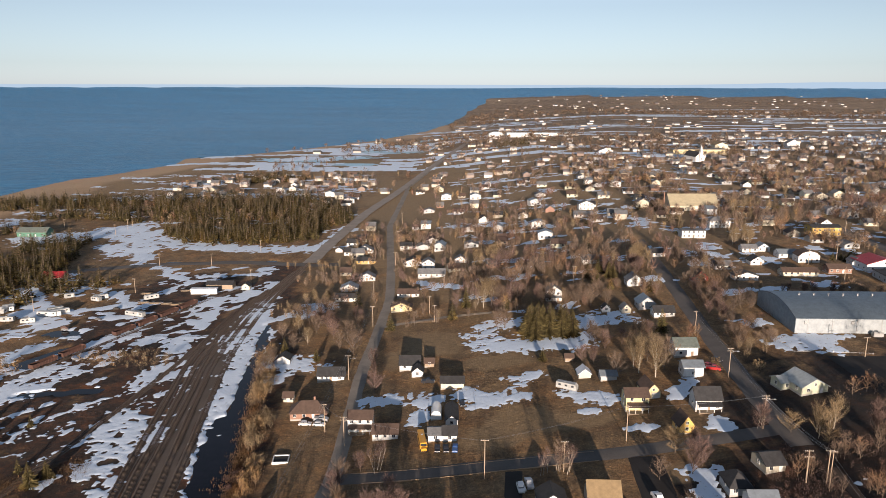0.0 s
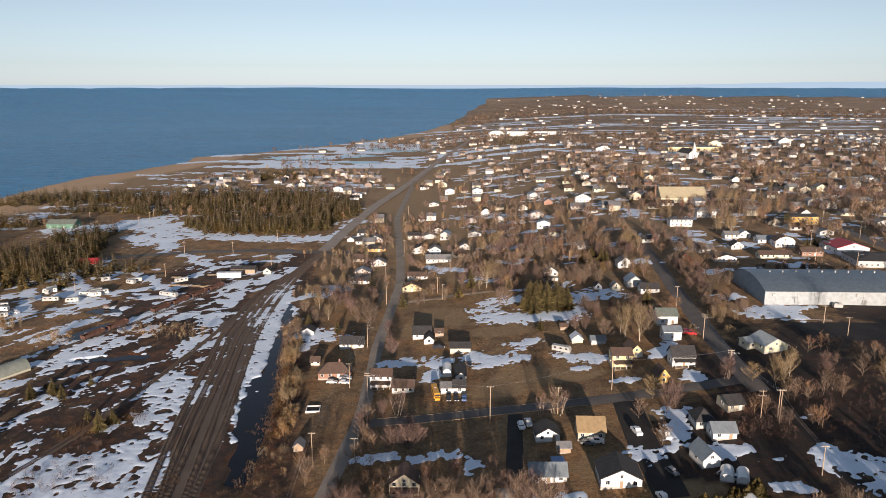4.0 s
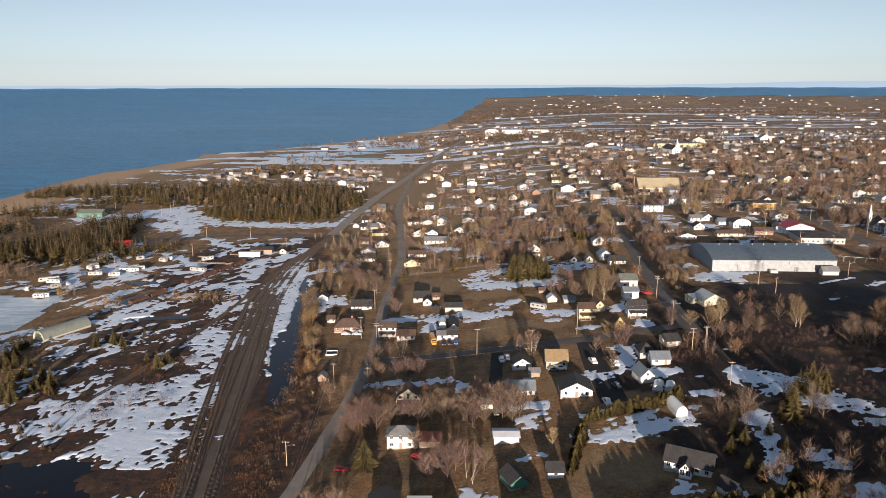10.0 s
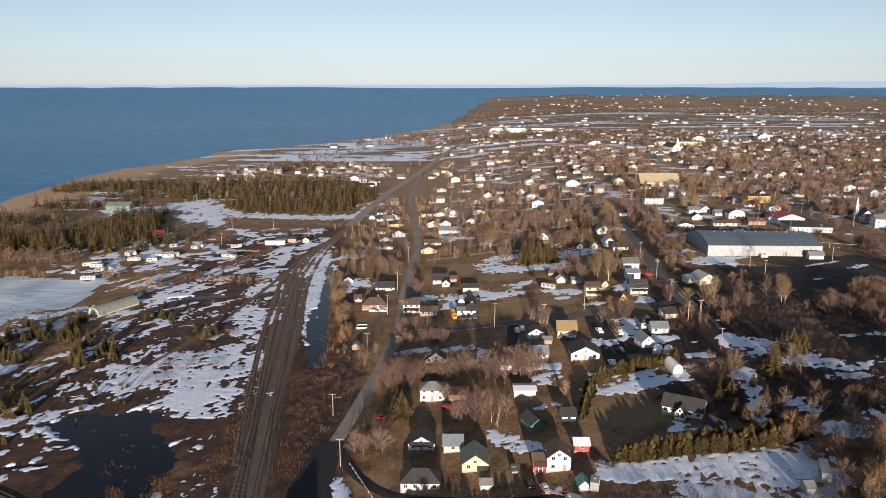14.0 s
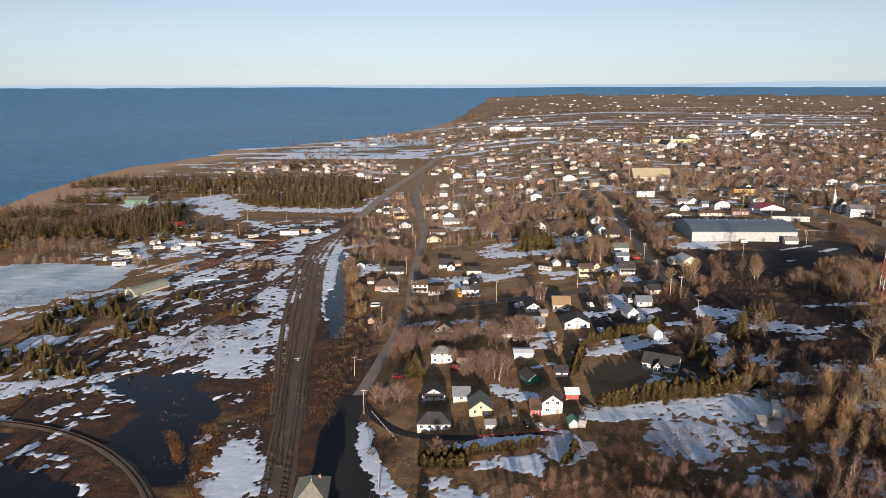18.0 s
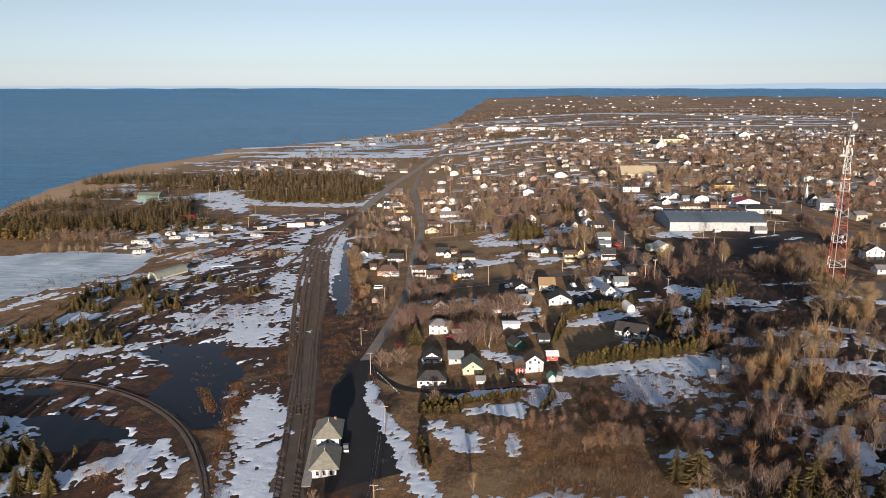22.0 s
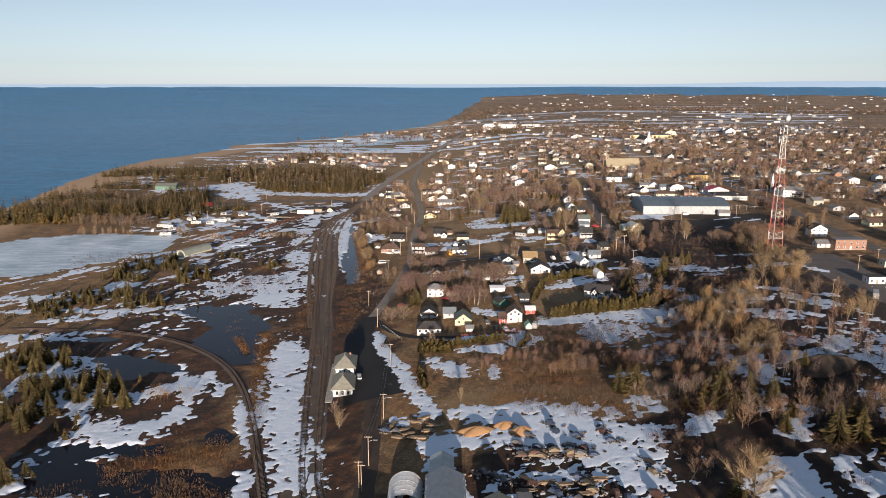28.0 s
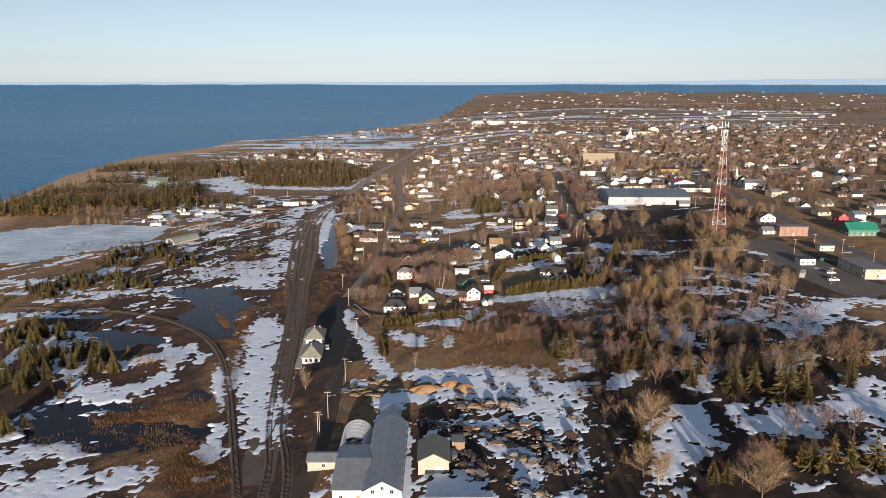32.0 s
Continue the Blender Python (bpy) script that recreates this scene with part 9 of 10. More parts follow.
tree('spruce', 62.6, -38.6, 9.5, 'spruces at the wood edge')
tree('spruce', 91.2, -53.7, 12.7, 'spruces at the wood edge')
tree('spruce', 87.6, -70.3, 8.1, 'spruces at the wood edge')
tree('spruce', 98.6, -58.2, 11.7, 'spruces at the wood edge')
tree('spruce', 104.1, -64.6, 12.8, 'spruces at the wood edge')
tree('spruce', 107.5, -71.2, 6.4, 'spruces at the wood edge')
tree('spruce', 119.2, -66.9, 8.1, 'spruces at the wood edge')
tree('spruce', 112.5, -88.5, 13.1, 'spruces at the wood edge')
tree('spruce', 118.7, -90.0, 12.1, 'spruces at the wood edge')
tree('spruce', 125.8, -98.3, 17.5, 'spruces at the wood edge')
tree('spruce', 134.1, -93.9, 9.5, 'spruces at the wood edge')
tree('spruce', 131.6, -102.0, 6.5, 'spruces at the wood edge')
tree('spruce', 149.5, -92.6, 12.0, 'spruces at the wood edge')
tree('spruce', 114.3, -138.4, 9.5, 'spruces at the wood edge')
tree('spruce', 89.7, -142.0, 7.8, 'spruces at the wood edge')
tree('spruce', 86.8, -139.5, 6.8, 'spruces at the wood edge')
tree('spruce', 66.0, -126.0, 5.4, 'spruces at the wood edge')
tree('spruce', 127.0, -38.5, 8.8, 'spruces at the wood edge')
tree('spruce', 86.9, -141.5, 5.6, 'spruces at the wood edge')
tree('spruce', 99.6, -61.4, 7.5, 'spruces at the wood edge')
tree('spruce', 90.3, -47.8, 9.4, 'spruces at the wood edge')
tree('spruce', 101.2, -80.0, 7.7, 'spruces at the wood edge')
tree('broad', 77.0, -115.2, 17.0)
tree('broad', 69.4, -134.3, 10.5)
tree('broad', 95.5, -150.8, 14.2)
tree('tan', 72.2, -139.3, 9.2)
tree('tan', 74.4, -137.0, 9.2)
tree('red', 96.3, -147.5, 14.5)
tree('tan', 1.8, -34.5, 6.9)
tree('tan', -42.5, -45.3, 6.9)
tree('brown', -41.9, -42.7, 6.9)
tree('brown', -46.1, -32.5, 5.8)


# ---- young spruces and willows on the flats ----
grove('spruce', -154.9, -12.7, 20, 14, 0, 31, 5, 11, 'young spruces on the flats')
grove('spruce', -154.9, -12.7, 27.5, 21.0, 0, 13, 1.8, 5.6, loose=False)
grove('spruce', -186.1, 16.7, 16, 12, 0, 22, 5, 11, 'young spruces on the flats')
grove('spruce', -186.1, 16.7, 22.0, 18.0, 0, 9, 1.8, 5.6, loose=False)
grove('spruce', -161.3, -37.4, 10, 10, 0, 13, 5, 11, 'young spruces on the flats')
grove('spruce', -161.3, -37.4, 13.8, 15.0, 0, 5, 1.8, 5.6, loose=False)
grove('spruce', -209.6, 118.3, 30, 14, 0, 19, 4.5, 9.5, 'young spruces on the flats')
grove('spruce', -209.6, 118.3, 33.0, 16.8, 0, 15, 2.4, 6.4, loose=False)
grove('spruce', -205.1, 195.0, 24, 12, 0, 13, 4.5, 9.5, 'young spruces on the flats')
grove('spruce', -205.1, 195.0, 26.400000000000002, 14.399999999999999, 0, 11, 2.4, 6.4, loose=False)
grove('spruce', -227.9, 93.6, 20, 10, 0, 10, 4.5, 9.5, 'young spruces on the flats')
grove('spruce', -227.9, 93.6, 22.0, 12.0, 0, 8, 2.4, 6.4, loose=False)
grove('spruce', -133.7, -25.8, 6, 5, 0, 7, 5, 11, 'young spruces on the flats')
grove('spruce', -133.7, -25.8, 8.2, 7.5, 0, 2, 1.8, 5.6, loose=False)
grove('spruce', -164.5, 160.9, 12, 10, 0, 7, 4.5, 9.5, 'young spruces on the flats')
grove('spruce', -164.5, 160.9, 13.200000000000001, 12.0, 0, 5, 2.4, 6.4, loose=False)
grove('spruce', -210.5, 166.3, 16, 14, 0, 13, 4.5, 9.5, 'young spruces on the flats')
grove('spruce', -210.5, 166.3, 17.6, 16.8, 0, 11, 2.4, 6.4, loose=False)
grove('spruce', -205.9, 202.2, 20, 16, 0, 13, 4.5, 9.5, 'young spruces on the flats')
grove('spruce', -205.9, 202.2, 22.0, 19.2, 0, 10, 2.4, 6.4, loose=False)
grove('spruce', -169.3, 174.5, 12, 8, 0, 5, 4.5, 9.5, 'young spruces on the flats')
grove('spruce', -169.3, 174.5, 13.200000000000001, 9.6, 0, 4, 2.4, 6.4, loose=False)
grove('spruce', -154.8, 222.9, 14, 10, 0, 4, 4.5, 9.5, 'young spruces on the flats')
grove('spruce', -154.8, 222.9, 15.400000000000002, 12.0, 0, 3, 2.4, 6.4, loose=False)
grove('spruce', -176.5, 105.1, 16, 6, 0, 7, 4.5, 9.5, 'young spruces on the flats')
grove('spruce', -176.5, 105.1, 17.6, 7.199999999999999, 0, 5, 2.4, 6.4, loose=False)
grove('spruce', -126.9, 194.4, 10, 8, 0, 4, 4.5, 9.5, 'young spruces on the flats')
grove('spruce', -126.9, 194.4, 11.0, 9.6, 0, 3, 2.4, 6.4, loose=False)
grove('spruce', -142.6, -78.1, 6, 4, 0, 5, 5, 11, 'young spruces on the flats')
grove('spruce', -142.6, -78.1, 8.2, 6.0, 0, 2, 1.8, 5.6, loose=False)
grove('tanbush', -116.7, -13.2, 12, 5, 0, 22, 2, 3.5, 'leafless thicket', loose=False)
grove('bush', -233.6, 213.2, 40, 20, 0, 56, 2, 4, 'leafless thicket', loose=False)
grove('redbush', -126.3, 176.9, 14, 8, 0, 22, 1.5, 3, 'leafless thicket', loose=False)
grove('redbush', -131.0, 147.3, 14, 7, 0, 28, 1.5, 2.6, 'leafless thicket', loose=False)
grove('tanbush', -143.6, 300.1, 20, 10, 0, 33, 2, 4.2, 'leafless thicket', loose=False)
grove('tan', -219.7, 299.4, 6, 5, 0, 6, 7, 10, 'leafless thicket', loose=False)
grove('brown', -299.9, 349.4, 36, 10, 0, 44, 7, 11, 'leafless thicket', loose=False)
grove('tan', -284.4, 299.0, 30, 6, 0, 16, 6, 9, 'leafless thicket', loose=False)
grove('bush', -116.2, 159.1, 14, 10, 0, 33, 1.5, 3, 'leafless thicket', loose=False)
grove('tanbush', -133.6, 295.9, 22, 10, 0, 56, 2, 4.5, 'leafless thicket', loose=False)
grove('bush', -137.9, 155.3, 16, 8, 0, 22, 1.5, 3, 'leafless thicket', loose=False)
grove('tanbush', -187.8, 281.1, 10, 8, 0, 14, 4, 7, 'leafless thicket', loose=False)


# ---- bare trees between the houses ----
grove('brown', 37.7, 397.2, 22, 16, 0, 34, 8, 12, loose=False)
grove('red', 57.5, 428.7, 26, 20, 0, 36, 7, 11, loose=False)
grove('brown', 80.6, 418.2, 30, 24, 0, 44, 7, 11, loose=False)
grove('tan', 36.8, 438.4, 16, 16, 0, 16, 9, 13, loose=False)
grove('brown', 114.7, 448.3, 30, 24, 0, 44, 7, 11, loose=False)
grove('red', 142.9, 419.7, 24, 24, 0, 30, 6, 10, loose=False)
grove('brown', 132.7, 336.7, 14, 24, 0, 24, 6, 9, loose=False)
grove('brown', -5.9, 549.6, 30, 14, 0, 18, 5, 8, loose=False)
grove('red', 27.8, 630.3, 40, 16, 0, 24, 5, 8, loose=False)
grove('brown', -55.5, 550.0, 16, 16, 0, 16, 5, 8, loose=False)
grove('brown', -75.2, 431.5, 24, 14, 0, 30, 5, 8, loose=False)
grove('tan', -80.2, 459.9, 22, 10, 0, 14, 5, 8, loose=False)
grove('brown', 125.9, 280.1, 14, 20, 0, 26, 5, 8, loose=False)
grove('tan', 131.5, 264.5, 10, 12, 0, 14, 4, 7, loose=False)
grove('brown', 143.7, 314.4, 16, 12, 0, 16, 5, 8, loose=False)
grove('red', 93.9, 276.4, 20, 10, 0, 10, 6, 9, loose=False)
grove('brown', 234.0, 505.9, 40, 26, 0, 40, 8, 12, loose=False)
grove('tan', 244.8, 553.2, 20, 16, 0, 14, 11, 15, loose=False)
grove('brown', 268.9, 448.6, 26, 18, 0, 24, 7, 10, loose=False)
grove('brown', 152.3, 205.5, 14, 10, 0, 8, 5, 8, loose=False)
grove('red', 9.5, 129.4, 30, 8, 0, 6, 7, 10, loose=False)
grove('brown', -23.0, 139.3, 14, 14, 0, 14, 6, 9, loose=False)
grove('red', -29.4, 133.6, 10, 10, 0, 10, 5, 8, loose=False)
grove('brown', -31.2, 161.6, 12, 16, 0, 18, 5, 9, loose=False)
grove('red', -28.7, 124.2, 8, 12, 0, 10, 5, 8, loose=False)
grove('red', 9.0, 140.6, 24, 8, 0, 6, 6, 9, loose=False)
grove('brown', 178.5, 157.8, 20, 16, 0, 26, 7, 12, loose=False)
grove('redbush', 51.2, 25.9, 30, 10, 0, 84, 2, 3.5, loose=False)
grove('redbush', 46.7, 5.9, 26, 6, 0, 56, 1.5, 3, loose=False)
grove('bush', 105.6, 28.5, 24, 16, 0, 56, 2, 4, loose=False)
grove('red', 122.3, 22.9, 26, 18, 0, 16, 4, 7, loose=False)
grove('tan', 136.3, 18.4, 26, 14, 0, 3, 8, 12, loose=False)
grove('redbush', 87.3, 8.1, 30, 12, 0, 98, 2, 4, loose=False)
grove('bush', 117.4, -22.4, 30, 12, 0, 84, 2, 4, loose=False)
grove('tan', 190.6, 134.1, 20, 26, 0, 5, 10, 14, loose=False)
grove('brown', 172.5, 42.7, 20, 14, 0, 20, 6, 10, loose=False)
grove('tan', 170.1, 13.4, 12, 14, 0, 12, 8, 12, loose=False)
grove('bush', 21.7, -10.9, 60, 6, 0, 154, 0.8, 1.6, loose=False)
grove('redbush', 52.1, -30.1, 30, 8, 0, 98, 0.8, 1.8, loose=False)
grove('brown', 132.2, -66.5, 40, 14, 0, 16, 5, 9, loose=False)
grove('bush', -60.3, 136.6, 4, 40, 0, 19, 1, 2.2, loose=False)
grove('tanbush', -48.4, 89.6, 5, 24, 0, 14, 1, 2.2, loose=False)
grove('bush', -94.0, 36.5, 12, 10, 0, 28, 0.6, 1.2, loose=False)
grove('bush', -89.3, -49.2, 20, 10, 0, 56, 0.6, 1.2, loose=False)
grove('bush', -75.6, -105.7, 30, 6, 0, 56, 0.6, 1.2, loose=False)
grove('bush', -108.6, 201.9, 30, 10, 0, 70, 0.6, 1.2, loose=False)
grove('redbush', 135.2, 165.6, 40, 24, 0, 210, 0.6, 1.3, loose=False)
grove('redbush', 159.8, 172.3, 30, 30, 0, 168, 0.6, 1.4, loose=False)
grove('bush', 113.7, 101.3, 30, 20, 0, 112, 0.8, 2, loose=False)
grove('spruce', 126.3, 116.1, 4, 4, 0, 2, 9, 11, loose=False)
grove('spruce', 135.2, 126.3, 6, 6, 0, 3, 5, 7, loose=False)
grove('brown', 220.5, 179.7, 26, 14, 0, 26, 5, 9, loose=False)
grove('brown', 187.0, 168.0, 30, 10, 0, 20, 5, 9, loose=False)
grove('tan', 248.3, 200.0, 14, 14, 0, 8, 9, 13, loose=False)
grove('redbush', 163.1, 127.2, 40, 16, 0, 154, 1, 2.5, loose=False)
grove('redbush', 201.7, 180.2, 40, 16, 0, 154, 1, 2.5, loose=False)
grove('red', 44.3, 2.9, 40, 6, 0, 40, 3, 5, loose=False)
grove('red', 77.8, -14.1, 30, 8, 0, 34, 3.5, 6, loose=False)
grove('red', 25.7, -0.4, 20, 5, 0, 16, 2.5, 4.5, loose=False)
grove('red', 100.2, -31.8, 24, 9, 0, 26, 4, 7, loose=False)
grove('spruce', -170.1, -12.6, 20.0, 22.5, 0, 17, 3.6, 7.7, loose=False)
grove('spruce', -197.1, 16.8, 15.0, 17.5, 0, 8, 3.6, 7.7, loose=False)
grove('spruce', -137.4, -43.2, 10.0, 10.0, 0, 4, 3.6, 7.0, loose=False)
grove('spruce', -133.7, -25.8, 6.2, 6.2, 0, 2, 3.6, 6.3, loose=False)
grove('spruce', -188.2, 42.4, 17.5, 6.2, 0, 2, 1.9, 4.5, loose=False)
grove('brown', 239.8, 259.2, 20, 20, 0, 24, 6, 9, loose=False)
grove('brown', 211.1, 325.9, 18, 8, 0, 14, 6, 9, loose=False)
grove('red', 193.1, 307.7, 20, 5, 0, 12, 5, 8, loose=False)
grove('redbush', 161.1, 294.6, 14, 10, 0, 56, 1, 2.5, loose=False)
grove('brown', 303.3, 257.4, 40, 20, 0, 24, 6, 10, loose=False)
tree('spruce', 118.9, 106.7, 12)
tree('spruce', 131.8, 116.8, 8)
tree('spruce', 115.5, 98.6, 12)
tree('broad', 109.0, 191.9, 8)
tree('broad', 72.3, 187.2, 9)
tree('red', 77.7, 188.1, 8)
tree('broad', 171.3, 84.7, 18)
tree('broad', 160.4, 76.6, 14)
tree('broad', 180.7, 80.9, 15)
tree('broad', 178.9, 107.3, 12)
tree('broad', 167.2, 96.6, 15)
tree('broad', 187.0, 92.0, 13)
tree('broad', 118.4, -13.5, 11)
tree('broad', 111.0, -20.0, 9)
tree('broad', 126.0, -8.0, 10)
tree('broad', 120.4, 182.0, 8)
tree('broad', 157.8, 185.3, 9)


# ---- young spruces strewn over the snowy flats, tall poplars by the mast, a far conifer block ----
grove('spruce', -190.0, 110.0, 60, 48, 20, 42, 1.6, 4.0, loose=False)
grove('spruce', -225.0, 60.0, 45, 40, 0, 22, 2.0, 4.8, loose=False)
grove('spruce', -150.0, 120.0, 26, 16, 20, 13, 1.6, 3.6, loose=False)
grove('redbush', -160.0, 150.0, 50, 40, 20, 70, 1.0, 2.2, loose=False)
grove('redbush', -115.0, 145.0, 22, 14, 20, 40, 1.2, 2.6, loose=False)
grove('brown', 204.0, 186.0, 13, 8, 0, 24, 8, 12, loose=False)
grove('redbush', 165.0, 165.0, 30, 9, 0, 90, 1, 2.4, loose=False)
grove('red', 248.0, 285.0, 9, 16, 0, 9, 8, 12, 'bare trees along the main street')
grove('brown', 272.0, 352.0, 4, 18, 0, 7, 8, 12, 'bare trees along the main street')
grove('brown', 300.0, 410.0, 14, 12, 0, 9, 9, 13, 'bare trees along the main street')
grove('brown', 322.0, 500.0, 26, 26, 0, 22, 10, 15, loose=False)
grove('brown', 345.0, 455.0, 20, 16, 0, 14, 8, 12, loose=False)
grove('red', 365.0, 590.0, 30, 24, 0, 22, 9, 13, loose=False)
grove('brown', 330.0, 340.0, 22, 30, 0, 20, 8, 12, loose=False)
grove('bush', 232.0, 250.0, 12, 10, 0, 26, 1.5, 3, loose=False)
grove('brown', 232.0, 236.0, 16, 14, 0, 16, 9, 14, loose=False)
grove('tan', 122.0, 12.0, 14, 12, 0, 3, 11.0, 15.3, loose=False)
grove('spruce', 125.0, 1270.0, 32, 30, 0, 110, 10, 15, loose=False)


# ---- woods south of the salvage yard ----
# Unseen trees, added so that their long shade falls northward over the scrub.
for k in range(230):
    px, py = TREE_DICE.uniform(42, 290), TREE_DICE.uniform(-270, -146)
    if px < 130 and py > -195:
        continue
    kd = TREE_DICE.choice(("spruce", "brown", "spruce", "red"))
    hh = TREE_DICE.uniform(8, 13)
    WILD.setdefault(kd, []).append((px, py, gz(px, py), hh / HEIGHTS[kd] * 1.1, hh / HEIGHTS[kd], TREE_DICE.uniform(0, 6.28)))
grove('tan', 128.0, 36.0, 15, 7, 0, 12, 10, 14, loose=False)
grove('tan', 164.0, 66.0, 14, 9, 0, 10, 9, 13, loose=False)
grove('redbush', 70.0, -12.0, 26, 9, 0, 150, 2, 3.6, loose=False)
grove('bush', 108.0, 12.0, 22, 14, 0, 130, 2, 4, loose=False)
grove('redbush', 118.0, 20.0, 24, 16, 0, 110, 2, 4.5, loose=False)
grove('bush', 92.0, -48.0, 22, 9, 0, 110, 2, 4, loose=False)
grove('spruce', 92.0, -58.0, 16, 6, 0, 8, 6, 10, loose=False)
grove('bush', 80.0, -60.0, 10, 8, 0, 60, 1.5, 3.5, loose=False)
grove('redbush', 68.6, -80.1, 8, 10, 0, 42, 2, 4, loose=False)
grove('brown', 68.9, -95.0, 5, 16, 0, 5, 4, 7, loose=False)
grove('spruce', 72.5, -118.0, 3, 7, 0, 5, 5, 9, loose=False)
grove('bush', 65.4, -125.9, 5, 24, 0, 26, 1, 2.4, loose=False)
grove('brown', 119.0, -73.5, 30, 12, 0, 30, 6, 10, loose=False)
grove('redbush', 113.7, -87.1, 34, 10, 0, 84, 1.5, 3, loose=False)
grove('spruce', 146.0, -78.4, 24, 9, 0, 7, 7, 11, loose=False)
grove('birch', 83.0, -46.5, 8, 4, 0, 8, 6, 9, loose=False)
grove('bush', 148.0, -44.0, 26, 20, 0, 60, 2, 4.5, loose=False)
grove('birch', 160.0, -20.0, 20, 18, 0, 14, 6, 9, loose=False)
grove('redbush', 92.0, -133.0, 8, 9, 0, 60, 1.2, 2.6, loose=False)
grove('red', 98.0, -140.0, 7, 8, 0, 10, 6, 10, loose=False)
grove('bush', 122.0, -128.0, 16, 9, 0, 60, 1.2, 3, loose=False)
grove('spruce', 108.0, -134.0, 10, 9, 0, 6, 5, 10, loose=False)
grove('redbush', 106.0, -110.0, 6, 5, 0, 30, 0.8, 1.8, loose=False)
grove('spruce', 122.3, -143.9, 8, 8, 0, 4, 8, 12, loose=False)
grove('red', 126.5, -118.8, 14, 8, 0, 8, 5, 9, loose=False)
grove('brown', 166.6, -60.9, 20, 10, 0, 20, 6, 10, loose=False)
grove('redbush', 99.6, -56.9, 26, 8, 0, 84, 2, 4, loose=False)
grove('bush', 67.8, -13.9, 26, 6, 0, 70, 2, 4, loose=False)
grove('redbush', 43.5, -6.1, 26, 5, 0, 70, 1.5, 3.5, loose=False)
grove('red', 146.4, 2.8, 30, 20, 0, 20, 4, 8, loose=False)
grove('tan', 111.1, -33.4, 20, 20, 0, 6, 8, 12, loose=False)
grove('brown', 88.3, -47.3, 26, 14, 0, 30, 5, 9, loose=False)
grove('redbush', 117.5, -4.4, 30, 16, 0, 98, 2, 4, loose=False)
grove('brown', 120.5, 39.9, 24, 20, 0, 34, 5, 9, loose=False)
grove('redbush', 136.4, 77.3, 26, 16, 0, 84, 1.5, 3.5, loose=False)
grove('brown', 112.9, 106.1, 18, 14, 0, 22, 5, 9, loose=False)
grove('redbush', 104.8, 105.0, 20, 14, 0, 70, 1.5, 3.5, loose=False)
grove('brown', 117.0, 60.2, 24, 16, 0, 30, 6, 10, loose=False)
grove('redbush', 93.2, 59.0, 24, 10, 0, 56, 1.5, 3.5, loose=False)
fence(-35.3, 66.3, -24.6, 42.1, 'white steel guard rail beside the curving lane', 3, 0.8, 1, WHITEPAINT)
fence(-14.3, 25.3, 0.4, 30.2, 'red board fence in front of the cedars', 2.6, 1.0, 2, RED)
fence(1.6, 37.8, 31.0, 37.0, 'red board fence along the back gardens', 2.6, 1.0, 2, RED)
fence(230.8, 296.3, 252.0, 288.6, 'tall steel frame rail behind the arched hall', 5.0, 3.0, 1, STEEL)
for px, py, ph in ((220.1, 260.3, 9), (287.8, 361.9, 10), (279.6, 422.1, 9), (233.4, 341.9, 9), (248.3, 329.7, 8), (282.8, 477.7, 9), (167.8, 229.3, 8), (166.1, 245.2, 8), (213.2, 348.4, 9), (297.7, 448.6, 9)):
    utility_pole(px, py, ph, 0, ph == 9, 0 if ph == 9 else 1)
fence(142.2, 296.0, 142.7, 253.6, 'row of white boulders and posts round the arena yard', 2.0, 0.7, 1, WHITEPAINT)
fence(142.8, 252.4, 170.6, 247.8, 'low white kerb rail round the arena yard', 4.5, 0.6, 1, WHITEPAINT)
fence(-18.1, 338.5, 3.6, 336.2, 'weathered board fence along the narrow lane', 2.6, 1.0, 2, TIMBER)
fence(10.8, 340.8, 31.0, 339.9, 'weathered board fence along the narrow lane', 2.6, 1.0, 2, TIMBER)

def spire_church(x, y):
    ob = root("church", x, y, gz(x, y), 12, "white wooden church with a tall spire and dark roof", "church")
    part("wall", wall_shape("y", 13, 30, 7, 6), WHITE, ob)
    part("roof", roof_shape("y", 13, 30, 7, 6), DARK_ROOF, ob)
    t = part("bell_tower", Shape().box(0, -16, -1, 4, 4, 14), WHITE, ob)
    part("spire", Shape().add([(-1.9, -17.9, 13), (1.9, -17.9, 13), (1.9, -14.1, 13), (-1.9, -14.1, 13), (0, -16, 23)], [(0, 1, 4), (1, 2, 4), (2, 3, 4), (3, 0, 4), (3, 2, 1, 0)]), WHITEPAINT, t)
    for k in range(4):
        add_window(ob, 6.53, -10 + k * 7, 2, 90, 1.6, 3.4)
    add_window(ob, 0, -18.05, 3, 0, 1.6, 2.6)


spire_church(342.0, 969.8)


def steeple(x, y):
    ob = root("church_steeple", x, y, gz(x, y), 0, "slim white wooden steeple beside a white church nave", "steeple")
    part("belfry", Shape().box(0, 0, -1, 2.1, 2.1, 11.0), WHITE, ob)
    part("louvre", Shape().box(0, -1.07, 7.6, 0.9, 0.12, 1.5), GREY_ROOF, ob)
    part("spire", Shape().add([(-1.15, -1.15, 10.0), (1.15, -1.15, 10.0), (1.15, 1.15, 10.0), (-1.15, 1.15, 10.0), (0, 0, 18)], [(0, 1, 4), (1, 2, 4), (2, 3, 4), (3, 0, 4), (3, 2, 1, 0)]), WHITEPAINT, ob)


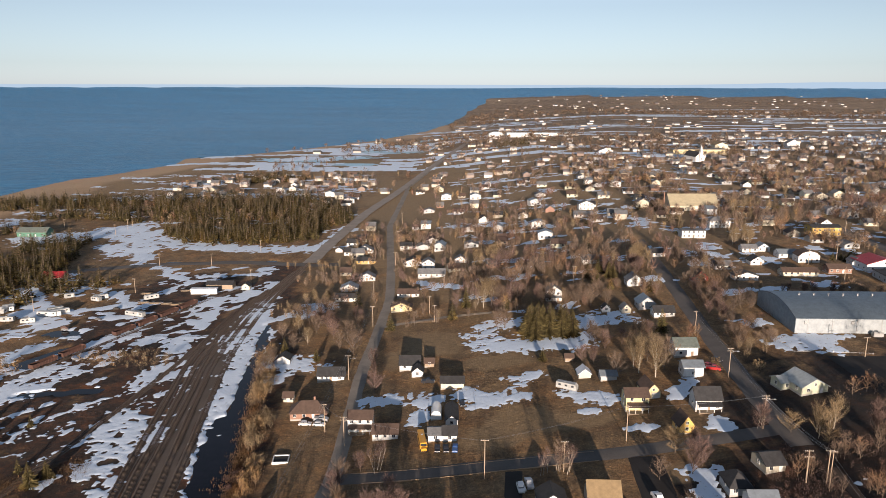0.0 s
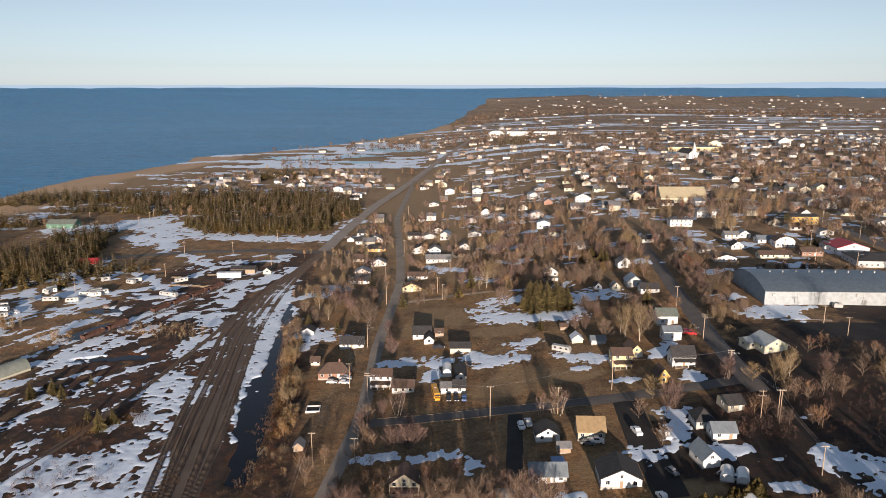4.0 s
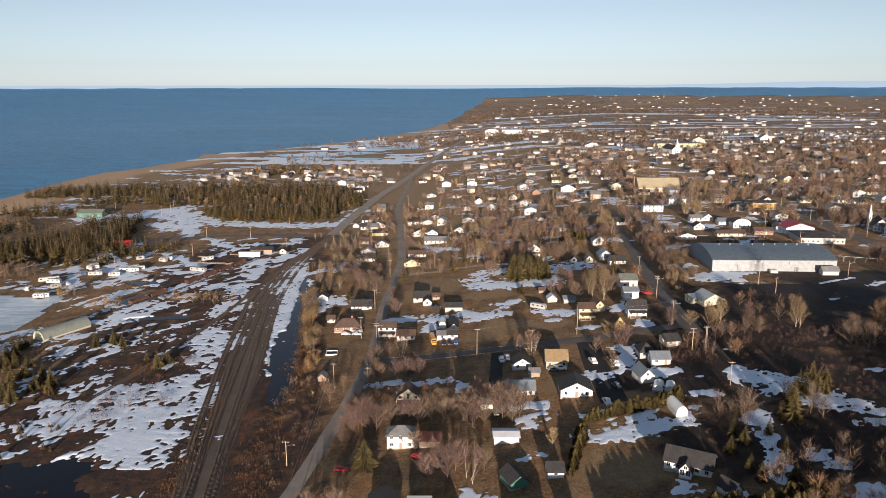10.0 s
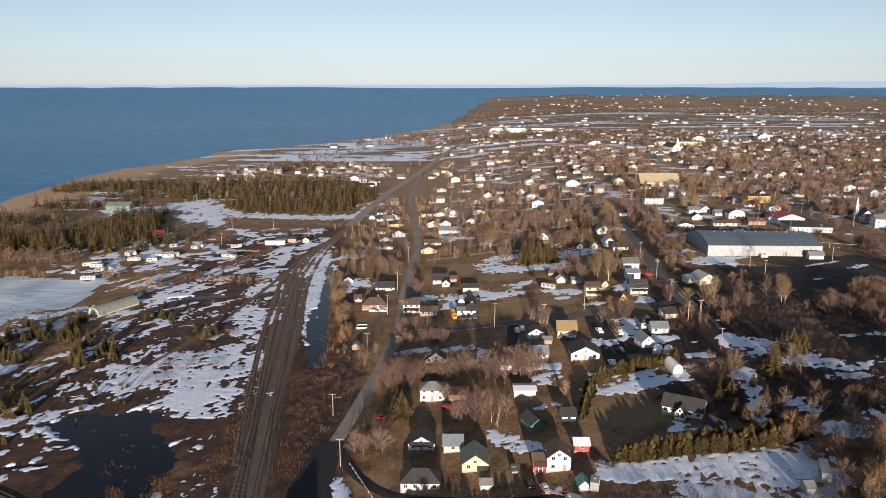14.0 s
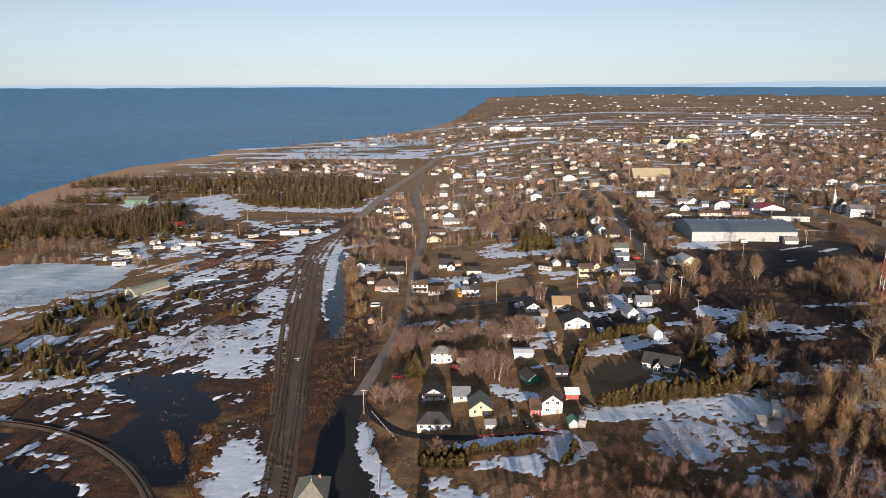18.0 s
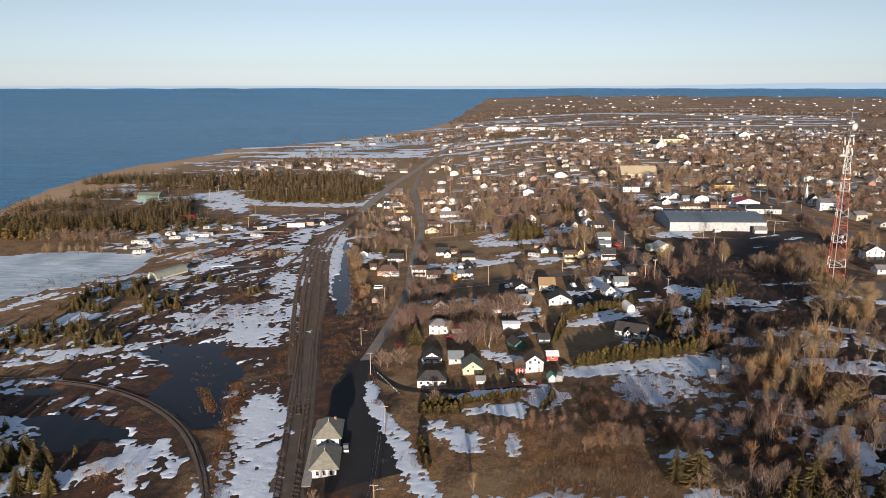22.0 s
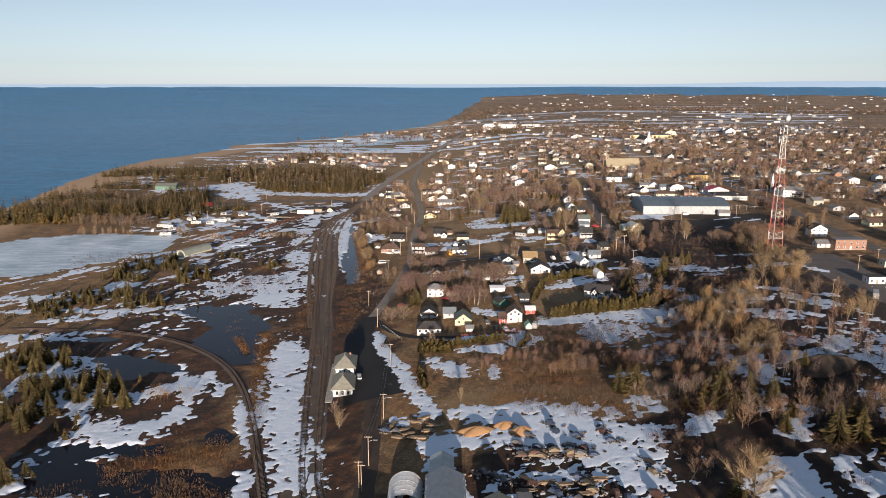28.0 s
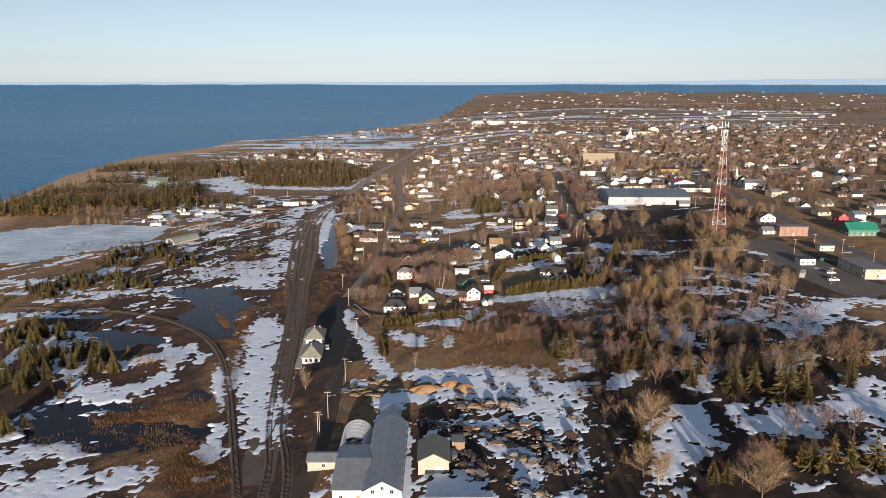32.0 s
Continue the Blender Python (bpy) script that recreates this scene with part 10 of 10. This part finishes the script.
steeple(304.8, 390.0)
building(380.1, 1071.9, 0, 78.2, 26, 7, 'flat', 0, PALE, GREY_ROOF, name='school', category='school', windows=10, label='long pale school building with a flat roof')
building(432.6, 1125.8, 0, 20.4, 20, 9, 'y', 4, CREAM, TAN_ROOF, name='hall', category='hall', windows=2, label='cream gabled hall beside the school')
building(196.4, 1490.8, 0, 132.8, 24, 8, 'flat', 0, WHITE, PALE_ROOF, name='warehouse', category='warehouse', windows=8, label='long white plant building on the plain')
building(107.2, 1484.0, 0, 32.8, 20, 6, 'arch', 8, WHITE, PALE_ROOF, name='storage_dome', category='store', windows=0, label='white domed storage building')
building(569.2, 1176.8, 0, 20.8, 13.4, 8, 'y', 6, WHITE, GREY_ROOF, name='church', category='church', windows=2, label='white gabled chapel among bare trees')
building(244.7, 1077.2, 0, 21.0, 11.8, 4, 'y', 4, WHITE, GREY_ROOF, label='broad white gabled house beyond the trees')
grove('tanbush', -67.2, 265.0, 3.5, 16, 0, 36, 3.5, 6, loose=False)
grove('tanbush', -60.1, 225.8, 3.5, 14, 0, 36, 3.5, 6, loose=False)
grove('tanbush', -73.2, 296.7, 4, 16, 0, 30, 3, 6, loose=False)
grove('tanbush', -55.0, 195.3, 3.5, 12, 0, 25, 2.5, 4.5, loose=False)
grove('redbush', 118.2, 173.3, 16, 14, 0, 70, 1.5, 3, loose=False)
grove('brown', 118.1, 167.2, 14, 14, 0, 14, 5, 8, loose=False)
grove('redbush', 103.1, 161.4, 14, 9, 0, 56, 1.5, 3, loose=False)
grove('brown', 130.5, 177.1, 8, 10, 0, 8, 6, 9, loose=False)

def framed_pool(x, y):
    ob = root("garden_pool", x, y, gz(x, y), 4, "square garden pool with white rim and black cover", "pool")
    s = Shape()
    for a, b, w, d in ((0, -2.4, 5.4, 0.3), (0, 2.4, 5.4, 0.3), (-2.55, 0, 0.3, 4.6), (2.55, 0, 0.3, 4.6)):
        s.box(a, b, -0.3, w, d, 1.1)
    part("rim", s, TRIM, ob)
    part("cover", Shape().box(0, 0, -0.3, 4.8, 4.5, 0.7), RUBBER, ob, "black sagging cover")


framed_pool(-47.4, 207.5)


# ---- spruce woods ----
grove('spruce', -385.2, 363.0, 60, 16, 0, 64, 10.4, 16.9, loose=False)
grove('spruce', -343.1, 387.0, 60, 16, 0, 64, 10.4, 16.9, loose=False)
grove('spruce', -298.9, 414.9, 50, 14, 0, 50, 10.4, 16.9, loose=False)
grove('spruce', -259.2, 451.3, 50, 14, 0, 50, 10.4, 16.9, loose=False)
grove('spruce', -334.5, 383.4, 50, 20, 0, 43, 10.4, 16.9, loose=False)
grove('spruce', -306.1, 417.9, 50, 20, 0, 43, 10.4, 16.9, loose=False)
grove('spruce', -379.3, 429.1, 50, 20, 0, 43, 10.4, 16.9, loose=False)
grove('spruce', -176.0, 685.0, 55, 34, 0, 79, 10.4, 16.9, loose=False)
grove('spruce', -118.7, 662.0, 40, 34, 0, 50, 10.4, 16.9, loose=False)
grove('spruce', -243.8, 711.1, 40, 24, 0, 43, 10.4, 16.9, loose=False)
grove('spruce', -404.8, 428.9, 45, 14, 0, 36, 10.4, 18.2, loose=False)
grove('brown', -404.8, 428.9, 45, 14, 0, 6, 7, 11, loose=False)
grove('spruce', -397.2, 498.8, 50, 14, 0, 43, 10.4, 18.2, loose=False)
grove('brown', -397.2, 498.8, 50, 14, 0, 7, 7, 11, loose=False)
grove('spruce', -379.4, 579.3, 50, 12, 0, 36, 10.4, 18.2, loose=False)
grove('brown', -379.4, 579.3, 50, 12, 0, 6, 7, 11, loose=False)
grove('spruce', -347.4, 651.5, 50, 12, 0, 28, 10.4, 18.2, loose=False)
grove('brown', -347.4, 651.5, 50, 12, 0, 5, 7, 11, loose=False)
grove('spruce', -254.9, 659.8, 55, 34, 0, 79, 10.4, 18.2, loose=False)
grove('brown', -254.9, 659.8, 55, 34, 0, 13, 7, 11, loose=False)
grove('spruce', -193.4, 669.9, 60, 44, 0, 136, 10.4, 18.2, loose=False)
grove('brown', -193.4, 669.9, 60, 44, 0, 23, 7, 11, loose=False)
grove('spruce', -141.8, 682.8, 46, 46, 0, 108, 10.4, 18.2, loose=False)
grove('brown', -141.8, 682.8, 46, 46, 0, 18, 7, 11, loose=False)
grove('spruce', -176.7, 736.4, 60, 36, 0, 86, 10.4, 18.2, loose=False)
grove('brown', -176.7, 736.4, 60, 36, 0, 15, 7, 11, loose=False)
grove('spruce', -235.8, 735.4, 70, 36, 0, 86, 10.4, 18.2, loose=False)
grove('brown', -235.8, 735.4, 70, 36, 0, 15, 7, 11, loose=False)
grove('spruce', -303.5, 712.4, 55, 26, 0, 57, 10.4, 18.2, loose=False)
grove('brown', -303.5, 712.4, 55, 26, 0, 10, 7, 11, loose=False)
grove('spruce', -104.6, 641.9, 22, 44, 0, 43, 10.4, 18.2, loose=False)
grove('brown', -104.6, 641.9, 22, 44, 0, 7, 7, 11, loose=False)
grove('spruce', -165.1, 570.0, 70, 27.5, 0, 183, 8.5, 15.0, loose=False)
grove('spruce', -207.1, 569.9, 50, 27.5, 0, 118, 8.5, 15.0, loose=False)
grove('spruce', -139.8, 581.8, 40, 37.5, 0, 118, 8.5, 15.0, loose=False)
grove('spruce', -118.6, 619.7, 26, 45.0, 0, 75, 8.5, 15.0, loose=False)
grove('spruce', -270.5, 457.5, 60, 37.5, 0, 140, 8.5, 15.0, loose=False)
grove('spruce', -278.6, 526.3, 40, 27.5, 0, 75, 8.5, 15.0, loose=False)
grove('spruce', -247.7, 457.7, 36, 32.5, 0, 64, 8.5, 15.0, loose=False)
grove('spruce', -254.2, 403.9, 40, 32.5, 0, 64, 8.5, 15.0, loose=False)
grove('spruce', -386.7, 739.8, 90, 22.5, 0, 129, 8.5, 15.0, loose=False)
grove('spruce', -414.5, 704.5, 60, 22.5, 0, 64, 8.5, 15.0, loose=False)
grove('spruce', -222.2, 927.4, 50, 25.0, 0, 86, 8.5, 15.0, loose=False)
grove('spruce', -211.8, 430.0, 12, 17.5, 0, 12, 8.5, 15.0, loose=False)


def town_beyond():
    """Houses and gardens further off: counted houses first, then the joined rest; bare trees between them."""
    r = random.Random(42)
    walls = [WHITE, GREY, BEIGE, CREAM, GREY, BARE, WHITE, BEIGE, SAGE, BRICK]
    roofs = [DARK_ROOF, GREY_ROOF, BROWN_ROOF, GREY_ROOF, STEEL_ROOF, BROWN_ROOF]
    kits = []
    for k in range(14):
        w, d, h = r.uniform(7, 11), r.uniform(7, 10), r.choice((2.4, 2.5, 2.7, 4.4))
        kind = r.choice("xxyy")
        rise = r.uniform(1.6, 2.8)
        wall, roof = walls[k % 10], roofs[k % 6]
        kits.append((wall_shape(kind, w, d, h, rise, 2).mesh("wall", wall), roof_shape(kind, w, d, h, rise).mesh("roof", roof), Shape().box(-w * 0.25, -d / 2, 1, 1.4, 0.12, 1.3).mesh("window", PANE), Shape().box(w * 0.25, -d / 2, 1, 1.4, 0.12, 1.3).mesh("window", PANE), f"{wall.name} house in the far streets"))
    n = 0
    spots = []
    for row in range(62):
        y = 120 + row * 22 + r.uniform(-8, 8)
        for col in range(44):
            x = -300 + col * 30 + r.uniform(-13, 13)
            if r.random() < 0.04 + 0.62 * float(rough(x, y, 110, 33)) + (0.12 if y > 900 else 0) or x > 420 + max(0, y - 300) * 0.6 or y < 430 and x < 300 or x < -70 and y < 700 or y > 1250 and r.random() < 0.5:
                continue
            if y < 520 and 90 < x < 238 or abs(x - 275) < 12 or x - coast_x(y) < 130 or (x < -40 and 980 < y < 1650) or on_road(x, y, 6) or (-90 < x < 60 + 0.12 * y and 620 < y < 1300 and r.random() < 0.55):
                continue
            spots.append((x, y))
    for x, y in spots:
        wl, rf, w1, w2, label = kits[r.randrange(14)]
        turn = r.choice((0, 0, 90, -6, 8, 180)) + r.uniform(-6, 6)
        if n < 290:
            ob = new("far_house", wl)
            ob.matrix_basis = pose(x, y, gz(x, y), 0, 0, turn)
            tagged(ob, label, "house", "far houses of the town")
            for me in (rf, w1, w2):
                new(me.name.split(".")[0], me).parent = ob
            n += 1
        else:
            REST.append((x, y, gz(x, y), 1.0, 1.0, radians(turn)))
    for k in range(260):
        y = r.uniform(1300, 3900)
        x = r.uniform(coast_x(y) + 60, 0.66 * y)
        f = 1 - float(lift(x, y)) / 126
        REST.append((x, y, gz(x, y), r.uniform(0.9, 1.5) * (0.4 + 0.6 * f), r.uniform(0.9, 1.2) * f, r.uniform(-0.3, 0.3)))
    s = wall_shape("x", 10, 8, 3.4, 2.2, 2)
    joined("distant_houses", s.v, s.f, REST, islands("pale distant walls", [(0, (0.7, 0.69, 0.67)), (0.4, (0.55, 0.5, 0.42)), (0.7, (0.34, 0.31, 0.28)), (1, (0.2, 0.13, 0.1))]), "distant pale houses of the town and the plain", "houses")
    s = roof_shape("x", 10, 8, 3.4, 2.2)
    joined("distant_roofs", s.v, s.f, REST, islands("distant roofs", [(0, (0.06, 0.06, 0.06)), (0.5, (0.16, 0.16, 0.17)), (0.8, (0.14, 0.09, 0.07)), (1, (0.6, 0.6, 0.6))]), "distant dark and pale roofs", "roofs")
    # gardens and woods
    def grow(x, y, kind, h, fat=1.15):
        WILD.setdefault(kind, []).append((x, y, gz(x, y), h / HEIGHTS[kind] * fat, h / HEIGHTS[kind], r.uniform(0, 6.28)))

    for x, y in spots:
        for k in range(2):
            px, py = x + r.uniform(-11, 11), y - r.uniform(7, 15)
            if y > 520 and not on_road(px, py, -1):
                grow(px, py, r.choice(("brown", "brown", "red", "tan")), r.uniform(6, 11))
    for k in range(9500):
        y = r.uniform(330, 1400)
        x = r.uniform(-60 if y < 600 else -260, 440 + max(0, y - 300) * 0.6)
        if x - coast_x(y) < 150 or x < -60 and r.random() < 0.7 or y > 1150 and r.random() < 0.6 or (y < 520 and x < 290 and r.random() < 0.4) or float(rough(x, y, 70, 35)) < 0.42 or on_road(x, y, -1):
            continue
        if -90 < x < 60 + 0.12 * y and 620 < y < 1300 and r.random() < 0.8:
            continue
        kind = r.choice(("brown", "brown", "red", "brown", "tan", "spruce" if r.random() < 0.4 else "brown"))
        grow(x, y, kind, r.uniform(5, 11))
    for k in range(9000):
        y = 1300 + 3050 * r.random()
        x = r.uniform(coast_x(y) + 40, 0.7 * y)
        d = math.hypot(x, y)
        patch = float(rough(x, y * 2.2, 420, 50))
        if d > 4000 or patch < (0.66 if d < 2500 else 0.36) and r.random() < 0.93 or x - coast_x(y) < 160 and y < 1900 and r.random() < 0.7:
            continue
        kind = r.choice(("brown", "red", "brown", "brown", "spruce"))
        grow(x, y, kind, r.uniform(8, 14) * (1 - float(lift(x, y)) / 126) * (0.6 if d > 2800 else 1.0), 2.2 if d > 2000 else 1.6)


def grass_tufts():
    r = random.Random(9)
    s = Shape()
    for k in range(9):
        a, d = r.uniform(0, 6.28), r.uniform(0.0, 0.9)
        x, y, h, b = d * math.cos(a), d * math.sin(a), r.uniform(0.2, 0.6), r.uniform(0.05, 0.1)
        u = r.uniform(0, 6.28)
        s.add([(x - b * math.cos(u), y - b * math.sin(u), -0.1), (x + b * math.cos(u), y + b * math.sin(u), -0.1), (x + r.uniform(-0.3, 0.3), y + r.uniform(-0.3, 0.3), h)], [(0, 1, 2)])
    dice = np.random.default_rng(9)
    X, Y = dice.uniform(-200, 300, 90000), dice.uniform(-150, 380, 90000)
    ok = (rough(X, Y, 22, 91) + 0.35 * rough(X, Y, 7, 92) > 0.6) & (cover(X, Y, PONDS, 0.35, 12, 11) < -0.25) & (cover(X, Y, SOILS, 0.35, 14, 31) < dice.uniform(-0.3, 0.4, 90000)) & (cover(X, Y, ROADS, 0.0) < 0)
    K = dice.uniform(0.35, 0.95, 90000)
    rows = [(x, y, gz(x, y), k, k * q, a) for x, y, k, q, a in zip(X[ok][:19000], Y[ok][:19000], K[ok], dice.uniform(0.5, 1, 90000), dice.uniform(0, 6.28, 90000))]
    joined("dead_grass", s.v, s.f, rows, DEAD_GRASS, "tufts of dead tan grass and weeds", "grass")
    # taller rusty reeds along the ditch and the sidings
    s = Shape()
    for k in range(16):
        a, d = r.uniform(0, 6.28), 1.9 * math.sqrt(r.random())
        x, y, h, b, u = d * math.cos(a), d * math.sin(a), r.uniform(0.3, 1.0), r.uniform(0.025, 0.05), r.uniform(0, 6.28)
        s.add([(x - b * math.cos(u), y - b * math.sin(u), -0.1), (x + b * math.cos(u), y + b * math.sin(u), -0.1), (x + r.uniform(-0.25, 0.25), y + r.uniform(-0.25, 0.25), h)], [(0, 1, 2)])
    rows = []
    for x0, y0, x1, y1, w, n in REEDS:
        for k in range(n):
            f, o = r.random(), r.gauss(0, w / 2)
            d = math.hypot(x1 - x0, y1 - y0)
            x, y, q = x0 + (x1 - x0) * f + o * (y1 - y0) / d, y0 + (y1 - y0) * f - o * (x1 - x0) / d, r.uniform(0.8, 1.6)
            rows.append((x, y, gz(x, y), q * 0.9, q * 0.8, r.uniform(0, 6.28)))
    joined("reeds", s.v, s.f, rows, REED, "rusty dead reeds and weeds beside the ditch", "reeds")


REED = foliage("dead rusty reeds", (0.165, 0.103, 0.054))
DEAD_GRASS = foliage("dead grass", (0.27, 0.18, 0.085))
grass_tufts()
REST = []
town_beyond()
plant_wild()
